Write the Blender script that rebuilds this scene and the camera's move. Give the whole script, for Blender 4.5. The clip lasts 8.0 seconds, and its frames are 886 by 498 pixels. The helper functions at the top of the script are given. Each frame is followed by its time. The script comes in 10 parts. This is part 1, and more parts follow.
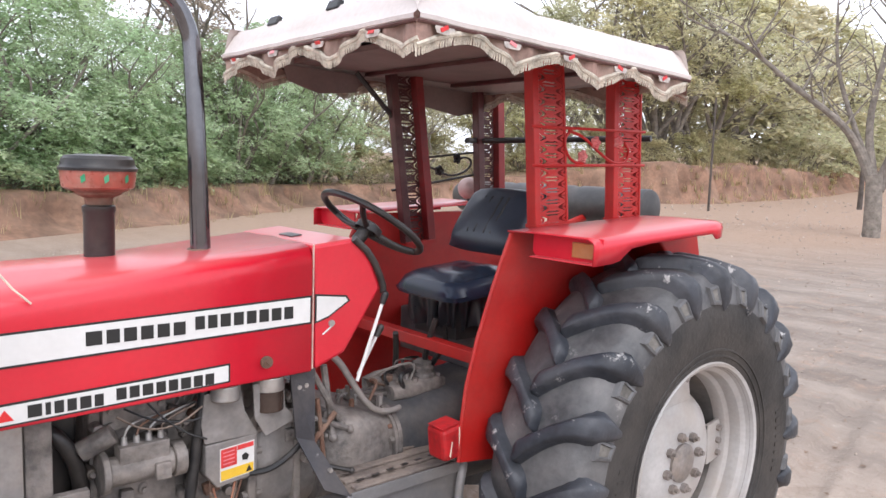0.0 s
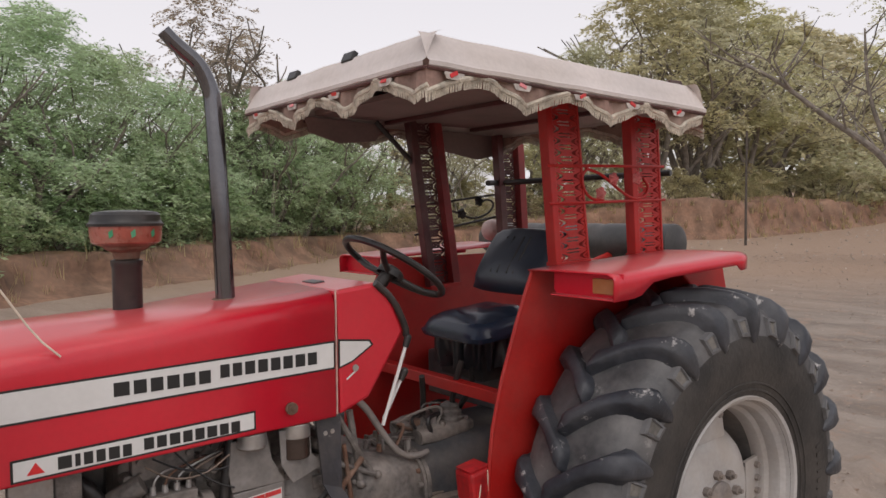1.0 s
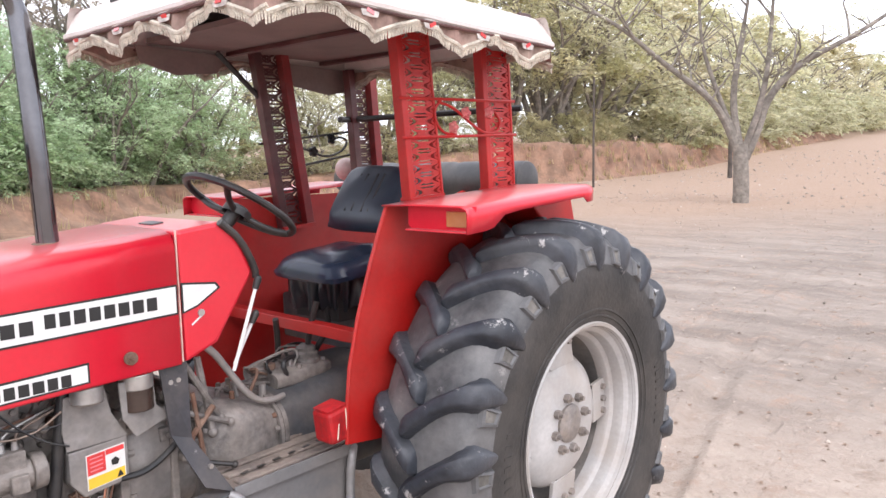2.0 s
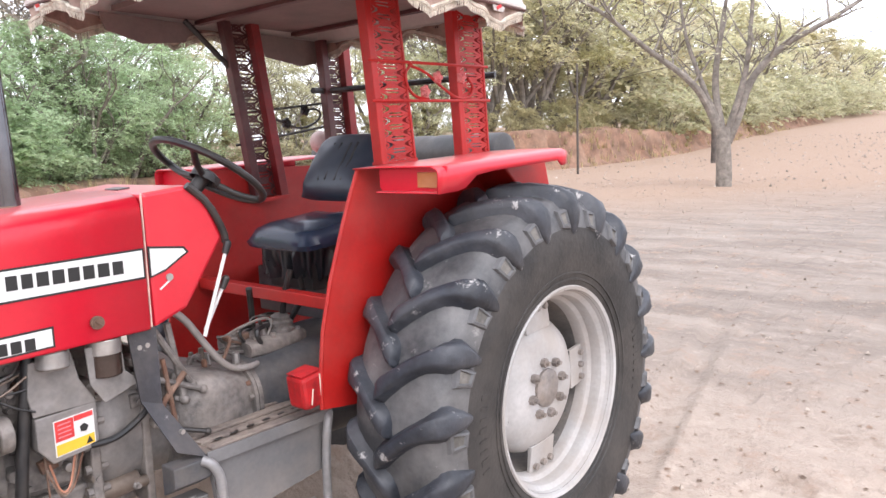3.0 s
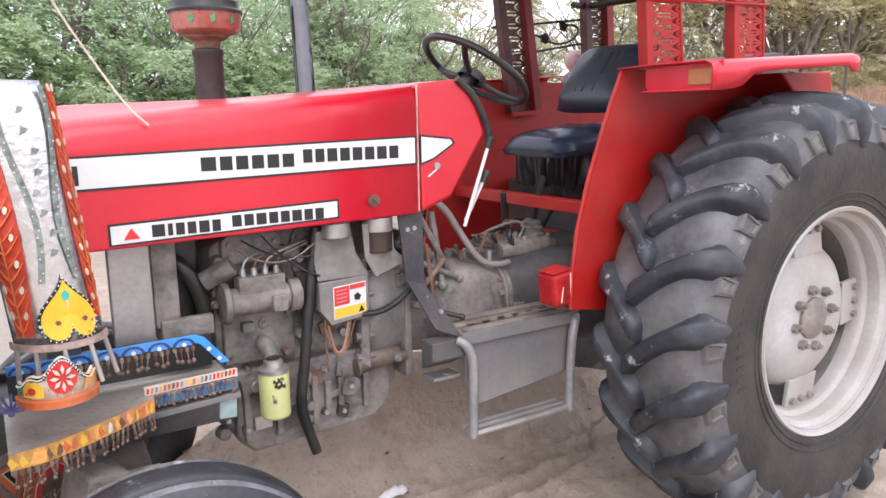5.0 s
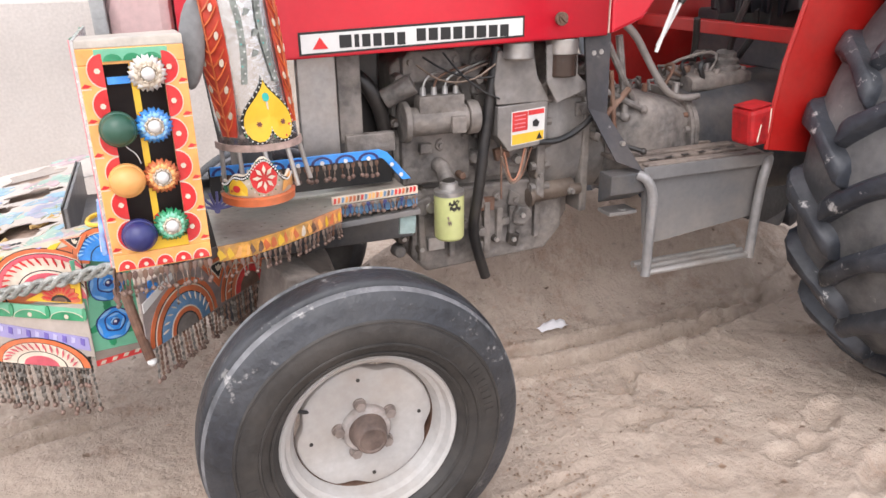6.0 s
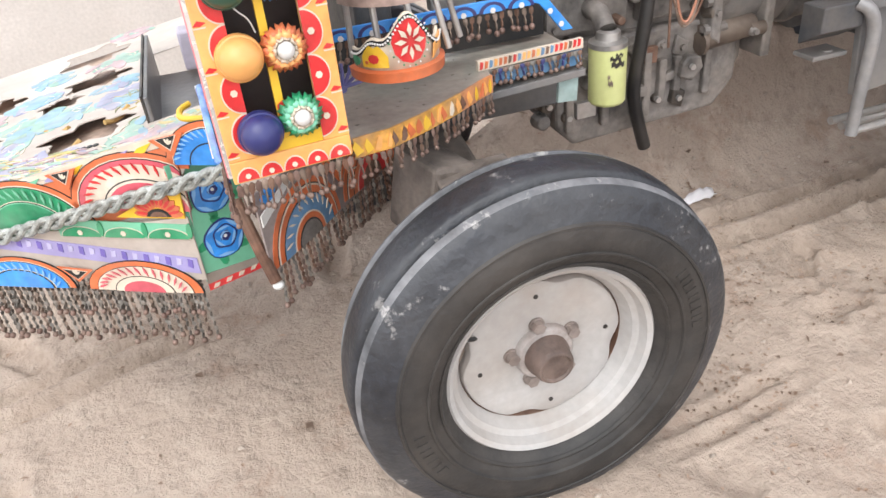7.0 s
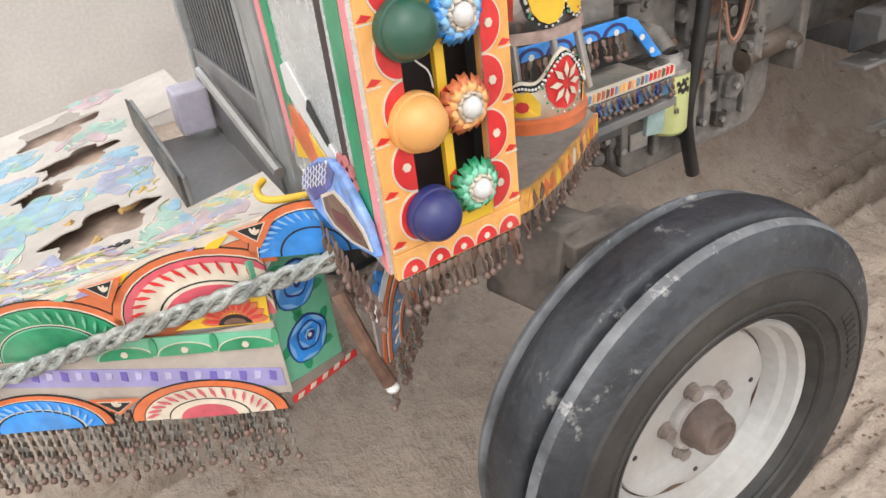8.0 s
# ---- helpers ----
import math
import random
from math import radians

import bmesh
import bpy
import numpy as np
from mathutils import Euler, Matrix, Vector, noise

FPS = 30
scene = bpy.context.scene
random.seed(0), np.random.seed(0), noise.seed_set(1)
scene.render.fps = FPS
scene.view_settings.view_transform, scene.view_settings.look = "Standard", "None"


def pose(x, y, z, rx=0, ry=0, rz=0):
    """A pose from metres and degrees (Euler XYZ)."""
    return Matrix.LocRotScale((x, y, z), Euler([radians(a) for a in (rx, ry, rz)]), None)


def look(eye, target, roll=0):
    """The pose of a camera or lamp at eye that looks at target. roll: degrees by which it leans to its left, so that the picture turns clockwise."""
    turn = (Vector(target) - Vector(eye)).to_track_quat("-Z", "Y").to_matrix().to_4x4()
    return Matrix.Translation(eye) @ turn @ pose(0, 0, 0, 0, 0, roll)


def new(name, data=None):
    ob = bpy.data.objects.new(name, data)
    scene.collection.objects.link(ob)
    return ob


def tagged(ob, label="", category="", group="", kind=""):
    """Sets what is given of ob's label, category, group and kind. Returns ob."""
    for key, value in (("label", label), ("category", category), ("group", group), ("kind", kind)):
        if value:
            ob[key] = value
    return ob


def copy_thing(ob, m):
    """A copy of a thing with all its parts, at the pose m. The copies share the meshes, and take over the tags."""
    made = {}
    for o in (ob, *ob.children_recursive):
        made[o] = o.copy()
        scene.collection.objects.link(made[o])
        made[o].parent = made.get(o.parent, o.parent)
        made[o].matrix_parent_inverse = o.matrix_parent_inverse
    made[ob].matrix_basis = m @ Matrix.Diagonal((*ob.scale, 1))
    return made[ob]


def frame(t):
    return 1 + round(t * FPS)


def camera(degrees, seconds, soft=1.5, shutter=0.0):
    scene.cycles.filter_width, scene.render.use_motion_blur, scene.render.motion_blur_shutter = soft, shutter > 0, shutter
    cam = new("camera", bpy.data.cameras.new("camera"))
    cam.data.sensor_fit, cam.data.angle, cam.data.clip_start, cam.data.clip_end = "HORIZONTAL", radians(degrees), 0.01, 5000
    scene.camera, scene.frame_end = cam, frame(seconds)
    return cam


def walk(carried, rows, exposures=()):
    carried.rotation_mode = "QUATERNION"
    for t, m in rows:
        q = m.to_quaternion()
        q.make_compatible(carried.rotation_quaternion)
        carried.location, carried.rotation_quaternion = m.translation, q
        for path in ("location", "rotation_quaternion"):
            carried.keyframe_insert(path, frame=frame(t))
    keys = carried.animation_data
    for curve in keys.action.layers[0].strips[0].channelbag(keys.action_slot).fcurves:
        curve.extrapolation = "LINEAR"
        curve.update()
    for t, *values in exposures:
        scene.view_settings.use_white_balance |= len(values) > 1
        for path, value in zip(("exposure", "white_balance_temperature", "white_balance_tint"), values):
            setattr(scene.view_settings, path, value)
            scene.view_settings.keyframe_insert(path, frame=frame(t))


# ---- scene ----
cam = camera(61.7, 8.0)
PATH = [
    (0, (-2.436, -2.275, 1.845), (-1.144, -0.764, 1.628), 1.9),
    (0.3, (-2.41, -2.33, 1.869), (-1.197, -0.745, 1.741), 0.3),
    (0.5, (-2.396, -2.336, 1.867), (-1.225, -0.716, 1.809), 0.4),
    (0.8, (-2.396, -2.351, 1.846), (-1.185, -0.761, 1.811), -0.6),
    (1, (-2.411, -2.322, 1.833), (-1.186, -0.743, 1.738), -0.5),
    (1.3, (-2.364, -2.359, 1.829), (-1.126, -0.802, 1.618), -1.0),
    (1.5, (-2.341, -2.347, 1.805), (-1.036, -0.849, 1.576), -1.0),
    (1.7, (-2.35, -2.31, 1.803), (-0.942, -0.91, 1.564), -0.5),
    (2.8, (-2.358, -2.29, 1.717), (-0.823, -1.032, 1.476), -1.5),
    (3, (-2.32, -2.327, 1.694), (-0.813, -1.04, 1.425), -1.9),
    (3.3, (-2.332, -2.311, 1.655), (-0.821, -1.034, 1.365), -2.2),
    (3.5, (-2.319, -2.313, 1.684), (-0.832, -1.009, 1.389), -1.7),
    (3.8, (-2.345, -2.284, 1.653), (-0.886, -0.943, 1.386), -1.2),
    (4, (-2.341, -2.303, 1.644), (-0.939, -0.898, 1.399), -0.8),
    (4.3, (-2.356, -2.31, 1.619), (-1.073, -0.799, 1.353), -1.0),
    (4.5, (-2.349, -2.325, 1.595), (-1.159, -0.748, 1.287), -1.4),
    (4.7, (-2.376, -2.305, 1.55), (-1.255, -0.679, 1.234), -1.5),
    (5.8, (-2.488, -2.257, 1.434), (-1.716, -0.527, 0.793), -0.2),
    (6, (-2.502, -2.2, 1.413), (-1.848, -0.459, 0.678), -0.8),
    (6.3, (-2.503, -2.082, 1.375), (-1.98, -0.376, 0.471), -0.6),
    (6.5, (-2.53, -1.946, 1.326), (-1.891, -0.325, 0.345), -0.6),
    (6.8, (-2.568, -1.805, 1.32), (-2.053, -0.201, 0.243), -6.0),
    (7, (-2.616, -1.744, 1.32), (-2.163, -0.118, 0.248), -6.2),
    (7.3, (-2.704, -1.627, 1.311), (-2.086, -0.058, 0.237), -4.2),
    (7.5, (-2.765, -1.553, 1.318), (-2.034, 0.014, 0.313), -7.5),
    (7.6, (-2.797, -1.523, 1.322), (-2.071, 0.048, 0.319), -9.8),
    (7.8, (-2.868, -1.485, 1.322), (-2.179, 0.122, 0.349), -9.5),
    (8, (-2.906, -1.37, 1.309), (-2.148, 0.165, 0.275), -7.3),
]
LIGHT = [(0, -0.1, 6400, 13), (0.3, -0.25, 6500, 13), (0.5, -0.72, 6700, 13), (0.7, -1.1, 6950, 14), (1, -1.15, 7050, 15), (1.2, -0.95, 6950, 14), (1.5, -0.05, 6600, 14), (1.7, 0.11, 6500, 14), (2.8, 0.24, 6450, 14), (4.2, 0.31, 6400, 15), (4.7, 0.19, 6380, 15), (5.8, 0.05, 6700, 14), (6.5, 0.14, 6750, 10), (7, 0.14, 6700, 9), (7.5, 0.02, 6780, 8), (8, -0.20, 6820, 7)]
walk(cam, [(t, look(eye, target, roll)) for t, eye, target, roll in PATH], LIGHT)

# world, sun and exposure
world = bpy.data.worlds.new("overcast_sky")
scene.world = world
world.use_nodes = True
wn, wl = world.node_tree.nodes, world.node_tree.links
sky = wn.new("ShaderNodeTexSky")
sky.sky_type = "NISHITA"
sky.sun_disc = False
sky.sun_elevation, sky.sun_rotation = radians(52), radians(215)
sky.air_density, sky.dust_density, sky.ozone_density = 1.0, 2.0, 1.0
haze = wn.new("ShaderNodeHueSaturation")
haze.inputs["Saturation"].default_value = 0.12
wl.new(sky.outputs["Color"], haze.inputs["Color"])
veil = wn.new("ShaderNodeMix")
veil.data_type = "RGBA"
veil.inputs["Factor"].default_value = 0.65
veil.inputs["B"].default_value = (4.5, 4.75, 5.4, 1)
wl.new(haze.outputs["Color"], veil.inputs["A"])
wl.new(veil.outputs["Result"], wn["Background"].inputs["Color"])
wn["Background"].inputs["Strength"].default_value = 0.392
sun_data = bpy.data.lights.new("sun", "SUN")
sun_data.energy, sun_data.angle, sun_data.color = 1.3, radians(50), (1.0, 0.98, 0.955)
sun = new("sun", sun_data)
sun.matrix_world = look((-3, -6, 9), (0, 0, 0))


# materials
def mat(name, color, rough=0.6, metal=0.0, vary=0.25, scale=8.0, bump=0.15, dust=0.0, fine=60.0, coat=0.0,
        dustcol=(0.42, 0.34, 0.27), top=0.0, scuff=0.0, rvar=0.12, worn=0.615, apart=False):
    """A surface with two scales of tone, fine relief and a patchy film of dust."""
    m = bpy.data.materials.new(name)
    m.use_nodes = True
    n, l = m.node_tree.nodes, m.node_tree.links
    b = n["Principled BSDF"]
    tc = n.new("ShaderNodeTexCoord")
    big, small = n.new("ShaderNodeTexNoise"), n.new("ShaderNodeTexNoise")
    big.inputs["Scale"].default_value, big.inputs["Detail"].default_value = scale, 5
    small.inputs["Scale"].default_value, small.inputs["Detail"].default_value = fine, 4
    place = tc.outputs["Object"]
    if apart:
        # every piece wears in its own way
        info, shift = n.new("ShaderNodeObjectInfo"), n.new("ShaderNodeVectorMath")
        shift.operation = "MULTIPLY_ADD"
        shift.inputs[1].default_value = (41.0, 23.0, 37.0)
        l.new(info.outputs["Random"], shift.inputs[0]), l.new(place, shift.inputs[2])
        place = shift.outputs[0]
    l.new(place, big.inputs["Vector"]), l.new(place, small.inputs["Vector"])
    ramp = n.new("ShaderNodeMapRange")
    ramp.inputs["From Min"].default_value, ramp.inputs["From Max"].default_value = 0.3, 0.7
    ramp.inputs["To Min"].default_value, ramp.inputs["To Max"].default_value = 1 - vary, 1 + vary
    l.new(big.outputs["Fac"], ramp.inputs["Value"])
    ramp2 = n.new("ShaderNodeMapRange")
    ramp2.inputs["From Min"].default_value, ramp2.inputs["From Max"].default_value = 0.3, 0.7
    ramp2.inputs["To Min"].default_value, ramp2.inputs["To Max"].default_value = 1 - vary * 0.5, 1 + vary * 0.5
    l.new(small.outputs["Fac"], ramp2.inputs["Value"])
    mul = n.new("ShaderNodeMath")
    mul.operation = "MULTIPLY"
    l.new(ramp.outputs[0], mul.inputs[0]), l.new(ramp2.outputs[0], mul.inputs[1])
    tone = n.new("ShaderNodeVectorMath")
    tone.operation = "SCALE"
    tone.inputs[0].default_value = color
    l.new(mul.outputs[0], tone.inputs["Scale"])
    last = tone.outputs[0]
    if dust:
        d = n.new("ShaderNodeTexNoise")
        d.inputs["Scale"].default_value, d.inputs["Detail"].default_value, d.inputs["Roughness"].default_value = scale * 0.6, 8, 0.65
        l.new(place, d.inputs["Vector"])
        dr = n.new("ShaderNodeMapRange")
        dr.inputs["From Min"].default_value, dr.inputs["From Max"].default_value = 0.42, 0.72
        dr.inputs["To Max"].default_value = dust
        l.new(d.outputs["Fac"], dr.inputs["Value"])
        mix = n.new("ShaderNodeMix")
        mix.data_type = "RGBA"
        mix.inputs["B"].default_value = (*dustcol, 1)
        l.new(dr.outputs[0], mix.inputs["Factor"]), l.new(last, mix.inputs["A"])
        last = mix.outputs["Result"]
    if scuff:
        # pale rubbed spots
        sc = n.new("ShaderNodeTexNoise")
        sc.inputs["Scale"].default_value, sc.inputs["Detail"].default_value, sc.inputs["Roughness"].default_value = 13, 7, 0.7
        l.new(place, sc.inputs["Vector"])
        sr = n.new("ShaderNodeMapRange")
        sr.inputs["From Min"].default_value, sr.inputs["From Max"].default_value = worn, worn + 0.055
        sr.inputs["To Max"].default_value = scuff
        l.new(sc.outputs["Fac"], sr.inputs["Value"])
        sm = n.new("ShaderNodeMix")
        sm.data_type = "RGBA"
        sm.inputs["B"].default_value = (0.52, 0.50, 0.48, 1)
        l.new(sr.outputs[0], sm.inputs["Factor"]), l.new(last, sm.inputs["A"])
        last = sm.outputs["Result"]
    if top:
        # faces looking up are paler: settled dust, and sky sheen put in the colour
        g = n.new("ShaderNodeNewGeometry")
        sep = n.new("ShaderNodeSeparateXYZ")
        l.new(g.outputs["Normal"], sep.inputs[0])
        ur = n.new("ShaderNodeMapRange")
        ur.inputs["From Min"].default_value, ur.inputs["From Max"].default_value = 0.55, 1.0
        l.new(sep.outputs["Z"], ur.inputs["Value"])
        nr = n.new("ShaderNodeMapRange")
        nr.inputs["From Min"].default_value, nr.inputs["From Max"].default_value = 0.25, 0.7
        nr.inputs["To Min"].default_value, nr.inputs["To Max"].default_value = 0.3 * top, top
        l.new(big.outputs["Fac"], nr.inputs["Value"])
        um = n.new("ShaderNodeMath")
        um.operation = "MULTIPLY"
        l.new(ur.outputs[0], um.inputs[0]), l.new(nr.outputs[0], um.inputs[1])
        mx = n.new("ShaderNodeMix")
        mx.data_type = "RGBA"
        mx.inputs["B"].default_value = (0.60, 0.50, 0.44, 1)
        l.new(um.outputs[0], mx.inputs["Factor"]), l.new(last, mx.inputs["A"])
        last = mx.outputs["Result"]
    l.new(last, b.inputs["Base Color"])
    rr = n.new("ShaderNodeMapRange")
    rr.inputs["To Min"].default_value, rr.inputs["To Max"].default_value = max(0.03, rough - rvar), min(1, rough + rvar)
    l.new(small.outputs["Fac"], rr.inputs["Value"])
    l.new(rr.outputs[0], b.inputs["Roughness"])
    b.inputs["Metallic"].default_value = metal
    b.inputs["Coat Weight"].default_value = coat
    b.inputs["Coat Roughness"].default_value = 0.15
    if bump:
        bp = n.new("ShaderNodeBump")
        bp.inputs["Strength"].default_value, bp.inputs["Distance"].default_value = bump, 0.01
        l.new(small.outputs["Fac"], bp.inputs["Height"])
        l.new(bp.outputs["Normal"], b.inputs["Normal"])
    return m


RED = mat("red_paint", (0.58, 0.008, 0.026), 0.30, vary=0.06, scale=3, bump=0.0, dust=0.05, coat=0.25, top=0.2, rvar=0.03)
RED_OLD = mat("worn_red_paint", (0.36, 0.007, 0.005), 0.5, vary=0.12, scale=8, bump=0.02, dust=0.06, rvar=0.04)
# Darker reds put the shade of far pillars and canopy bearers into the paint
RED_HALF_SHADE = mat("half_shade_red_paint", (0.20, 0.008, 0.010), 0.5, vary=0.25, scale=6, bump=0.03, dust=0.08)
RED_DEEP_SHADE = mat("deep_shade_red_paint", (0.075, 0.016, 0.018), 0.5, vary=0.3, scale=9, bump=0.06, dust=0.15)
DECAL = mat("white_decal", (0.66, 0.655, 0.64), 0.4, vary=0.05, bump=0.01, dust=0.1)
BLACK = mat("black_paint", (0.012, 0.012, 0.013), 0.4, vary=0.3, bump=0.05, dust=0.1)
INK = mat("decal_ink", (0.015, 0.015, 0.015), 0.45, vary=0.1, bump=0)
CHROME_BLACK = mat("glossy_black_pipe", (0.15, 0.15, 0.16), 0.13, 0.9, vary=0.12, scale=7, bump=0.0, dust=0.03, rvar=0.03)
RUBBER = mat("tyre_rubber", (0.019, 0.022, 0.029), 0.48, vary=0.5, scale=6, bump=0.25, dust=0.55, fine=45, dustcol=(0.115, 0.117, 0.126), scuff=0.7, worn=0.612, apart=True)
RUBBER_DUSTY = mat("dusty_carcass_rubber", (0.052, 0.053, 0.056), 0.5, vary=0.4, scale=6, bump=0.2, dust=0.85, fine=45, dustcol=(0.19, 0.182, 0.176), scuff=0.25, worn=0.62)
TAN_RUBBER = mat("rubbed_tan_rubber", (0.12, 0.112, 0.10), 0.7, vary=0.6, scale=11, bump=0.2, dust=0.5, dustcol=(0.26, 0.235, 0.205), apart=True)
RUBBER_WORN = mat("pale_worn_rubber", (0.085, 0.088, 0.095), 0.6, vary=0.5, scale=9, bump=0.25, dust=0.8, fine=50, dustcol=(0.30, 0.30, 0.31), scuff=0.6, worn=0.57)
RUBBER_FRONT = mat("scuffed_tread_rubber", (0.018, 0.020, 0.025), 0.45, vary=0.5, scale=7, bump=0.35, dust=0.55, fine=60, dustcol=(0.085, 0.085, 0.088), scuff=0.38, worn=0.595)
RUBBER_DARK = mat("sidewall_rubber", (0.022, 0.0205, 0.0195), 0.58, vary=0.4, scale=7, bump=0.25, dust=0.5, dustcol=(0.105, 0.090, 0.078))
RIMW = mat("grey_white_rim_paint", (0.40, 0.388, 0.378), 0.45, vary=0.14, scale=5, bump=0.05, dust=0.75, dustcol=(0.34, 0.28, 0.23))
GREY = mat("grey_engine_paint", (0.132, 0.120, 0.112), 0.56, vary=0.6, scale=13, bump=0.5, dust=0.75, fine=45, dustcol=(0.31, 0.265, 0.23))
GREY_CAST = mat("smooth_grey_casting", (0.185, 0.172, 0.164), 0.5, vary=0.3, scale=9, bump=0.2, dust=0.6, fine=50, dustcol=(0.30, 0.26, 0.225))
GREY_PLATE = mat("grey_plate_paint", (0.148, 0.146, 0.147), 0.45, vary=0.15, scale=4, bump=0.06, dust=0.35)
GREY_DARK = mat("dark_grey_plate", (0.055, 0.058, 0.064), 0.5, vary=0.25, bump=0.1, dust=0.25)
STEEL = mat("worn_steel", (0.42, 0.41, 0.40), 0.4, 0.7, vary=0.2, bump=0.1, dust=0.5)
PIPE_GREY = mat("grey_painted_pipe", (0.25, 0.245, 0.245), 0.42, 0.2, vary=0.2, bump=0.08, dust=0.4)
RUST = mat("rusty_iron", (0.14, 0.07, 0.045), 0.85, vary=0.4, scale=14, bump=0.4, dust=0.3)
LEATHER = mat("black_vinyl", (0.016, 0.025, 0.046), 0.25, vary=0.08, scale=10, bump=0.0, dust=0.0, rvar=0.05)
SKIRT = mat("black_vinyl_skirt", (0.013, 0.014, 0.017), 0.32, vary=0.15, bump=0.0)
VINYL_GREY = mat("faded_black_vinyl", (0.028, 0.036, 0.052), 0.36, vary=0.12, scale=7, bump=0.02, rvar=0.05)
CANVAS = mat("dusty_canopy_cloth", (0.60, 0.545, 0.52), 0.75, vary=0.1, scale=3, bump=0.1, dust=0.35)
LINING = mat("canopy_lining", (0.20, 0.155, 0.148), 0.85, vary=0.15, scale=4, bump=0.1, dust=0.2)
FRINGE = mat("fringe_cloth", (0.50, 0.45, 0.37), 0.9, vary=0.3, scale=30, bump=0.5, fine=160)
CLEAR = mat("scratched_mirror_sheet", (0.72, 0.74, 0.75), 0.22, 0.9, vary=0.1, scale=9, bump=0.1)
ORANGE = mat("orange_paint", (0.58, 0.135, 0.045), 0.48, vary=0.22, scale=16, bump=0.02, dust=0.3, dustcol=(0.52, 0.28, 0.18))
PEACH = mat("peach_paint", (0.80, 0.38, 0.11), 0.4, vary=0.16, scale=14, bump=0.02, dust=0.25, dustcol=(0.78, 0.52, 0.28))
YELLOW = mat("yellow_paint", (0.76, 0.47, 0.035), 0.4, vary=0.08, bump=0.02, dust=0.1)
CRIMSON = mat("crimson_paint", (0.60, 0.022, 0.025), 0.45, vary=0.22, scale=16, bump=0.02, dust=0.22, dustcol=(0.52, 0.22, 0.18))
CREAM = mat("cream_paint", (0.66, 0.57, 0.46), 0.5, vary=0.14, scale=16, bump=0.02, dust=0.4)
WHITE = mat("white_paint", (0.66, 0.65, 0.63), 0.4, vary=0.06, bump=0.02, dust=0.12)
BLUE = mat("sky_blue_paint", (0.03, 0.24, 0.66), 0.45, vary=0.25, scale=16, bump=0.02, dust=0.3, dustcol=(0.30, 0.42, 0.58))
NAVY = mat("navy_plastic", (0.025, 0.03, 0.14), 0.35, vary=0.1, bump=0.03, dust=0.1)
GREEN = mat("emerald_paint", (0.018, 0.25, 0.11), 0.45, vary=0.25, scale=16, bump=0.02, dust=0.3, dustcol=(0.30, 0.42, 0.32))
MINT = mat("mint_paint", (0.15, 0.45, 0.29), 0.4, vary=0.12, bump=0.02, dust=0.12)
BOTTLE = mat("bottle_green_plastic", (0.012, 0.085, 0.055), 0.35, vary=0.1, bump=0.03, dust=0.1)
APRICOT = mat("apricot_plastic", (0.74, 0.36, 0.11), 0.35, vary=0.08, bump=0.02, dust=0.1)
LILAC = mat("lilac_paint", (0.31, 0.28, 0.53), 0.45, vary=0.12, bump=0.02, dust=0.2)
PINK = mat("pink_plastic", (0.75, 0.25, 0.27), 0.4, vary=0.1, bump=0.02)
LIME = mat("lime_filter_paint", (0.56, 0.59, 0.24), 0.45, vary=0.08, bump=0.03, dust=0.25)
BRASS = mat("bead_metal", (0.23, 0.175, 0.14), 0.5, 0.5, vary=0.4, scale=40, bump=0.2)
WOOD = mat("old_step_board", (0.155, 0.128, 0.112), 0.8, vary=0.3, scale=12, bump=0.4, dust=0.5)
AMBER = mat("amber_reflector", (0.45, 0.16, 0.05), 0.35, vary=0.1, bump=0.05, dust=0.3)
PAPER = mat("white_paper", (0.80, 0.77, 0.78), 0.8, vary=0.05, bump=0.1)
BARK = mat("grey_bark", (0.20, 0.175, 0.15), 0.9, vary=0.4, scale=4, bump=0.8, fine=14)
BARK_DARK = mat("dark_bark", (0.085, 0.07, 0.06), 0.9, vary=0.4, scale=4, bump=0.8, fine=14)


def leafmat(name, color, vary):
    m = bpy.data.materials.new(name)
    m.use_nodes = True
    n, l = m.node_tree.nodes, m.node_tree.links
    b = n["Principled BSDF"]
    g = n.new("ShaderNodeNewGeometry")
    o = n.new("ShaderNodeObjectInfo")
    hs = n.new("ShaderNodeHueSaturation")
    hs.inputs["Color"].default_value = (*color, 1)
    v = n.new("ShaderNodeMapRange")
    v.inputs["To Min"].default_value, v.inputs["To Max"].default_value = 1 - vary, 1 + vary
    l.new(g.outputs["Random Per Island"], v.inputs["Value"])
    l.new(v.outputs[0], hs.inputs["Value"])
    h = n.new("ShaderNodeMapRange")
    h.inputs["To Min"].default_value, h.inputs["To Max"].default_value = 0.485, 0.515
    l.new(o.outputs["Random"], h.inputs["Value"])
    l.new(h.outputs[0], hs.inputs["Hue"])
    l.new(hs.outputs[0], b.inputs["Base Color"])
    b.inputs["Roughness"].default_value = 0.6
    t = n.new("ShaderNodeBsdfTranslucent")
    l.new(hs.outputs[0], t.inputs["Color"])
    mx = n.new("ShaderNodeMixShader")
    mx.inputs[0].default_value = 0.62
    l.new(b.outputs[0], mx.inputs[1]), l.new(t.outputs[0], mx.inputs[2])
    l.new(mx.outputs[0], n["Material Output"].inputs["Surface"])
    return m


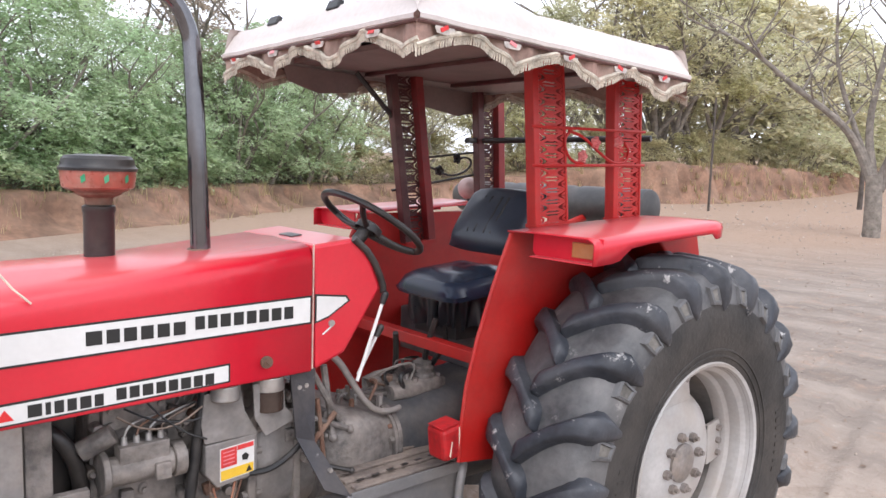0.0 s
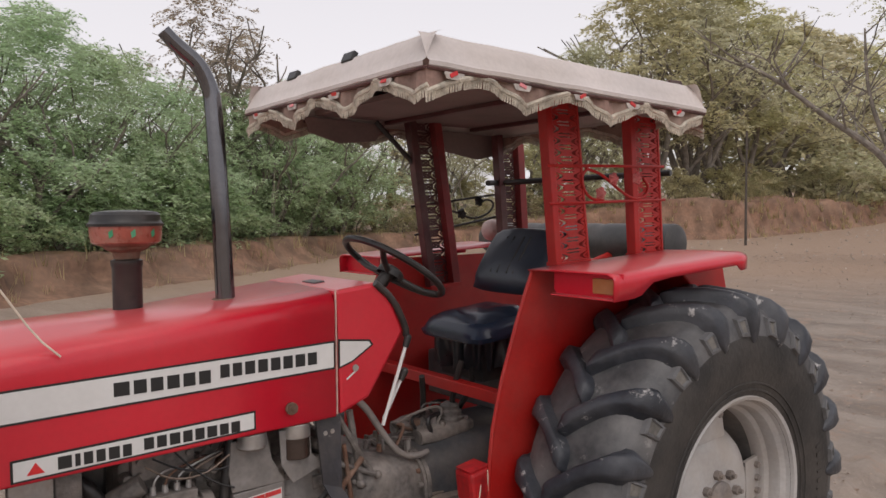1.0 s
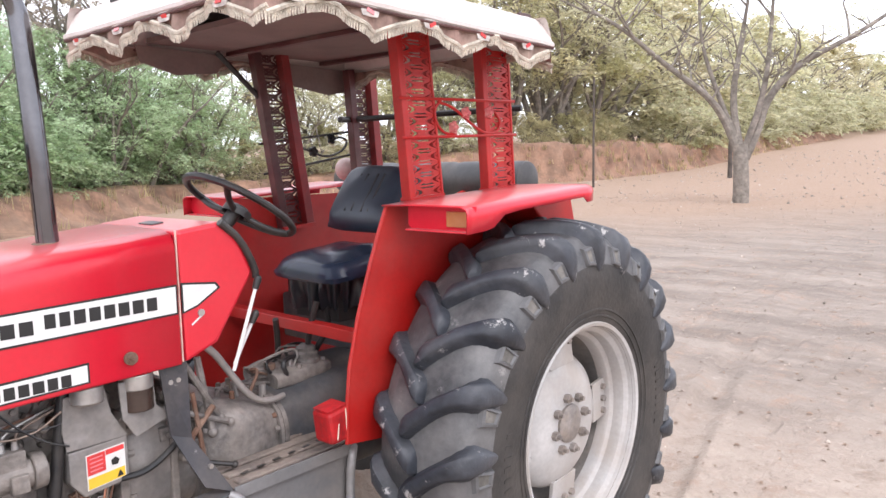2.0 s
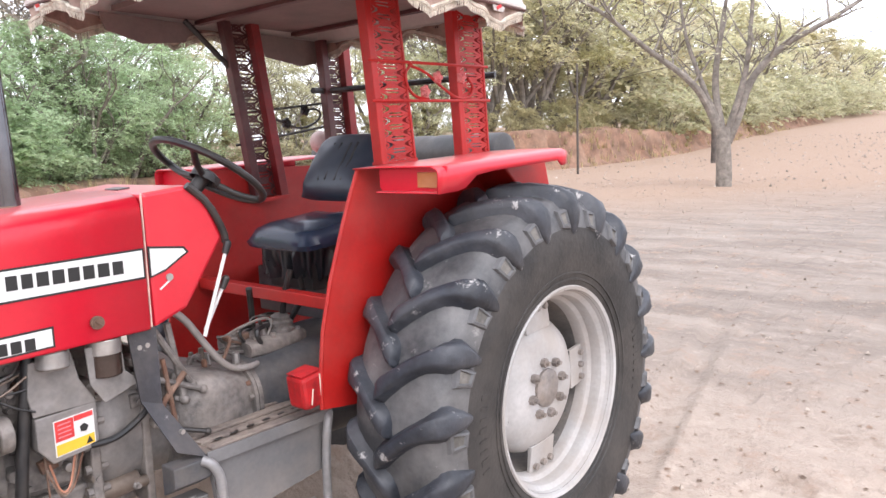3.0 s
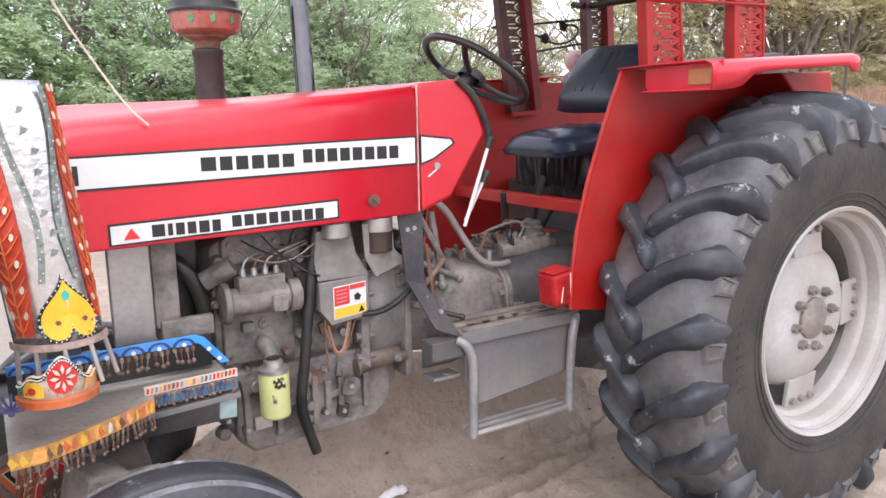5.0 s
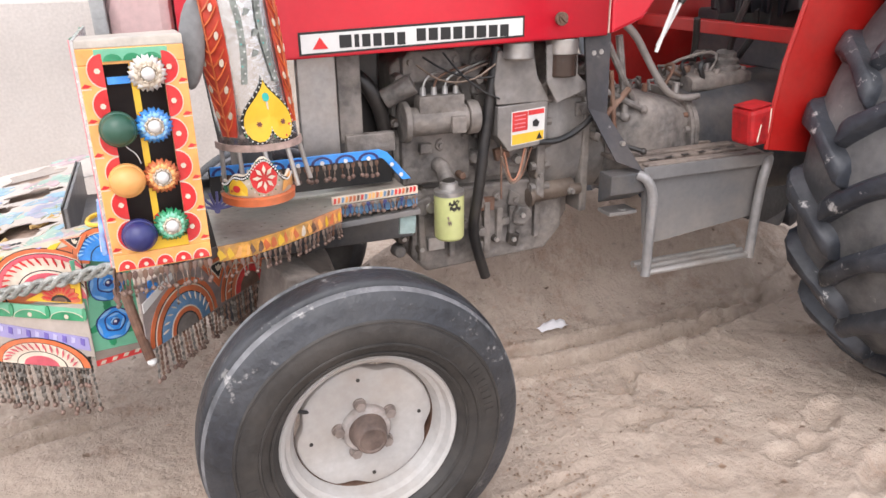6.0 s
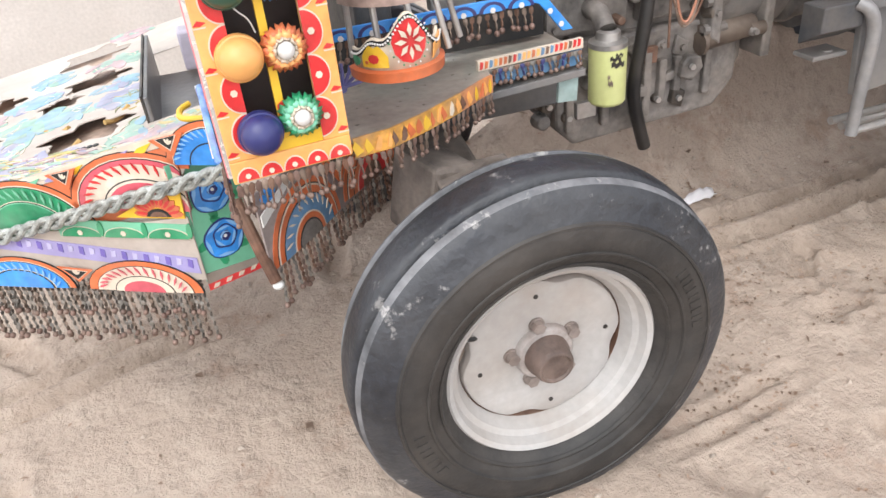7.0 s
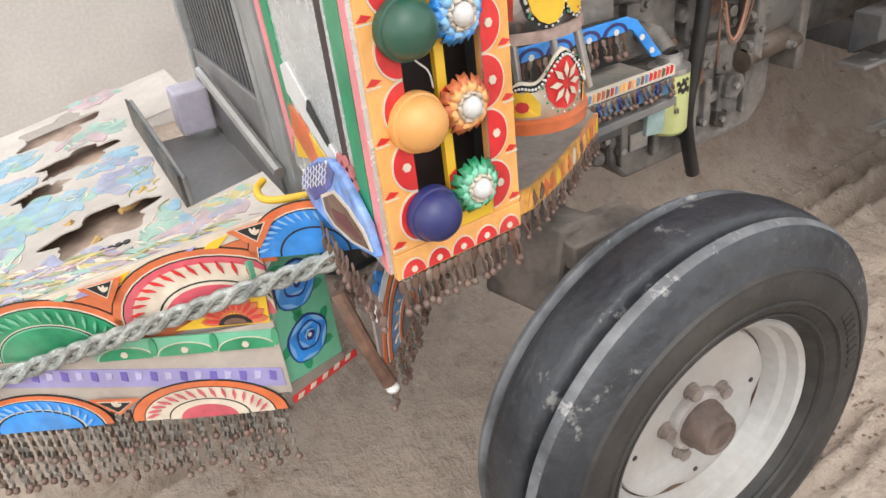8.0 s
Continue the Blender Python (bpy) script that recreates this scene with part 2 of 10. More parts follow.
LEAF_GREEN = leafmat("fresh_green_leaves", (0.48, 0.585, 0.37), 0.36)
LEAF_OLIVE = leafmat("olive_leaves", (0.57, 0.555, 0.38), 0.3)
LEAF_YELLOW = leafmat("yellow_green_leaves", (0.58, 0.545, 0.34), 0.35)
# Far leaves are paled: distance haze is put into their colour
LEAF_HAZE = leafmat("haze_paled_leaves", (0.66, 0.635, 0.44), 0.3)
LEAF_DRY = leafmat("dry_brown_leaves", (0.42, 0.36, 0.28), 0.4)


def sandmat():
    m = bpy.data.materials.new("trodden_sand")
    m.use_nodes = True
    n, l = m.node_tree.nodes, m.node_tree.links
    b = n["Principled BSDF"]
    tc = n.new("ShaderNodeTexCoord")

    def noise_at(scale, detail=6, rough=0.6):
        k = n.new("ShaderNodeTexNoise")
        k.inputs["Scale"].default_value, k.inputs["Detail"].default_value, k.inputs["Roughness"].default_value = scale, detail, rough
        l.new(tc.outputs["Object"], k.inputs["Vector"])
        return k.outputs["Fac"]

    def mix(fac, a, c, lo, hi):
        r = n.new("ShaderNodeMapRange")
        r.inputs["From Min"].default_value, r.inputs["From Max"].default_value = lo, hi
        l.new(fac, r.inputs["Value"])
        x = n.new("ShaderNodeMix")
        x.data_type = "RGBA"
        for key, value in (("A", a), ("B", c)):
            if isinstance(value, tuple):
                x.inputs[key].default_value = (*value, 1)
            else:
                l.new(value, x.inputs[key])
        l.new(r.outputs[0], x.inputs["Factor"])
        return x.outputs["Result"]

    base = mix(noise_at(1.3), (0.385, 0.303, 0.244), (0.475, 0.382, 0.312), 0.35, 0.65)
    base = mix(noise_at(6, 8), base, (0.50, 0.411, 0.34), 0.5, 0.75)
    base = mix(noise_at(14, 8), base, (0.25, 0.20, 0.16), 0.56, 0.82)
    # away from the machine the sand is trodden darker, with streaks blown across it
    geo = n.new("ShaderNodeSeparateXYZ")
    l.new(tc.outputs["Object"], geo.inputs[0])
    flat = n.new("ShaderNodeMath")
    flat.operation = "MULTIPLY_ADD"
    flat.inputs[1].default_value = 0.5
    l.new(geo.outputs["Y"], flat.inputs[0]), l.new(geo.outputs["X"], flat.inputs[2])
    rough_edge = n.new("ShaderNodeMath")
    rough_edge.operation = "MULTIPLY_ADD"
    rough_edge.inputs[1].default_value = 3.0
    l.new(noise_at(0.9), rough_edge.inputs[0]), l.new(flat.outputs[0], rough_edge.inputs[2])
    base = mix(rough_edge.outputs[0], base, (0.235, 0.192, 0.158), 2.2, 7.0)
    stretch = n.new("ShaderNodeMapping")
    stretch.inputs["Scale"].default_value = (1.7, 0.42, 1.0)
    stretch.inputs["Rotation"].default_value = (0, 0, 0.3)
    l.new(tc.outputs["Object"], stretch.inputs["Vector"])
    streak = n.new("ShaderNodeTexNoise")
    streak.inputs["Scale"].default_value, streak.inputs["Detail"].default_value, streak.inputs["Roughness"].default_value = 1.0, 8, 0.65
    l.new(stretch.outputs[0], streak.inputs["Vector"])
    pale = mix(streak.outputs["Fac"], (0.205, 0.166, 0.138), (0.37, 0.308, 0.258), 0.38, 0.64)
    blend = n.new("ShaderNodeMix")
    blend.data_type = "RGBA"
    amount = n.new("ShaderNodeMapRange")
    amount.inputs["From Min"].default_value, amount.inputs["From Max"].default_value, amount.inputs["To Max"].default_value = 2.2, 5.5, 0.75
    l.new(rough_edge.outputs[0], amount.inputs["Value"])
    l.new(amount.outputs[0], blend.inputs["Factor"]), l.new(base, blend.inputs["A"]), l.new(pale, blend.inputs["B"])
    base = blend.outputs["Result"]
    # the far ground and the earth bank are redder
    far = n.new("ShaderNodeMath")
    far.operation = "MULTIPLY_ADD"
    far.inputs[1].default_value = 0.62
    l.new(geo.outputs["X"], far.inputs[0])
    l.new(geo.outputs["Y"], far.inputs[2])
    wob = n.new("ShaderNodeMath")
    wob.operation = "MULTIPLY_ADD"
    wob.inputs[1].default_value = 6.0
    l.new(noise_at(0.35), wob.inputs[0]), l.new(far.outputs[0], wob.inputs[2])
    base = mix(wob.outputs[0], base, (0.345, 0.24, 0.172), 13, 24)
    base = mix(noise_at(2.6, 10, 0.75), base, (0.25, 0.185, 0.14), 0.52, 0.74)
    base = mix(noise_at(1.7, 10, 0.8), base, (0.35, 0.245, 0.185), 0.54, 0.66)
    base = mix(noise_at(5.5, 10, 0.8), base, (0.20, 0.152, 0.12), 0.61, 0.80)
    base = mix(noise_at(9, 8, 0.75), base, (0.48, 0.40, 0.335), 0.57, 0.75)
    base = mix(noise_at(70, 4), base, (0.22, 0.18, 0.145), 0.66, 0.85)
    l.new(base, b.inputs["Base Color"])
    b.inputs["Roughness"].default_value = 0.95
    bp = n.new("ShaderNodeBump")
    bp.inputs["Strength"].default_value, bp.inputs["Distance"].default_value = 0.62, 0.04
    tall = n.new("ShaderNodeMath")
    tall.operation = "MULTIPLY_ADD"
    tall.inputs[1].default_value = 2.5
    l.new(noise_at(3.2, 9, 0.7), tall.inputs[0]), l.new(noise_at(18, 6, 0.6), tall.inputs[2])
    ridge = n.new("ShaderNodeMath")
    ridge.operation = "MULTIPLY_ADD"
    ridge.inputs[1].default_value = 2.5
    l.new(streak.outputs["Fac"], ridge.inputs[0]), l.new(tall.outputs[0], ridge.inputs[2])
    l.new(ridge.outputs[0], bp.inputs["Height"])
    l.new(bp.outputs["Normal"], b.inputs["Normal"])
    return m


SAND = sandmat()


# mesh builders
def bm_():
    return bmesh.new()


def add(bm, verts, faces):
    vs = [bm.verts.new(v) for v in verts]
    for f in faces:
        bm.faces.new([vs[i] for i in f])
    return vs


def box(bm, c, s, m=None):
    """A box of size s about c, turned by m about its own middle."""
    q = m.to_3x3() if m else Matrix.Identity(3)
    c = Vector(c)
    vs = [c + q @ Vector((x * s[0] / 2, y * s[1] / 2, z * s[2] / 2)) for x in (-1, 1) for y in (-1, 1) for z in (-1, 1)]
    return add(bm, vs, [(0, 1, 3, 2), (4, 6, 7, 5), (0, 4, 5, 1), (2, 3, 7, 6), (0, 2, 6, 4), (1, 5, 7, 3)])


def frame_of(d):
    d = Vector(d).normalized()
    a = Vector((0, 0, 1)) if abs(d.z) < 0.9 else Vector((1, 0, 0))
    u = d.cross(a).normalized()
    return d, u, d.cross(u)


def cyl(bm, p, q, r, r2=None, seg=16, caps=True):
    r2 = r if r2 is None else r2
    p, q = Vector(p), Vector(q)
    d, u, w = frame_of(q - p)
    vs = []
    for c, k in ((p, r), (q, r2)):
        for i in range(seg):
            a = 2 * math.pi * i / seg
            vs.append(c + (u * math.cos(a) + w * math.sin(a)) * k)
    fs = [(i, (i + 1) % seg, seg + (i + 1) % seg, seg + i) for i in range(seg)]
    if caps:
        fs += [tuple(range(seg - 1, -1, -1)), tuple(range(seg, 2 * seg))]
    add(bm, vs, fs)


def tube(bm, pts, r, seg=10, smooth=0):
    """A bent pipe through pts."""
    pts = [Vector(p) for p in pts]
    for _ in range(smooth):
        out = [pts[0]]
        for a, b in zip(pts, pts[1:]):
            out += [a * 0.75 + b * 0.25, a * 0.25 + b * 0.75]
        pts = out + [pts[-1]]
    radii = r if isinstance(r, (list, tuple)) else None
    _, u, w = frame_of(pts[1] - pts[0])
    rings = []
    for i, p in enumerate(pts):
        d = (pts[min(i + 1, len(pts) - 1)] - pts[max(i - 1, 0)]).normalized()
        u = (u - d * u.dot(d)).normalized()
        w = d.cross(u)
        k = r if radii is None else radii[0] + (radii[1] - radii[0]) * i / (len(pts) - 1)
        rings.append([p + (u * math.cos(2 * math.pi * j / seg) + w * math.sin(2 * math.pi * j / seg)) * k for j in range(seg)])
    vs = [v for ring in rings for v in ring]
    fs = [(i * seg + j, i * seg + (j + 1) % seg, (i + 1) * seg + (j + 1) % seg, (i + 1) * seg + j)
          for i in range(len(pts) - 1) for j in range(seg)]
    fs += [tuple(range(seg - 1, -1, -1)), tuple(range(len(vs) - seg, len(vs)))]
    add(bm, vs, fs)


def prism(bm, pts, axis, a, b):
    """An outline in the plane across axis ('y': points are x, z), pulled from a to b."""
    def at(p, k):
        return {"y": (p[0], k, p[1]), "x": (k, p[0], p[1]), "z": (p[0], p[1], k)}[axis]
    n = len(pts)
    vs = [at(p, a) for p in pts] + [at(p, b) for p in pts]
    add(bm, vs, [tuple(range(n)), tuple(range(2 * n - 1, n - 1, -1))] + [(i, n + i, n + (i + 1) % n, (i + 1) % n) for i in range(n)])


def revolve(bm, prof, m, seg=48, closed=False):
    """A profile of (radius, along) turned about the local Y axis, placed by m."""
    n = len(prof)
    vs = []
    for i in range(seg):
        a = 2 * math.pi * i / seg
        vs += [m @ Vector((r * math.cos(a), y, r * math.sin(a))) for r, y in prof]
    fs = []
    for i in range(seg):
        j = (i + 1) % seg
        for k in range(n if closed else n - 1):
            k2 = (k + 1) % n
            fs.append((i * n + k, i * n + k2, j * n + k2, j * n + k))
    add(bm, vs, fs)


def ball(bm, c, r, m=None, scale=(1, 1, 1), seg=16):
    q = Matrix.Translation(c) @ (m or Matrix.Identity(4)) @ Matrix.Diagonal((*scale, 1))
    bmesh.ops.create_uvsphere(bm, u_segments=seg, v_segments=max(6, seg // 2), radius=r, matrix=q)


def thing(name, label, category, at=(0, 0, 0), group="", kind=""):
    ob = new(name)
    ob.matrix_world = Matrix.Translation(at)
    return tagged(ob, label, category, group, kind)


def part(name, bm, material, parent=None, label="", smooth=False, bevel=0.0, angle=35):
    """Links a bmesh as one mesh object under a thing or a part."""
    bmesh.ops.recalc_face_normals(bm, faces=bm.faces)
    me = bpy.data.meshes.new(name)
    bm.to_mesh(me)
    bm.free()
    for k in (material if isinstance(material, (list, tuple)) else (material,)):
        me.materials.append(k)
    if smooth:
        me.shade_smooth()
        me.set_sharp_from_angle(angle=radians(angle))
    ob = new(name, me)
    if parent is not None:
        ob.parent = parent
    if bevel:
        mod = ob.modifiers.new("bevel", "BEVEL")
        mod.width, mod.segments, mod.limit_method, mod.angle_limit = bevel, 2, "ANGLE", radians(40)
        mod.harden_normals = False
    if label:
        ob["label"] = label
    return ob



# ground, earth bank and distance
BANK = [(-80, 26), (-25, 15.5), (-2, 15.0), (6, 20), (13, 26), (24, 29), (42, 24), (70, 25), (120, 31), (300, 50)]


def bank_side(x, y):
    """Distance beyond the foot of the bank (minus: in front of it)."""
    best, sign = 1e9, 1
    for (ax, ay), (bx, by) in zip(BANK, BANK[1:]):
        dx, dy = bx - ax, by - ay
        k = max(0, min(1, ((x - ax) * dx + (y - ay) * dy) / (dx * dx + dy * dy)))
        d = math.hypot(x - ax - k * dx, y - ay - k * dy)
        if d < best:
            best, sign = d, (1 if dx * (y - ay) - dy * (x - ax) > 0 else -1)
    return best * sign


def bank_top(x):
    """Height of the bank: tallest half way along the field."""
    return 0.85 + 1.5 * sstep(22, 38, x) - 0.9 * sstep(50, 75, x)


def sstep(a, b, v):
    k = max(0.0, min(1.0, (v - a) / (b - a)))
    return k * k * (3 - 2 * k)


def rut(x, y, x0, y0, x1, y1, half):
    dx, dy = x1 - x0, y1 - y0
    k = ((x - x0) * dx + (y - y0) * dy) / (dx * dx + dy * dy)
    if k < 0 or k > 1:
        return 0.0
    d = abs((x - x0) * dy - (y - y0) * dx) / math.hypot(dx, dy)
    lip = math.exp(-((d - half * 1.25) / (half * 0.3)) ** 2) * 0.5
    return (lip - math.exp(-(d / half) ** 4)) * min(1, 6 * k, 6 * (1 - k))


PRINTS = []
prints_rng = random.Random(17)
for _ in range(46):
    px, py, pa = prints_rng.uniform(-3.6, 0.9), prints_rng.uniform(-1.9, 1.0), prints_rng.uniform(0, 6.28)
    PRINTS.append((px, py, math.cos(pa), math.sin(pa), prints_rng.uniform(0.09, 0.15)))


# wheel tracks pressed into the sand: middle line, half width, depth
TRACKS = [([(-1.75, -0.14), (-1.37, -0.126), (-1.03, -0.126), (-0.49, -0.052), (0.07, 0.104), (0.6, 0.30)], 0.036, 0.046),
          ([(-1.65, -0.01), (-1.23, 0.0), (-0.81, 0.008), (-0.425, 0.052), (-0.036, 0.119), (0.6, 0.38)], 0.034, 0.044),
          ([(-1.98, -0.79), (-1.70, -0.765), (-1.45, -0.72)], 0.022, 0.03), ([(-1.93, -0.72), (-1.67, -0.705), (-1.42, -0.66)], 0.022, 0.03),
          ([(-3.9, -0.10), (-3.36, 0.09), (-3.1, 0.183), (-2.7, 0.25)], 0.03, 0.032), ([(-3.9, -0.20), (-3.34, -0.01), (-3.02, 0.092), (-2.7, 0.15)], 0.03, 0.032)]


def track(x, y, line, half):
    best, along, total, run = 1e9, 0.0, 0.0, 0.0
    for (ax, ay), (bx, by) in zip(line, line[1:]):
        dx, dy = bx - ax, by - ay
        L = math.hypot(dx, dy)
        k = max(0.0, min(1.0, ((x - ax) * dx + (y - ay) * dy) / (L * L)))
        d = math.hypot(x - ax - k * dx, y - ay - k * dy)
        if d < best:
            best, along = d, run + k * L
        run += L
    if best > half * 3:
        return 0.0
    lip = math.exp(-((best - half * 1.5) / (half * 0.4)) ** 2) * 0.5
    groove = 0.8 + 0.2 * math.cos(best / half * 5.0)
    return (lip - groove * math.exp(-(best / half) ** 6)) * min(1.0, 5 * along, 5 * (run - along)) * (0.8 + 0.4 * noise.noise((x * 6, y * 6, 0.5)))


def rise(x):
    """The field climbs gently towards the distance."""
    return 1.0 * sstep(30, 90, x) + 0.034 * max(0.0, min(x, 420.0) - 60.0)


def height(x, y):
    r = math.hypot(x + 1.0, y)
    h = 0.035 * noise.noise((x * 0.45, y * 0.45, 1.7)) + 0.012 * noise.noise((x * 1.9, y * 1.9, 4.2))
    if r < 9:
        w = 1 - sstep(5, 9, r)
        h += w * (0.007 * noise.noise((x * 5.5, y * 5.5, 8.1)) + 0.004 * noise.noise((x * 13, y * 13, 2.3)))
        # footprints and scuffed hollows
        k = noise.noise((x * 4.3 + 7, y * 4.3, 5.5))
        h -= w * 0.019 * sstep(0.27, 0.42, k) * sstep(-2.5, -1.9, x)
        k2 = noise.noise((x * 7.1 + 3, y * 5.2, 9.5))
        h += w * 0.003 * sstep(0.25, 0.45, k2)
    if r < 4.5:
        for line, half, deep in TRACKS:
            h += deep * track(x, y, line, half)
    if r < 4.5 and y < 1.2:
        for fx, fy, fc, fs_, fl in PRINTS:
            dx, dy = x - fx, y - fy
            if abs(dx) < 0.3 and abs(dy) < 0.3:
                a, b = (dx * fc + dy * fs_) / fl, (dy * fc - dx * fs_) / 0.055
                d = math.hypot(a, b * (1.25 if abs(a) < 0.25 else 1.0)) * (1 + 0.45 * noise.noise((x * 11, y * 11, 3.7)))
                h += -0.026 * (1 - sstep(0.60, 0.95, d)) + 0.008 * math.exp(-((d - 1.2) / 0.2) ** 2)
    h += 0.03 * rut(x, y, 0.5, -0.80, 5.5, 0.35, 0.12)
    h += rise(x)
    if 3 < x < 45 and -12 < y < 26:
        h += 0.03 * noise.noise((x * 3.1, y * 3.1, 6.6)) + 0.02 * noise.noise((x * 7.3, y * 7.3, 1.6))
    # a low heap of sand beyond the engine
    h += 0.43 * math.exp(-(((x + 0.85) / 1.15) ** 4 + ((y - 0.54) / 0.20) ** 2))
    # level under the wheels
    for wx, wy in ((0.03, -0.74), (0.03, 0.74), (-2.12, -0.85), (-2.12, 0.85)):
        k = math.exp(-(((x - wx) / 0.3) ** 2 + ((y - wy) / 0.2) ** 2))
        h = h * (1 - k) + 0.012 * k
    if y > 8 or x > 14:
        s = bank_side(x, y)
        top = bank_top(x)
        n = noise.noise((x * 0.5, y * 0.5, 3.3)) + 0.5 * noise.noise((x * 1.7, y * 1.7, 6.1))
        h += (top - 0.08) * sstep(0.5, 2.2, s) + 0.25 * sstep(2, 12, s) * (1 + n)
    return h


def steps(lo, hi, near_lo, near_hi, fine):
    """Grid lines, close together near the machine and wider with distance."""
    out, v, st = [], near_lo, fine
    while v < near_hi:
        out.append(v)
        v += fine
    up, st = [v], fine
    while up[-1] < hi:
        st = min(st * 1.07, 60)
        up.append(up[-1] + st)
    dn, st = [near_lo], fine
    while dn[-1] > lo:
        st = min(st * 1.07, 60)
        dn.append(dn[-1] - st)
    return sorted(set(dn + out + up))


def build_ground():
    xs, ys = steps(-1200, 1400, -3.4, 0.9, 0.0135), steps(-900, 1400, -1.8, 0.85, 0.0135)
    vs = [(x, y, height(x, y)) for x in xs for y in ys]
    n = len(ys)
    fs = [(i * n + j, (i + 1) * n + j, (i + 1) * n + j + 1, i * n + j + 1) for i in range(len(xs) - 1) for j in range(n - 1)]
    me = bpy.data.meshes.new("ground")
    me.from_pydata(vs, [], fs)
    me.shade_smooth()
    me.materials.append(SAND)
    tagged(new("ground", me), "trodden beige sand with wheel ruts, footprints and a red earth bank", "ground", kind="structure")


build_ground()


EARTH = mat("red_brown_earth", (0.20, 0.112, 0.073), 0.95, vary=0.5, scale=0.9, bump=0.6, fine=7, dust=0.5, dustcol=(0.37, 0.25, 0.178))


BANK_SURFACE = []


def build_bank():
    """The cut face of the earth bank, with gullies and fallen crumbs."""
    line = []
    for (ax, ay), (bx, by) in zip(BANK, BANK[1:]):
        n = max(1, int(math.hypot(bx - ax, by - ay) / 0.28))
        line += [(ax + (bx - ax) * i / n, ay + (by - ay) * i / n) for i in range(n)]
    line = [p for p in line if -28 < p[0] < 150]
    for _ in range(14):
        line = [line[0]] + [((a[0] + 2 * b[0] + c[0]) / 4, (a[1] + 2 * b[1] + c[1]) / 4) for a, b, c in zip(line, line[1:], line[2:])] + [line[-1]]
    prof = [(-1.1, -0.02), (-0.7, 0.05), (-0.35, 0.16), (-0.1, 0.34), (0.05, 0.52), (0.16, 0.72), (0.26, 0.88), (0.42, 0.97), (0.8, 1.0), (1.6, 1.0), (2.8, 0.98)]
    vs = []
    for i, (x, y) in enumerate(line):
        x0, y0 = line[max(0, i - 1)]
        x1, y1 = line[min(len(line) - 1, i + 1)]
        d = math.hypot(x1 - x0, y1 - y0)
        nx, ny = -(y1 - y0) / d, (x1 - x0) / d
        top = 0.05 + bank_top(x)
        top *= 1 + 0.25 * noise.noise((x * 0.35, y * 0.35, 2.2))
        gul = 0.55 * noise.noise((x * 0.9, y * 0.9, 7.7)) + 0.3 * noise.noise((x * 2.6, y * 2.6, 1.1))
        for k, (s, f) in enumerate(prof):
            mid = math.exp(-((f - 0.5) / 0.35) ** 2)
            o = s + gul * (0.35 + 0.65 * mid) + 0.10 * noise.noise((x * 3, y * 3, f * 5))
            px, py = x + nx * o, y + ny * o
            base = 0.035 * noise.noise((px * 0.45, py * 0.45, 1.7)) + rise(px)
            vs.append((px, py, base + top * f + 0.06 * noise.noise((px * 2.2, py * 2.2, 3.0)) * min(1, 4 * f) - (0.06 if k == 0 else 0)))
    BANK_SURFACE.extend(vs)
    n = len(prof)
    fs = [(i * n + j, (i + 1) * n + j, (i + 1) * n + j + 1, i * n + j + 1) for i in range(len(line) - 1) for j in range(n - 1)]
    me = bpy.data.meshes.new("earth_bank")
    me.from_pydata(vs, [], fs)
    me.shade_smooth()
    me.materials.append(EARTH)
    tagged(new("earth_bank", me), "cut red-brown earth bank with gullies", "bank", kind="structure")


build_bank()

# the tractor: front to minus x, its left side to minus y
tractor = thing("tractor", "red farm tractor with a fringed canopy and painted truck-art front", "tractor")
HW = 0.262


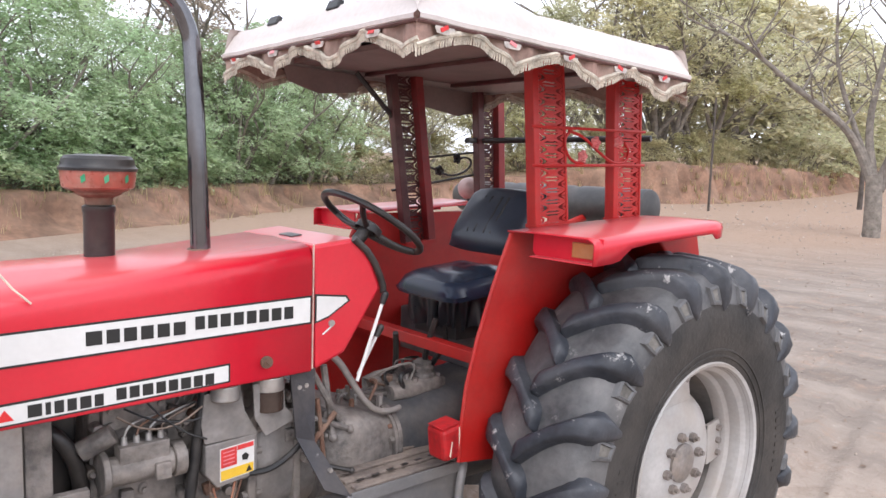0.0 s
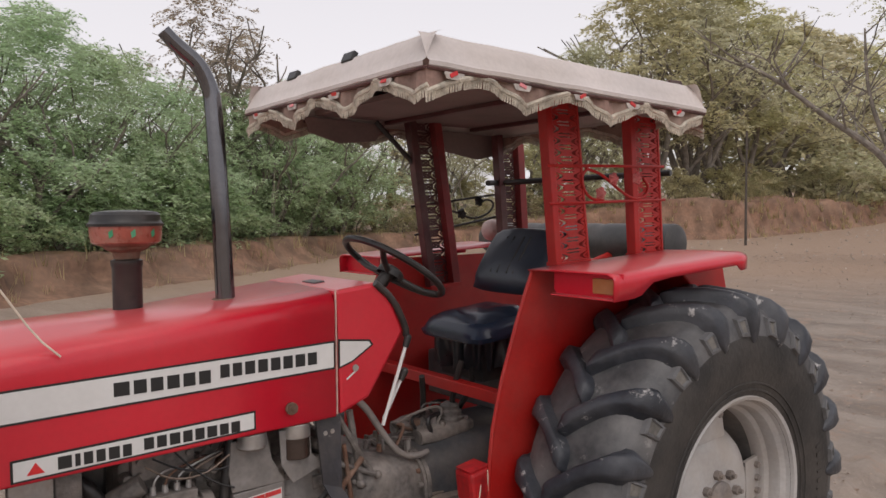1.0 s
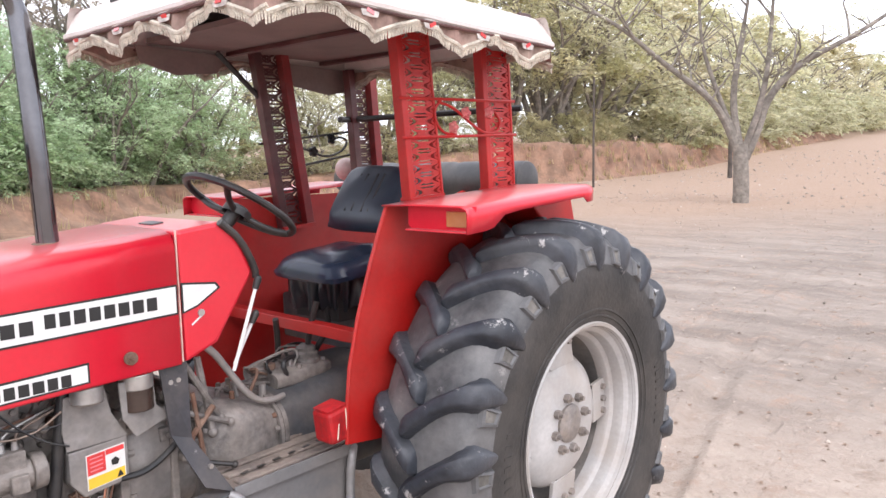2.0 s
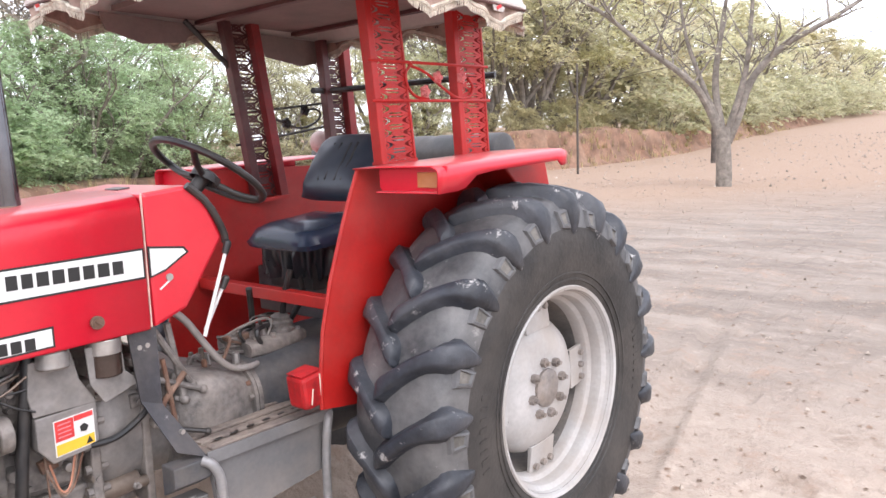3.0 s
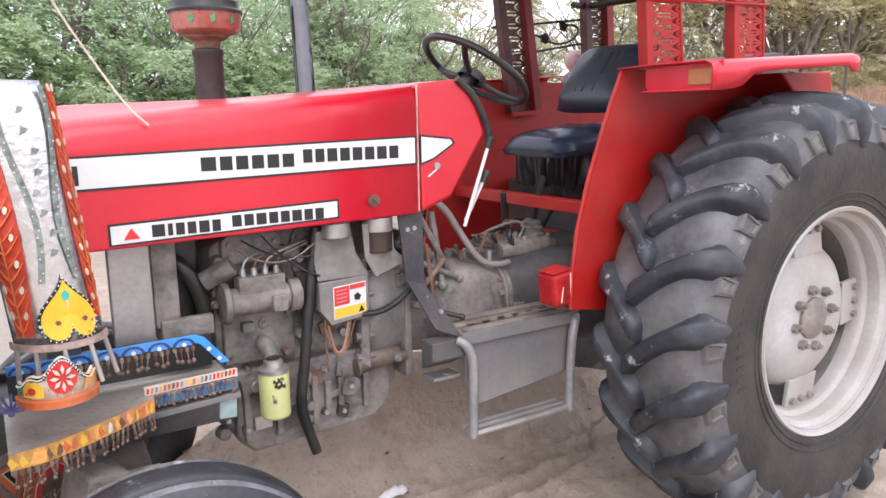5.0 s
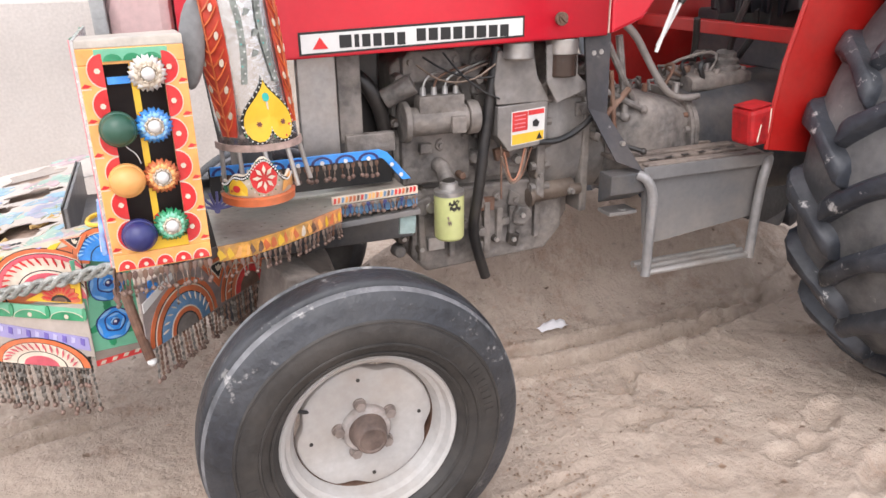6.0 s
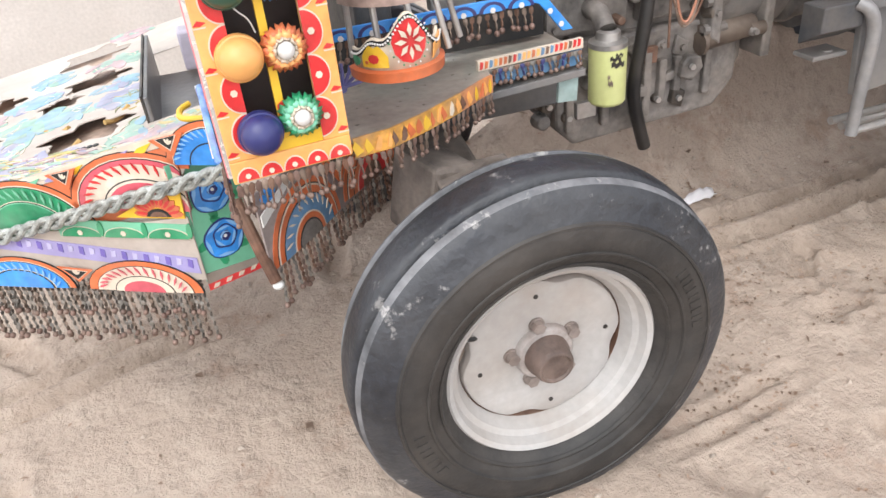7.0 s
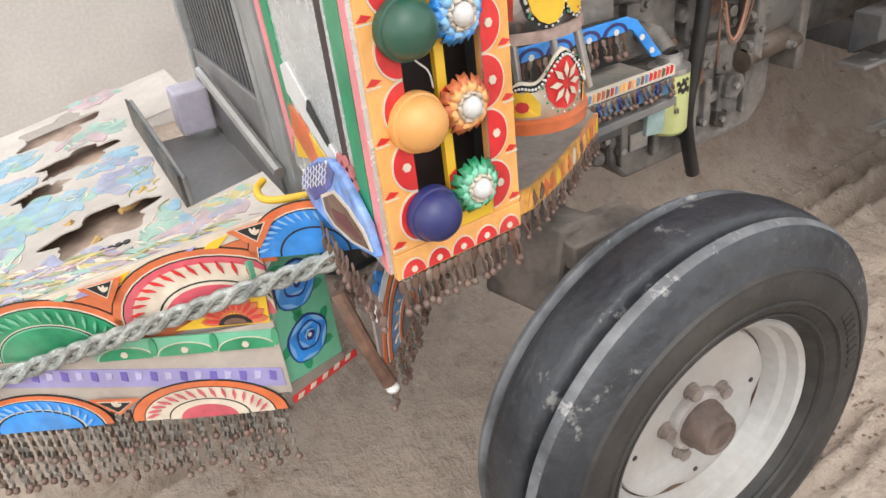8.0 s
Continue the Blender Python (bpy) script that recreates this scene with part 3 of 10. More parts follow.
def rear_wheel(cx, cy, cz, side):
    """side -1: the wheel's outer face looks to minus y."""
    m = Matrix.Translation((cx, cy, cz)) @ Matrix.Diagonal((1, -side, 1, 1))
    wheel = part("rear_wheel", hub_core(m), STEEL, tractor, "large driven wheel with a chevron tyre and pale rim")
    bm = bm_()
    # half section of the tyre from the crown down the sidewall: sideways place, radius
    shape = [(0.0, 0.751), (0.06, 0.749), (0.12, 0.743), (0.165, 0.733), (0.19, 0.722), (0.213, 0.698), (0.226, 0.665), (0.236, 0.625), (0.240, 0.58), (0.238, 0.53), (0.231, 0.48), (0.222, 0.435), (0.214, 0.405), (0.202, 0.385)]
    prof = [(r, -y) for y, r in reversed(shape)] + [(r, y * 0.86) for y, r in shape[1:]]
    revolve(bm, prof, m, 96)
    tyre = part("tyre", bm, (RUBBER_DUSTY, RUBBER_DARK), wheel, "worn dark rubber tyre with chevron lugs", smooth=True, angle=60)
    for f in tyre.data.polygons:
        c = m.inverted() @ f.center
        f.material_index = 1 if math.hypot(c.x, c.z) < 0.642 else 0
    N = 21
    phase = math.radians(12.7)
    # along a bar: sideways place, radius, outward lean, lag behind the tip, height, half width
    stations = [(-0.036, 0.751, 0.0, -0.014, 0.012, 0.020), (-0.024, 0.751, 0.0, -0.004, 0.036, 0.030), (-0.006, 0.751, 0.0, 0.006, 0.043, 0.033), (0.03, 0.750, 0.0, 0.030, 0.044, 0.029), (0.09, 0.746, 0.05, 0.070, 0.044, 0.026),
                (0.14, 0.739, 0.20, 0.098, 0.045, 0.027), (0.175, 0.729, 0.40, 0.114, 0.047, 0.033), (0.198, 0.714, 0.62, 0.124, 0.047, 0.040), (0.212, 0.697, 0.80, 0.129, 0.040, 0.041), (0.222, 0.672, 0.93, 0.132, 0.030, 0.034),
                (0.231, 0.640, 0.98, 0.134, 0.020, 0.025), (0.236, 0.612, 1.0, 0.135, 0.010, 0.014), (0.238, 0.600, 1.0, 0.135, 0.002, 0.006)]
    for half in (-1, 1):
        lug = None
        for i in range(N):
            tip = phase + 2 * math.pi * (i + (0.5 if half > 0 else 0)) / N
            place = Matrix.Translation((cx, cy, cz)) @ Matrix.Rotation(-tip, 4, "Y")
            if lug is not None:
                ob = new("lug", lug)
                ob.parent, ob.matrix_basis = wheel, place
                continue
            rings = []
            for k, (y, r, lean, lag, hgt, hw) in enumerate(stations):
                squeeze = 0.84 if half > 0 else 1.0
                up = math.sqrt(1 - lean * lean) if lean < 1 else 0.0
                ring = []
                for da, h in ((-1.75, -0.30), (-1.18, 0.42), (-0.95, 0.86), (-0.60, 1.0), (0.60, 1.0), (0.95, 0.86), (1.18, 0.42), (1.75, -0.30)):
                    wob = 1 + 0.10 * noise.noise((k * 0.9, da * 2.0, half * 3.3))
                    q = hgt * h * wob if h > 0 else -0.012
                    a = -lag * 1.55 + da * hw / 0.76
                    rr, yy = r + q * up, (y + q * lean) * squeeze
                    ring.append(Vector((rr * math.cos(a), -side * yy * half, rr * math.sin(a))))
                rings.append(ring)
            vs = [v for q in rings for v in q]
            fs = [(k * 8 + j, k * 8 + j + 1, k * 8 + j + 9, k * 8 + j + 8) for k in range(len(rings) - 1) for j in range(7)]
            e = (len(rings) - 1) * 8
            fs += [tuple(range(7, -1, -1)), tuple(range(e, e + 8))]
            bm = bm_()
            add(bm, vs, fs)
            ob = part("lug", bm, RUBBER, wheel, smooth=True, angle=42)
            ob.matrix_basis = place
            lug = ob.data
    pad = None
    for i in range(N):
        place = Matrix.Translation((cx, cy, cz)) @ Matrix.Rotation(-phase - 2 * math.pi * i / N, 4, "Y")
        if pad is None:
            bm = bm_()
            ring = []
            for grow, out in ((1.75, -0.006), (1.45, 0.010), (1.05, 0.013), (0.86, 0.006)):
                for dr, dt in ((-0.024, -0.016), (-0.020, 0.018), (0.020, 0.022), (0.024, -0.020)):
                    r, a = 0.662 + dr * grow, -0.112 + dt * grow / 0.66
                    ring.append(Vector((r * math.cos(a), side * (0.2275 - 0.32 * dr * grow + out), r * math.sin(a))))
            add(bm, ring, [(4 * k + j, 4 * k + (j + 1) % 4, 4 * k + 4 + (j + 1) % 4, 4 * k + 4 + j) for k in range(3) for j in range(4)] + [(12, 13, 14, 15)])
            ob = part("shoulder_pad", bm, (RUBBER_DUSTY, TAN_RUBBER), wheel, "small raised block with a rubbed tan face")
            for f in ob.data.polygons:
                f.material_index = 1 if len(ob.data.polygons) - f.index == 1 else 0
            pad = ob.data
        else:
            ob = new("shoulder_pad", pad)
            ob.parent = wheel
        ob.matrix_basis = place
    bm = bm_()
    for r, y in ((0.455, -0.2265), (0.43, -0.2215)):
        revolve(bm, [(r - 0.006, y + 0.004), (r - 0.003, y - 0.003), (r + 0.003, y - 0.003), (r + 0.006, y + 0.004)], m, 96)
    for g, n in ((-0.22, 8), (2.9, 8)):
        for k in range(n):
            a = g + k * 0.066
            c = m @ Vector((0.545 * math.cos(a), -0.2385, 0.545 * math.sin(a)))
            box(bm, c, (0.010 if k % 3 else 0.018, 0.005, 0.036), pose(0, 0, 0, 0, -math.degrees(a) + 90, 0))
    part("sidewall_relief", bm, RUBBER_DARK, wheel, "raised rings and lettering on the sidewall", smooth=True)
    bm = bm_()
    prof = [(0.402, -0.200), (0.408, -0.212), (0.402, -0.221), (0.390, -0.216), (0.381, -0.186), (0.365, -0.172), (0.361, -0.160), (0.360, -0.128), (0.346, -0.116), (0.341, -0.104), (0.340, -0.07)]
    revolve(bm, prof, m, 72)
    part("rim", bm, RIMW, wheel, smooth=True, angle=25)
    bm = bm_()
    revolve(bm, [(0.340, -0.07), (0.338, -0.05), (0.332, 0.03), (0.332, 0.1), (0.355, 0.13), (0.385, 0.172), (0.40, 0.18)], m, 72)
    part("rim_barrel", bm, mat_barrel, wheel, "dusty inside of the rim with shade in its colour", smooth=True)
    bm = bm_()
    prof = [(0.270, 0.010), (0.274, -0.03), (0.268, -0.06), (0.250, -0.088), (0.215, -0.112), (0.175, -0.125), (0.13, -0.130), (0.0, -0.130)]
    revolve(bm, prof, m, 64)
    disc = part("wheel_disc", bm, RIMW, wheel, "domed pale grey wheel disc", smooth=True, angle=40)
    for k in range(6):
        a = k * math.pi / 3 + 0.35
        bm = bm_()
        c = Vector((0.236 * math.cos(a), -0.0985, 0.236 * math.sin(a)))
        cyl(bm, m @ c, m @ (c + Vector((0, -0.004, 0))), 0.008, seg=10)
        part("disc_hole", bm, BLACK, disc)
    for k in range(4):
        a = k * math.pi / 2 + 0.04
        bm = bm_()
        t = m @ pose(0, 0, 0, 0, -math.degrees(a), 0)
        vs = [t @ Vector(v) for v in ((0.225, -0.108, -0.082), (0.345, -0.094, -0.082), (0.345, -0.094, 0.082), (0.225, -0.108, 0.082),
                                      (0.225, -0.09, -0.082), (0.345, -0.078, -0.082), (0.345, -0.078, 0.082), (0.225, -0.09, 0.082))]
        add(bm, vs, [(0, 1, 2, 3), (7, 6, 5, 4), (0, 4, 5, 1), (1, 5, 6, 2), (2, 6, 7, 3), (3, 7, 4, 0)])
        clamp = part("rim_clamp", bm, RIMW, wheel, bevel=0.003)
        for z in (-0.052, 0.0, 0.052):
            bm = bm_()
            cyl(bm, t @ Vector((0.312, -0.096, z)), t @ Vector((0.312, -0.114, z)), 0.013, seg=6)
            part("clamp_bolt", bm, mat_nut, clamp)
    for k in range(8):
        a = k * math.pi / 4 + 0.2
        bm = bm_()
        c = Vector((0.106 * math.cos(a), -0.128, 0.106 * math.sin(a)))
        cyl(bm, m @ c, m @ (c + Vector((0, -0.022, 0))), 0.018, seg=6)
        cyl(bm, m @ (c + Vector((0, -0.02, 0))), m @ (c + Vector((0, -0.036, 0))), 0.009, seg=8)
        part("wheel_nut", bm, mat_nut, wheel)
    bm = bm_()
    revolve(bm, [(0.076, -0.126), (0.075, -0.140), (0.06, -0.147), (0.0, -0.149)], m, 32)
    part("hub_cap", bm, mat_nut, wheel, smooth=True)
    return wheel


# darker than the rim: shade inside the barrel is put into the colour
mat_barrel = mat("shaded_rim_inside", (0.13, 0.12, 0.112), 0.8, vary=0.3, dust=0.4)
mat_nut = mat("greasy_nut_metal", (0.24, 0.215, 0.20), 0.5, 0.4, vary=0.3, scale=20, bump=0.1, dust=0.5)


def hub_core(m):
    bm = bm_()
    cyl(bm, m @ Vector((0, -0.07, 0)), m @ Vector((0, 0.45, 0)), 0.09, 0.11, seg=24)
    return bm


rear_wheel(0.035, -0.686, 0.764, -1)
rear_wheel(0.035, 0.686, 0.764, 1)


def front_wheel(cx, cy, cz, side):
    m = Matrix.Translation((cx, cy, cz)) @ Matrix.Diagonal((1, -side, 1, 1))
    bm = bm_()
    cyl(bm, m @ Vector((0, -0.03, 0)), m @ Vector((0, 0.16, 0)), 0.055, 0.065, seg=20)
    wheel = part("front_wheel", bm, RUST, tractor, "steered front wheel with a ribbed tyre and white rim")
    bm = bm_()
    # half section from the crown outward: three ribs with deep grooves between, then the sidewall
    shape = [(0.0, 0.390), (0.020, 0.3895), (0.034, 0.387), (0.040, 0.383), (0.043, 0.371), (0.046, 0.366), (0.050, 0.366), (0.053, 0.370), (0.0555, 0.379), (0.059, 0.3825), (0.066, 0.3805), (0.073, 0.376), (0.080, 0.368), (0.086, 0.358), (0.090, 0.347),
             (0.093, 0.337), (0.098, 0.327), (0.1045, 0.312), (0.108, 0.290), (0.106, 0.265), (0.098, 0.244), (0.086, 0.228), (0.072, 0.216), (0.062, 0.209)]
    prof = [(r, -y) for y, r in reversed(shape)] + [(r, y) for y, r in shape[1:]]
    revolve(bm, prof, m, 120)
    tyre = part("tyre", bm, (RUBBER_FRONT, RUBBER_DARK, RUBBER_WORN), wheel, "three-ribbed dark rubber tyre with scuffs", smooth=True, angle=50)
    for f in tyre.data.polygons:
        c = m.inverted() @ f.center
        r, y = math.hypot(c.x, c.z), abs(c.y)
        f.material_index = 1 if r < 0.318 else 2 if 0.052 < y < 0.071 and r > 0.366 else 0
    bm = bm_()
    for r, y in ((0.262, -0.1055), (0.316, -0.1035), (0.236, -0.0935)):
        revolve(bm, [(r - 0.005, y + 0.003), (r - 0.002, y - 0.003), (r + 0.002, y - 0.003), (r + 0.005, y + 0.003)], m, 80)
    for g, n in ((0.10, 9), (3.3, 7)):
        for k in range(n):
            a = g + k * 0.06
            c = m @ Vector((0.288 * math.cos(a), -0.1075, 0.288 * math.sin(a)))
            box(bm, c, (0.007 if k % 3 else 0.011, 0.004, 0.022), pose(0, 0, 0, 0, -math.degrees(a) + 90, 0))
    part("sidewall_relief", bm, RUBBER_DARK, wheel, "raised rings and lettering on the sidewall", smooth=True)
    bm = bm_()
    prof = [(0.214, -0.062), (0.2185, -0.070), (0.212, -0.076), (0.203, -0.070), (0.197, -0.050), (0.186, -0.043), (0.178, -0.024), (0.173, -0.016)]
    revolve(bm, prof, m, 64)
    part("rim", bm, RIMW, wheel, smooth=True, angle=25)
    # dark rust colour also stands in for the shade in the slots
    bm = bm_()
    revolve(bm, [(0.173, -0.016), (0.169, 0.004), (0.166, 0.03), (0.2, 0.055), (0.214, 0.062)], m, 64)
    part("rim_well", bm, RUST, wheel, "rusty well, coloured dark for the shade in the disc slots", smooth=True)
    bm = bm_()
    # the disc has four flats, where slots open to the rim
    seg = 96
    prof = [(1.0, 0.0), (1.0, -0.012), (0.975, -0.022), (0.93, -0.026), (0.80, -0.026), (0.45, -0.022), (0.0, -0.022)]
    vs = []
    for i in range(seg):
        a = 2 * math.pi * i / seg
        rr = 0.1715 - 0.015 * max(0.0, math.cos(4 * a + 0.9)) ** 3
        vs += [m @ Vector((rr * k * math.cos(a), y, rr * k * math.sin(a))) for k, y in prof]
    n = len(prof)
    add(bm, vs, [(i * n + k, i * n + k + 1, ((i + 1) % seg) * n + k + 1, ((i + 1) % seg) * n + k) for i in range(seg) for k in range(n - 1)])
    part("wheel_disc", bm, RIMW, wheel, "white wheel disc with rusty edges", smooth=True)
    bm = bm_()
    valve = m @ Vector((-0.135, -0.022, 0.075))
    tube(bm, [valve, valve + Vector((-0.012, side * 0.012, 0.010)), valve + Vector((-0.026, side * 0.016, 0.018))], 0.0045, seg=8)
    part("valve", bm, BLACK, wheel, smooth=True)
    for k in range(5):
        a = k * 2 * math.pi / 5 + 0.5
        bm = bm_()
        c = Vector((0.068 * math.cos(a), -0.021, 0.068 * math.sin(a)))
        cyl(bm, m @ c, m @ (c + Vector((0, -0.006, 0))), 0.016, seg=16)
        cyl(bm, m @ (c + Vector((0, -0.005, 0))), m @ (c + Vector((0, -0.020, 0))), 0.013, seg=6)
        part("wheel_nut", bm, mat_rusty_white, wheel)
    for k in range(4):
        a = k * math.pi / 2 + 0.1
        bm = bm_()
        c = Vector((0.135 * math.cos(a), -0.0245, 0.135 * math.sin(a)))
        cyl(bm, m @ c, m @ (c + Vector((0, -0.003, 0))), 0.005, seg=8)
        part("disc_hole", bm, BLACK, wheel)
    bm = bm_()
    revolve(bm, [(0.047, -0.030), (0.0455, -0.050), (0.042, -0.055), (0.0395, -0.076), (0.035, -0.084), (0.031, -0.085), (0.028, -0.081), (0.0, -0.082)], m, 40)
    cap = part("hub_cap", bm, mat_muddy, wheel, "brown greasy hub cap", smooth=True, angle=38)
    bm = bm_()
    revolve(bm, [(0.062, -0.0205), (0.0605, -0.033), (0.056, -0.038), (0.045, -0.039)], m, 40)
    part("hub_ring", bm, mat_hub_paint, cap, "chipped dusty ring", smooth=True, angle=38)
    return wheel


mat_muddy = mat("muddy_cap", (0.095, 0.065, 0.055), 0.6, vary=0.4, scale=20, bump=0.3, dust=0.5, dustcol=(0.22, 0.165, 0.135))
mat_hub_paint = mat("chipped_hub_paint", (0.33, 0.30, 0.285), 0.55, vary=0.3, scale=20, bump=0.1, dust=0.8, dustcol=(0.17, 0.11, 0.085))
mat_rusty_white = mat("rust_streaked_white", (0.21, 0.175, 0.158), 0.6, vary=0.35, scale=20, bump=0.1, dust=0.6, dustcol=(0.15, 0.09, 0.06))
front_wheel(-2.152, -0.700, 0.360, -1)
front_wheel(-2.152, 0.700, 0.360, 1)

# hood and cowl
def hood():
    bm = bm_()
    rings = []
    # along the hood: place, lower edge, shoulder and crown
    for x, zb, zs, zt, w in ((-2.44, 1.17, 1.42, 1.485, 0.92), (-2.40, 1.17, 1.455, 1.515, 0.985), (-2.2, 1.172, 1.488, 1.540, 1.0), (-1.75, 1.18, 1.528, 1.556, 1.0), (-1.25, 1.19, 1.580, 1.598, 1.0)):
        prof = [(HW, zb), (HW, zb + 0.006), (HW, zs - 0.07), (HW, zs - 0.045), (HW - 0.006, zs - 0.018), (HW - 0.024, zs + 0.004), (HW - 0.07, zs + 0.016), (HW - 0.15, zt - 0.004)]
        ring = [(x, -y * w, z) for y, z in prof] + [(x, 0, zt)] + [(x, y * w, z) for y, z in reversed(prof)]
        rings.append(ring)
    n = len(rings[0])
    vs = [v for r in rings for v in r]
    fs = [(i * n + j, i * n + j + 1, (i + 1) * n + j + 1, (i + 1) * n + j) for i in range(len(rings) - 1) for j in range(n - 1)]
    fs += [tuple(range(n))]
    add(bm, vs, fs)
    h = part("hood", bm, RED, tractor, "glossy red hood with white side stripes", smooth=True, angle=40)
    mod = h.modifiers.new("sheet", "SOLIDIFY")
    mod.thickness, mod.offset = 0.006, -1
    return h


hood_ob = hood()


def side_plate(name, pts, y, thick, material, parent, label="", bevel=0.0):
    bm = bm_()
    prism(bm, pts, "y", y, y - thick)
    return part(name, bm, material, parent, label, bevel=bevel)


def bars_of(name, x0, x1, z0, z1, y, widths, material, parent):
    """Lettering that is not spelled out: plain upright bars of its size."""
    total = sum(widths) + 0.32 * (len(widths) - 1)
    k = (x1 - x0) / total
    x = x0
    for w in widths:
        if w > 0:
            side_plate(name, [(x, z0), (x + w * k, z0), (x + w * k, z1), (x, z1)], y, 0.0012, material, parent)
        x += (abs(w) + 0.32) * k


Y0 = -HW - 0.001
side_plate("stripe_border", [(-2.39, 1.321), (-1.252, 1.344), (-1.252, 1.434), (-2.39, 1.4077)], Y0, 0.0015, INK, hood_ob)
stripe = side_plate("side_stripe", [(-2.39, 1.327), (-1.258, 1.350), (-1.258, 1.428), (-2.39, 1.4017)], Y0, 0.003, DECAL, hood_ob, "white side stripe with a thin black border")
bars_of("lettering", -1.915, -1.655, 1.359, 1.396, Y0 - 0.003, (1.2, 1, 1, 1, 1, 1), INK, stripe)
bars_of("lettering", -1.627, -1.318, 1.368, 1.406, Y0 - 0.003, (0.9, 0.9, 1, 1, 1, 1, 1.05, 1), INK, stripe)
bars_of("lettering", -2.41, -2.212, 1.340, 1.388, Y0 - 0.003, (1, 1, 1), INK, stripe)
side_plate("name_plate_border", [(-2.157, 1.180), (-1.522, 1.199), (-1.522, 1.256), (-2.157, 1.238)], Y0, 0.0015, INK, hood_ob)
plate = side_plate("name_plate", [(-2.151, 1.185), (-1.528, 1.204), (-1.528, 1.250), (-2.151, 1.232)], Y0, 0.003, DECAL, hood_ob, "white name plate with a thin black border")
bars_of("lettering", -2.052, -1.874, 1.196, 1.228, Y0 - 0.003, (1.3, 0.5, 0.9, 0.9, 1.1, 0.9), INK, plate)
bars_of("lettering", -1.842, -1.572, 1.203, 1.235, Y0 - 0.003, (1, 1, 1.1, 1, 1, 1.1, 1, 1), INK, plate)
side_plate("emblem", [(-2.122, 1.195), (-2.082, 1.196), (-2.102, 1.225)], Y0 - 0.003, 0.0012, CRIMSON, plate)
bm = bm_()
cyl(bm, (-1.407, -HW, 1.243), (-1.407, -HW - 0.012, 1.243), 0.019, seg=20)
cyl(bm, (-1.407, -HW - 0.01, 1.243), (-1.407, -HW - 0.016, 1.243), 0.012, seg=16)
box(bm, (-1.407, -HW - 0.018, 1.243), (0.03, 0.006, 0.006), pose(0, 0, 0, 0, 40, 0))
part("hood_latch", bm, RUST, hood_ob, "slotted dark steel hood latch", bevel=0.001)

# dash cowl behind the hood
COWL = [(-1.243, 1.592), (-1.085, 1.609), (-1.03, 1.545), (-0.984, 1.437), (-1.124, 1.232), (-1.235, 1.190)]
bm = bm_()
prism(bm, COWL, "y", -HW, HW)
cowl = part("dash_cowl", bm, RED, tractor, "red dash cowl behind the hood", bevel=0.012)
side_plate("arrow_border", [(-1.240, 1.342), (-1.19, 1.356), (-1.108, 1.405), (-1.122, 1.424), (-1.240, 1.437)], Y0, 0.0015, INK, cowl)
side_plate("stripe_arrow", [(-1.234, 1.349), (-1.19, 1.363), (-1.118, 1.406), (-1.127, 1.418), (-1.234, 1.430)], Y0, 0.003, DECAL, cowl, "white arrow end of the side stripe")
bm = bm_()
cyl(bm, (-1.178, -HW, 1.337), (-1.178, -HW - 0.006, 1.337), 0.011, seg=16)
part("lock", bm, STEEL, cowl)
bm = bm_()
box(bm, (-1.19, -HW - 0.002, 1.318), (0.05, 0.002, 0.005), pose(0, 0, 0, 0, -35, 0))
part("scratch", bm, DECAL, cowl)
bm = bm_()
tube(bm, [(-1.10, -HW - 0.004, 1.608), (-1.03, -HW - 0.006, 1.55), (-0.98, -HW - 0.006, 1.45), (-0.978, -HW - 0.004, 1.42)], 0.012, smooth=1)
part("edge_rubber", bm, BLACK, cowl, smooth=True)
bm = bm_()
box(bm, (-1.185, 0.0, 1.600), (0.04, 0.09, 0.006), pose(0, 0, 0, 0, -6, 0))
part("dash_board", bm, GREY_DARK, cowl, "dusty black instrument panel", bevel=0.002)
bm = bm_()
prism(bm, [(-1.2475, 1.196), (-1.2435, 1.196), (-1.2435, 1.594), (-1.2475, 1.594)], "y", -HW - 0.0015, -HW + 0.004)
part("seam", bm, mat("pale_rubbed_edge", (0.55, 0.35, 0.30), 0.5, vary=0.3, scale=20), cowl, "pale rubbed seam")

# exhaust and air cleaner on the hood
bm = bm_()
tube(bm, [(-1.522, -0.05, 1.55), (-1.532, -0.05, 1.85), (-1.546, -0.05, 2.17), (-1.556, -0.05, 2.23), (-1.59, -0.05, 2.30), (-1.655, -0.05, 2.345), (-1.695, -0.05, 2.385)], (0.031, 0.021), seg=20, smooth=2)
exhaust = part("exhaust_pipe", bm, CHROME_BLACK, tractor, "tall glossy black exhaust stack with a bent tip", smooth=True)
bm = bm_()
revolve(bm, [(0.05, 0.0), (0.048, 0.012), (0.034, 0.018)], Matrix.Translation((-1.522, -0.05, 1.556)) @ pose(0, 0, 0, 90, 0, 0), 24)
part("collar", bm, RUST, exhaust, smooth=True)
CL = Matrix.Translation((-1.79, 0.05, 1.52)) @ pose(0, 0, 0, 90, 0, 0)
bm = bm_()
revolve(bm, [(0.043, 0.0), (0.043, 0.16), (0.046, 0.165), (0.046, 0.18), (0.036, 0.185)], CL, 28)
cleaner = part("air_cleaner", bm, BLACK, tractor, "oil-bath air cleaner with a red bowl and black cap", smooth=True)
bm = bm_()
revolve(bm, [(0.036, 0.183), (0.040, 0.205), (0.062, 0.215), (0.066, 0.222), (0.09, 0.23), (0.099, 0.24)], CL, 36)
part("stem", bm, RUST, cleaner, smooth=True)
bm = bm_()
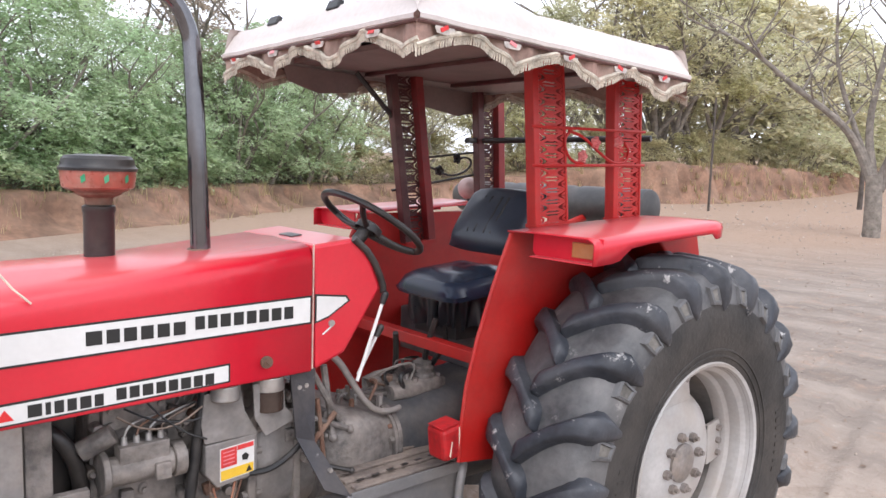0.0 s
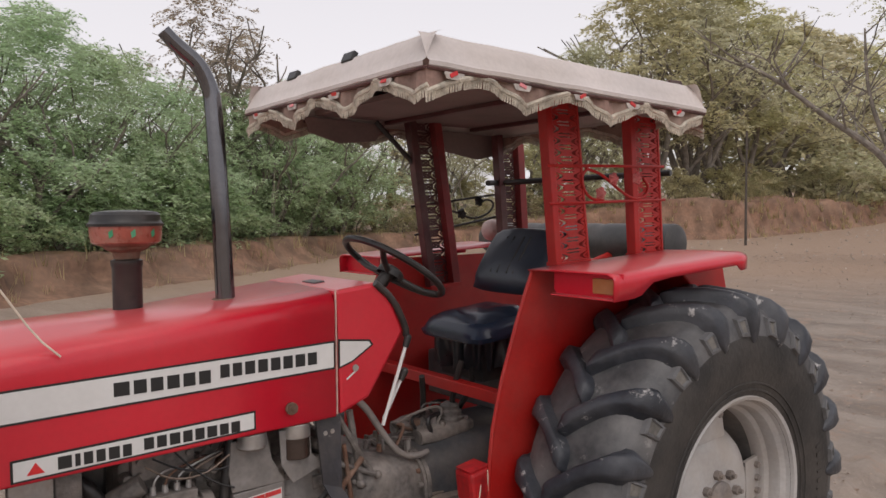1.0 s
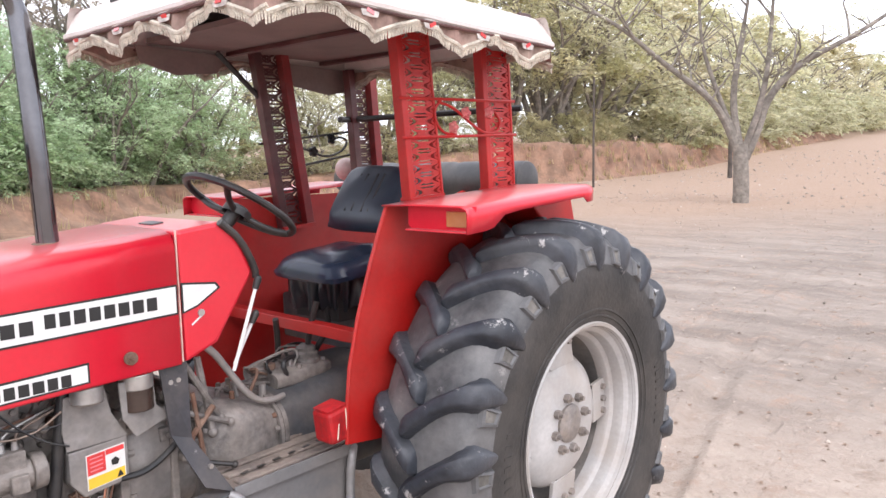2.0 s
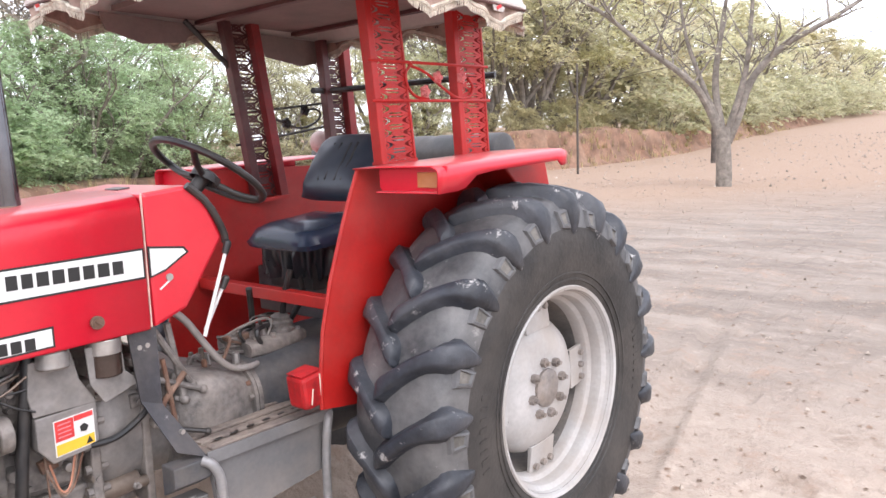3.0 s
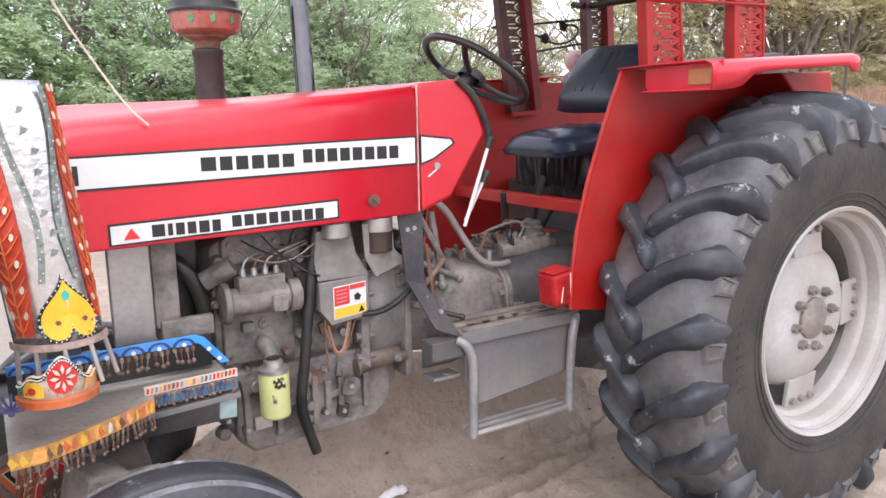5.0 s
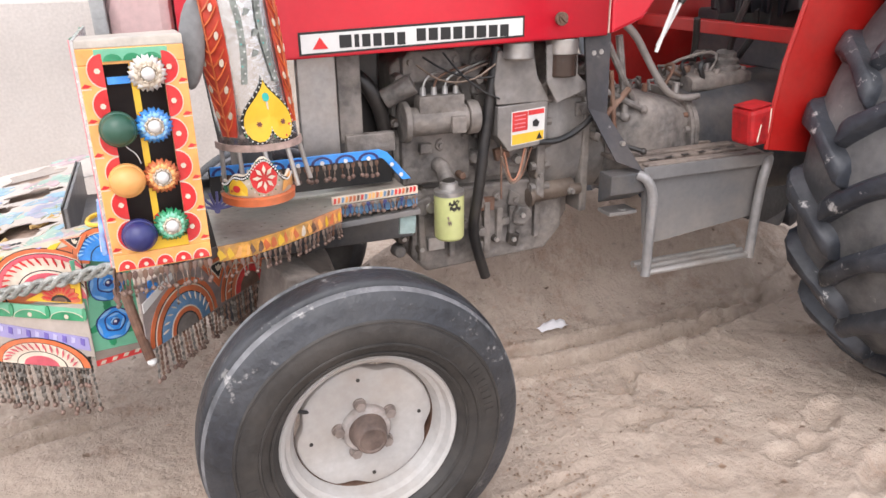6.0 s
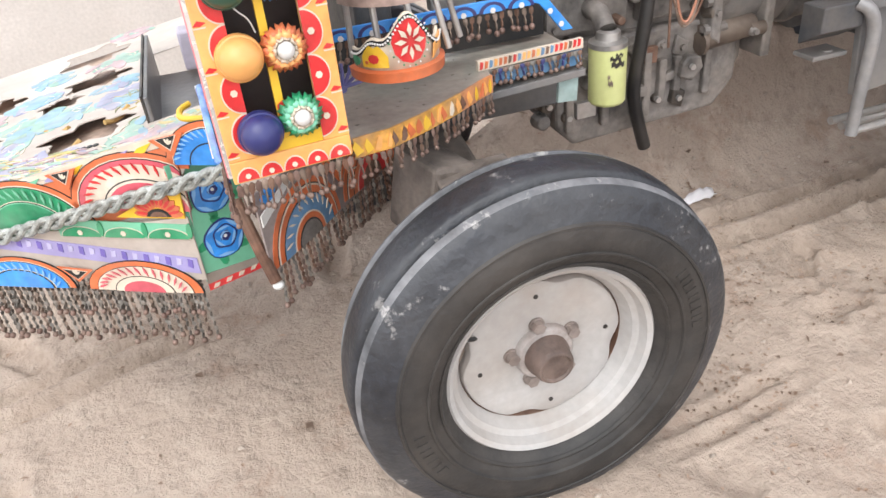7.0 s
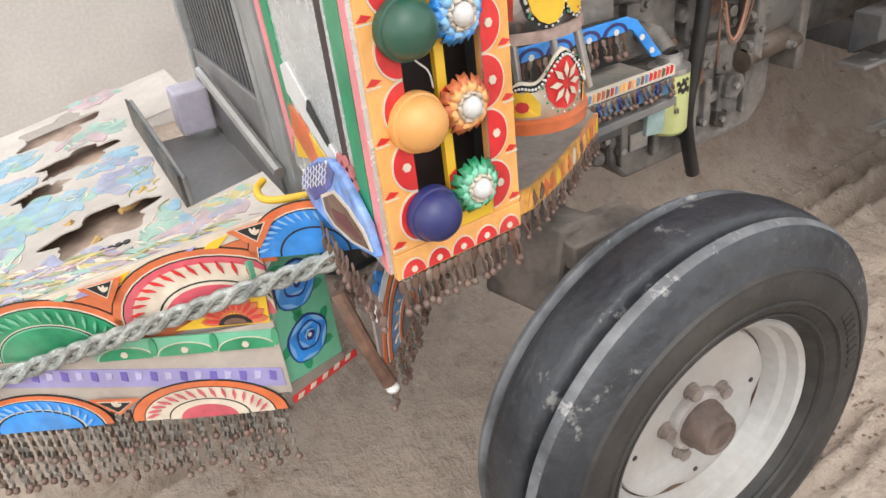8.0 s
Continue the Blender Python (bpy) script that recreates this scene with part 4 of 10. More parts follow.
revolve(bm, [(0.085, 0.228), (0.099, 0.236), (0.103, 0.262), (0.104, 0.286), (0.098, 0.29)], CL, 40)
part("bowl", bm, mat("faded_red_bowl", (0.30, 0.07, 0.048), 0.3, vary=0.25, scale=12, bump=0.05, dust=0.5), cleaner, "faded red translucent bowl", smooth=True)
for k in range(7):
    bm = bm_()
    a = math.radians(215 + k * 17)
    t = Matrix.Translation((-1.79 + 0.1045 * math.cos(a), 0.05 + 0.1045 * math.sin(a), 1.783)) @ pose(0, 0, 0, 0, 0, math.degrees(a) + 90)
    if k in (1, 3, 5):
        add(bm, [t @ Vector(v) for v in ((-0.004, 0, -0.014), (0.008, 0, -0.006), (0.006, 0, 0.014), (-0.007, 0, 0.004))], [(0, 1, 2, 3)])
        part("green_motif", bm, GREEN, cleaner)
bm = bm_()
revolve(bm, [(0.108, 0.284), (0.109, 0.292), (0.104, 0.296), (0.101, 0.302), (0.099, 0.318), (0.090, 0.327), (0.05, 0.332), (0.0, 0.333)], CL, 40)
part("cap", bm, BLACK, cleaner, smooth=True)

# steering wheel
SW = Matrix.Translation((-0.932, -0.117, 1.633)) @ pose(0, 0, 0, 1.8, 33.7, 0)
bm = bm_()
tube(bm, [(-1.12, -0.09, 1.42), (-0.935, -0.117, 1.637)], 0.024, seg=14)
steer = part("steering_column", bm, BLACK, tractor, "black steering column", smooth=True)
bm = bm_()
R = 0.194
n, k = 48, 10
vs = []
for i in range(n):
    a = 2 * math.pi * i / n
    for j in range(k):
        b = 2 * math.pi * j / k
        rr = R + 0.013 * math.cos(b)
        vs.append(SW @ Vector((rr * math.cos(a), rr * math.sin(a), 0.012 + 0.012 * math.sin(b))))
add(bm, vs, [(i * k + j, ((i + 1) % n) * k + j, ((i + 1) % n) * k + (j + 1) % k, i * k + (j + 1) % k) for i in range(n) for j in range(k)])
part("steering_wheel_rim", bm, BLACK, steer, "worn black steering wheel rim", smooth=True)
for k in range(3):
    a = math.radians(100 + 120 * k)
    bm = bm_()
    tube(bm, [SW @ Vector((0.03 * math.cos(a), 0.03 * math.sin(a), -0.015)), SW @ Vector((0.12 * math.cos(a), 0.12 * math.sin(a), -0.012)),
              SW @ Vector((R * math.cos(a), R * math.sin(a), 0.01))], 0.011, smooth=1)
    part("spoke", bm, BLACK, steer, smooth=True)
bm = bm_()
revolve(bm, [(0.05, -0.025), (0.048, 0.0), (0.03, 0.01), (0.0, 0.012)], SW @ pose(0, 0, 0, 90, 0, 0), 24)
part("horn_cap", bm, BLACK, steer, smooth=True)

# two hand levers beside the cowl
for p0, p1, r in (((-1.085, -0.28, 1.135), (-0.984, -0.28, 1.405), 0.0062), ((-1.070, -0.262, 1.15), (-0.996, -0.272, 1.292), 0.006)):
    bm = bm_()
    tube(bm, [p0, p1], r)
    lever = part("hand_lever", bm, DECAL, tractor, "white hand lever with a black knob", smooth=True)
    bm = bm_()
    d = (Vector(p1) - Vector(p0)).normalized()
    cyl(bm, Vector(p1) - d * 0.022, Vector(p1) + d * 0.010, 0.010, 0.013, 12)
    ball(bm, Vector(p1) + d * 0.012, 0.013, seg=10)
    part("knob", bm, BLACK, lever, smooth=True)


# driver's seat
def slab(bm, m, w, d, t, puff, nx=10, ny=10, soft=0.30):
    """A padded cushion: width along local x, depth along local y, top domed."""
    top, low = [], []
    for i in range(nx + 1):
        for j in range(ny + 1):
            u, v = 2 * i / nx - 1, 2 * j / ny - 1
            s = (1 - abs(u) ** 3.5) * (1 - abs(v) ** 3.5)
            cx, cy = u * w / 2 * math.sqrt(1 - soft * v ** 4), v * d / 2 * math.sqrt(1 - soft * u ** 4)
            wr = 0.006 * noise.noise((cx * 11, cy * 14, d)) + 0.0015 * noise.noise((cx * 30, cy * 22, d))
            top.append(m @ Vector((cx, cy, -t * 0.1 + t * 0.6 * min(1, 3 * s) + puff * s + wr * s)))
            low.append(m @ Vector((cx * 0.97, cy * 0.97, -t / 2)))
    n = ny + 1
    vs = top + low
    o = len(top)
    fs = []
    for i in range(nx):
        for j in range(ny):
            a, b, c, d2 = i * n + j, (i + 1) * n + j, (i + 1) * n + j + 1, i * n + j + 1
            fs += [(a, b, c, d2), (o + d2, o + c, o + b, o + a)]
    for i in range(nx):
        fs += [(i * n, o + i * n, o + (i + 1) * n, (i + 1) * n), ((i + 1) * n + ny, o + (i + 1) * n + ny, o + i * n + ny, i * n + ny)]
    for j in range(ny):
        fs += [(j + 1, o + j + 1, o + j, j), (nx * n + j, o + nx * n + j, o + nx * n + j + 1, nx * n + j + 1)]
    add(bm, vs, fs)


bm = bm_()
box(bm, (-0.40, 0, 1.24), (0.24, 0.26, 0.14))
seat = part("driver_seat", bm, BLACK, tractor, "black vinyl driver seat with a wrinkled skirt")
bm = bm_()
slab(bm, pose(-0.405, 0.0, 1.378, 0, 0, 90) @ pose(0, 0, 0, -7, 0, 0), 0.42, 0.40, 0.05, 0.04, 30, 30, 0.18)
part("cushion", bm, LEATHER, seat, "shiny blue-black vinyl cushion", smooth=True, angle=50)
bm = bm_()
slab(bm, pose(-0.20, 0.0, 1.632, 0, -54, 0), 0.32, 0.43, 0.05, 0.03, 24, 24, 0.12)
back = part("backrest", bm, VINYL_GREY, seat, smooth=True, angle=50)
bm = bm_()
for y in (-0.07, 0.07, 0.03, -0.03):
    tube(bm, [pose(-0.20, 0.0, 1.632, 0, -54, 0) @ Vector((k, y, 0.049)) for k in (-0.10, 0.0, 0.085)], 0.006, seg=6)
part("seam", bm, BLACK, back, smooth=True)
bm = bm_()
n = 120
ringsv = []
for q, (z, amp, grow) in enumerate(((1.375, 0.003, 1.0), (1.345, 0.014, 0.98), (1.30, 0.024, 0.95), (1.255, 0.030, 0.90), (1.215, 0.034, 0.84))):
    for i in range(n):
        a = 2 * math.pi * i / n
        ca, sa = math.cos(a), math.sin(a)
        rx = 0.180 * grow * abs(ca) ** 0.75 * (1 if ca > 0 else -1)
        ry = 0.19 * grow * abs(sa) ** 0.75 * (1 if sa > 0 else -1)
        w = amp * (1.1 * noise.noise((i * 0.33, q * 0.35, 1.3)) + 0.6 * math.sin(i * 0.95 + 2 * noise.noise((i * 0.1, 0, 0))))
        ringsv.append((-0.405 + rx + w * ca, ry + w * sa, z + (0.03 * noise.noise((i * 0.12, 3.0, 1.0)) if q == 4 else 0)))
add(bm, ringsv, [(q * n + i, q * n + (i + 1) % n, (q + 1) * n + (i + 1) % n, (q + 1) * n + i) for q in range(4) for i in range(n)])
part("skirt", bm, SKIRT, seat, "wrinkled black vinyl skirt", smooth=True, angle=80)
bm = bm_()
box(bm, (-0.62, 0.0, 1.165), (0.05, 0.92, 0.045))
part("seat_beam", bm, RED_OLD, tractor, "red cross beam under the seat", bevel=0.004)
bm = bm_()
box(bm, (-0.30, 0.0, 1.10), (0.10, 0.92, 0.20))
part("seat_mount", bm, GREY_DARK, tractor, "dark mount under the seat", bevel=0.01)


# fenders
def fender(s):
    """s = -1: the left one."""
    edge = [(-0.578, 1.633), (-0.618, 1.545), (-0.658, 1.449), (-0.725, 1.269), (-0.768, 1.11), (-0.785, 0.98), (-0.79, 0.85)]
    bm = bm_()
    wall_ = edge + [(-0.45, 0.80), (0.1, 0.9), (0.42, 1.15), (0.42, 1.633)]
    prism(bm, wall_, "y", s * 0.480, s * 0.472)
    f = part("fender", bm, RED_OLD, tractor, "red rear fender with a flat top and rolled lip")
    bm = bm_()
    # top sheet with a lip round the outer side, deepest in front
    xs = [-0.596, -0.57, -0.50, -0.46, -0.43, -0.40, -0.3, -0.1, 0.05, 0.10, 0.125, 0.15, 0.19]
    vs, nn = [], 6
    for i, x in enumerate(xs):
        up = 1.637 + 0.04 * (x + 0.59) / 0.78
        drop = 0.083 - 0.046 * min(1, max(0, (x + 0.47) / 0.08))
        if x > 0.11:
            drop = 0.058
        yo = 0.845 - (0.015 if i == len(xs) - 1 else 0)
        vs += [(x, s * 0.465, up), (x, s * 0.60, up + 0.004), (x, s * (yo - 0.03), up + 0.004), (x, s * (yo - 0.006), up - 0.006), (x, s * yo, up - 0.02), (x, s * (yo - 0.002), up - drop)]
    add(bm, vs, [(i * nn + j, i * nn + j + 1, (i + 1) * nn + j + 1, (i + 1) * nn + j) for i in range(len(xs) - 1) for j in range(nn - 1)])
    top = part("top_sheet", bm, RED, f, "flat red fender top with chipped edges", smooth=True, angle=50)
    mod = top.modifiers.new("sheet", "SOLIDIFY")
    mod.thickness = 0.005
    bm = bm_()
    prism(bm, [(s * 0.55, 1.632), (s * 0.55, 1.572), (s * 0.562, 1.558), (s * 0.82, 1.556), (s * 0.842, 1.570), (s * 0.846, 1.64)], "x", -0.556, -0.548)
    prism(bm, [(-0.584, 1.553), (-0.50, 1.556), (-0.50, 1.562), (-0.584, 1.559)], "y", s * 0.56, s * 0.83)
    part("front_lip", bm, RED, f, bevel=0.004)
    if s < 0:
        bm = bm_()
        box(bm, (-0.560, s * 0.775, 1.596), (0.008, 0.095, 0.050))
        part("reflector", bm, AMBER, f, "dull amber reflector", bevel=0.003)
    bm = bm_()
    tube(bm, [(x - 0.003, s * 0.472, z) for x, z in edge], 0.007, seg=8)
    part("edge_bead", bm, RED_OLD, f, smooth=True)
    bm = bm_()
    prism(bm, [(0.0, 1.62), (0.30, 1.63), (0.34, 1.50), (0.2, 1.45)], "y", s * 0.48, s * 0.66)
    part("light_box", bm, RED_OLD, f, bevel=0.008)
    return f


fender(-1)
fender(1)
bm = bm_()
CHIPPED = mat("chipped_red_paint", (0.34, 0.007, 0.009), 0.55, vary=0.35, scale=25, bump=0.15, scuff=0.35)
prism(bm, [(-0.872, 0.972), (-0.782, 0.985), (-0.786, 0.865), (-0.858, 0.86)], "y", -0.475, -0.385)
corner = part("corner_box", bm, CHIPPED, tractor, "small chipped red box at the foot of the fender", bevel=0.014)
bm = bm_()
prism(bm, [(-0.868, 0.9745), (-0.786, 0.9865), (-0.786, 0.990), (-0.868, 0.978)], "y", -0.470, -0.39)
part("lid", bm, CHIPPED, corner, bevel=0.003)
bm = bm_()
prism(bm, [(-0.800, 0.975), (-0.796, 0.975), (-0.790, 0.87), (-0.795, 0.87)], "y", -0.4765, -0.4755)
prism(bm, [(-0.830, 0.93), (-0.826, 0.93), (-0.833, 0.875), (-0.838, 0.88)], "y", -0.4765, -0.4755)
part("scratch", bm, CREAM, corner, "bare scratches through the paint")


# lattice pillars that carry the canopy
def pillar(b0, b1, t0, t1, label, dark=False, open_from=0.17, open_to=0.94):
    """Corners at the foot and the head of the broad face; the depth goes inward."""
    b0, b1, t0, t1 = (Vector(v) for v in (b0, b1, t0, t1))
    inward = Vector((0, -1 if b0.y > 0 else 1, 0))
    depth = 0.045

    def at(u, v, w=0.0):
        return (b0 * (1 - u) + b1 * u) * (1 - v) + (t0 * (1 - u) + t1 * u) * v + inward * w

    def bar(bm, p, q, wid, dep, w0):
        """A flat bar in the face from p to q (face coordinates)."""
        P, Q = at(*p, w0), at(*q, w0)
        d = (Q - P).normalized()
        side = d.cross(inward).normalized() * wid / 2
        dd = inward * dep
        add(bm, [P - side, P + side, Q + side, Q - side, P - side + dd, P + side + dd, Q + side + dd, Q - side + dd],
            [(0, 1, 2, 3), (7, 6, 5, 4), (0, 4, 5, 1), (1, 5, 6, 2), (2, 6, 7, 3), (3, 7, 4, 0)])
    broad = (b1 - b0).length
    bm = bm_()
    bar(bm, (open_from / 2, 0), (open_from / 2, 1), open_from * broad, depth, 0.0)
    post = part("canopy_pillar", bm, RED_DEEP_SHADE if dark else RED_OLD, tractor, label, bevel=0.004)
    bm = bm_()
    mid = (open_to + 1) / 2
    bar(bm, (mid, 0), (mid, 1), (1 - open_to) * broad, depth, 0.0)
    part("stile", bm, RED_HALF_SHADE if dark else RED_OLD, post, bevel=0.003)
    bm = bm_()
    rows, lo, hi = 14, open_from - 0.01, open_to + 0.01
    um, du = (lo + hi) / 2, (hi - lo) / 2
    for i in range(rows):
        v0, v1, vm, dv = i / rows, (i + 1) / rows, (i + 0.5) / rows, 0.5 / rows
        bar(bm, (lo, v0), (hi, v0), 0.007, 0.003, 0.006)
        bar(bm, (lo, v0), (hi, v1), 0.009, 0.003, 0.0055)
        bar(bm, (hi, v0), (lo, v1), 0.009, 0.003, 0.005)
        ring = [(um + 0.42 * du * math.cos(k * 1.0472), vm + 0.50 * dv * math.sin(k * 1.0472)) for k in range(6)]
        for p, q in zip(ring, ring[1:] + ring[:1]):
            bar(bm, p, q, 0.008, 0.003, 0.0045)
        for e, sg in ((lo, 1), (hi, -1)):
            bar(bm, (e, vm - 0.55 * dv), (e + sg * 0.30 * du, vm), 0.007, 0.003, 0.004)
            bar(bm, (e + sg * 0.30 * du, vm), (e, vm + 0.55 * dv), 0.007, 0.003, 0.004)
    part("lattice", bm, RED_DEEP_SHADE if dark else RED_OLD, post, "cut-out lattice of interlaced bars and rings")
    bm = bm_()
    P = [at(0.0, -0.01, -0.004), at(1, -0.01, -0.004), at(1, 0.012, -0.004), at(0, 0.012, -0.004)]
    Q = [v + inward * (depth + 0.01) for v in P]
    add(bm, P + Q, [(0, 1, 2, 3), (7, 6, 5, 4), (0, 4, 5, 1), (1, 5, 6, 2), (2, 6, 7, 3), (3, 7, 4, 0)])
    part("foot_plate", bm, RED_OLD, post)
    return at


pc = pillar((-0.447, -0.46, 1.645), (-0.265, -0.46, 1.655), (-0.503, -0.46, 2.24), (-0.335, -0.46, 2.24), "red lattice canopy pillar on the fender")
pd = pillar((0.008, -0.46, 1.66), (0.190, -0.46, 1.665), (-0.033, -0.46, 2.22), (0.150, -0.46, 2.22), "red lattice canopy pillar on the fender")
# the far pair carries its backlit shade in the paint
pa = pillar((-0.36, 0.46, 1.49), (-0.18, 0.46, 1.50), (-0.475, 0.46, 2.26), (-0.29, 0.46, 2.26), "red lattice canopy pillar with painted-in shade and bright gaps", True, 0.22, 0.76)
pb_ = pillar((0.095, 0.46, 1.655), (0.275, 0.46, 1.655), (0.055, 0.46, 2.22), (0.235, 0.46, 2.22), "red lattice canopy pillar with painted-in shade and bright gaps", True, 0.22, 0.76)


ROSE_DUSTY = mat("faded_rose_paint", (0.52, 0.13, 0.13), 0.5, vary=0.2, scale=30, dust=0.3)


def rose_rail(fa, fb, far):
    """A wrought rail with scrolls and small roses between two pillars."""
    bm = bm_()
    for v in (0.49, 0.32) if far else (0.60, 0.37):
        p, q = fa(-0.1, v), fb(1.1, v * 1.06)
        tube(bm, [p, q], 0.006, seg=6)

    def gap(g, v):
        return fa(1.0, v).lerp(fb(0.0, v), g)
    if far:
        scrolls = [[(-0.1, 0.48), (0.2, 0.43), (0.5, 0.34), (0.85, 0.335), (1.0, 0.40), (0.85, 0.46), (0.65, 0.45)]]
        places = [(0.28, 0.41), (0.66, 0.46)]
    else:
        scrolls = [[(0.10, 0.59), (-0.04, 0.54), (-0.02, 0.44), (0.14, 0.385), (0.36, 0.39)], [(0.05, 0.585), (0.35, 0.56), (0.62, 0.48), (0.95, 0.40), (1.25, 0.41), (1.36, 0.49), (1.22, 0.56)]]
        places = [(0.30, 0.43), (0.58, 0.53), (1.08, 0.55)]
    for line in scrolls:
        tube(bm, [gap(g, v) for g, v in line], 0.0055, seg=6, smooth=2)
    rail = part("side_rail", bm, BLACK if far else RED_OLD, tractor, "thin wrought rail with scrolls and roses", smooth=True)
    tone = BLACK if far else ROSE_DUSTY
    for p in (gap(g, v) for g, v in places):
        bm = bm_()
        nn = 30
        revolve(bm, [(0.0, -0.016), (0.008, -0.017), (0.012, -0.010), (0.017, -0.015), (0.022, -0.007), (0.027, -0.011), (0.030, 0.0), (0.015, 0.010), (0.0, 0.012)], Matrix.Translation(p), nn)
        for v in bm.verts:
            o = v.co - p
            a = math.atan2(o.z, o.x)
            v.co = p + o * 0.8 * (1 + 0.13 * math.sin(5 * a + 40 * o.length))
        part("rose", bm, tone, rail, "" if far else "faded red metal rose", smooth=True)


rose_rail(pc, pd, False)
rose_rail(pa, pb_, True)
bm = bm_()
tube(bm, [(-0.02, 0.40, 1.98), (0.1, 0.44, 1.985), (0.32, -0.40, 2.0)], 0.014, seg=8)
part("rear_cross_bar", bm, BLACK, tractor, smooth=True)
bm = bm_()
tube(bm, [(-0.42, 0.44, 2.05), (-0.62, 0.46, 2.24)], 0.012, seg=8)
part("stay", bm, BLACK, tractor, smooth=True)

# round work lamp on the far fender
bm = bm_()
revolve(bm, [(0.0, -0.035), (0.03, -0.030), (0.048, -0.015), (0.056, 0.006), (0.058, 0.020), (0.050, 0.024), (0.0, 0.022)], Matrix.Translation((0.16, 0.57, 1.745)) @ pose(0, 0, 0, 0, 0, -40), 28)
lamp = part("work_lamp", bm, mat("dusty_pink_lamp_shell", (0.50, 0.36, 0.33), 0.45, vary=0.15, scale=12, dust=0.3), tractor, "dusty round lamp on a short stalk", smooth=True)
bm = bm_()
tube(bm, [(0.165, 0.575, 1.70), (0.17, 0.58, 1.66), (0.17, 0.58, 1.615)], 0.009, seg=8)
part("stalk", bm, BLACK, lamp, smooth=True)

# canopy
CX0, CX1, CY0, CY1 = -1.185, 0.135, -0.675, 0.53


def can_z(x):
    return 2.245 - 0.03 * (x - CX0) / (CX1 - CX0)


bm = bm_()
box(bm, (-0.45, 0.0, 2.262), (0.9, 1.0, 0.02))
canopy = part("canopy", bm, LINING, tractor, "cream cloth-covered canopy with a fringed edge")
bm = bm_()
nx, ny = 14, 12
vs = []
for i in range(nx + 1):
    for j in range(ny + 1):
        u, v = i / nx, j / ny
        x, y = CX0 + 0.05 + (CX1 - CX0 - 0.1) * u, CY0 + 0.05 + (CY1 - CY0 - 0.1) * v
        sag = (1 - (2 * u - 1) ** 4) * (1 - (2 * v - 1) ** 4)
        vs.append((x, y, can_z(x) + 0.092 + 0.012 * sag + 0.008 * noise.noise((x * 5, y * 5, 0.4))))
add(bm, vs, [(i * (ny + 1) + j, (i + 1) * (ny + 1) + j, (i + 1) * (ny + 1) + j + 1, i * (ny + 1) + j + 1) for i in range(nx) for j in range(ny)])
part("roof_cloth", bm, CANVAS, canopy, smooth=True)


ORNAMENT = mat("pale_tinsel_cloth", (0.50, 0.46, 0.43), 0.5, vary=0.3, scale=40, bump=0.3, dust=0.3)
TRIM = mat("dark_maroon_trim", (0.09, 0.04, 0.035), 0.7, vary=0.3)


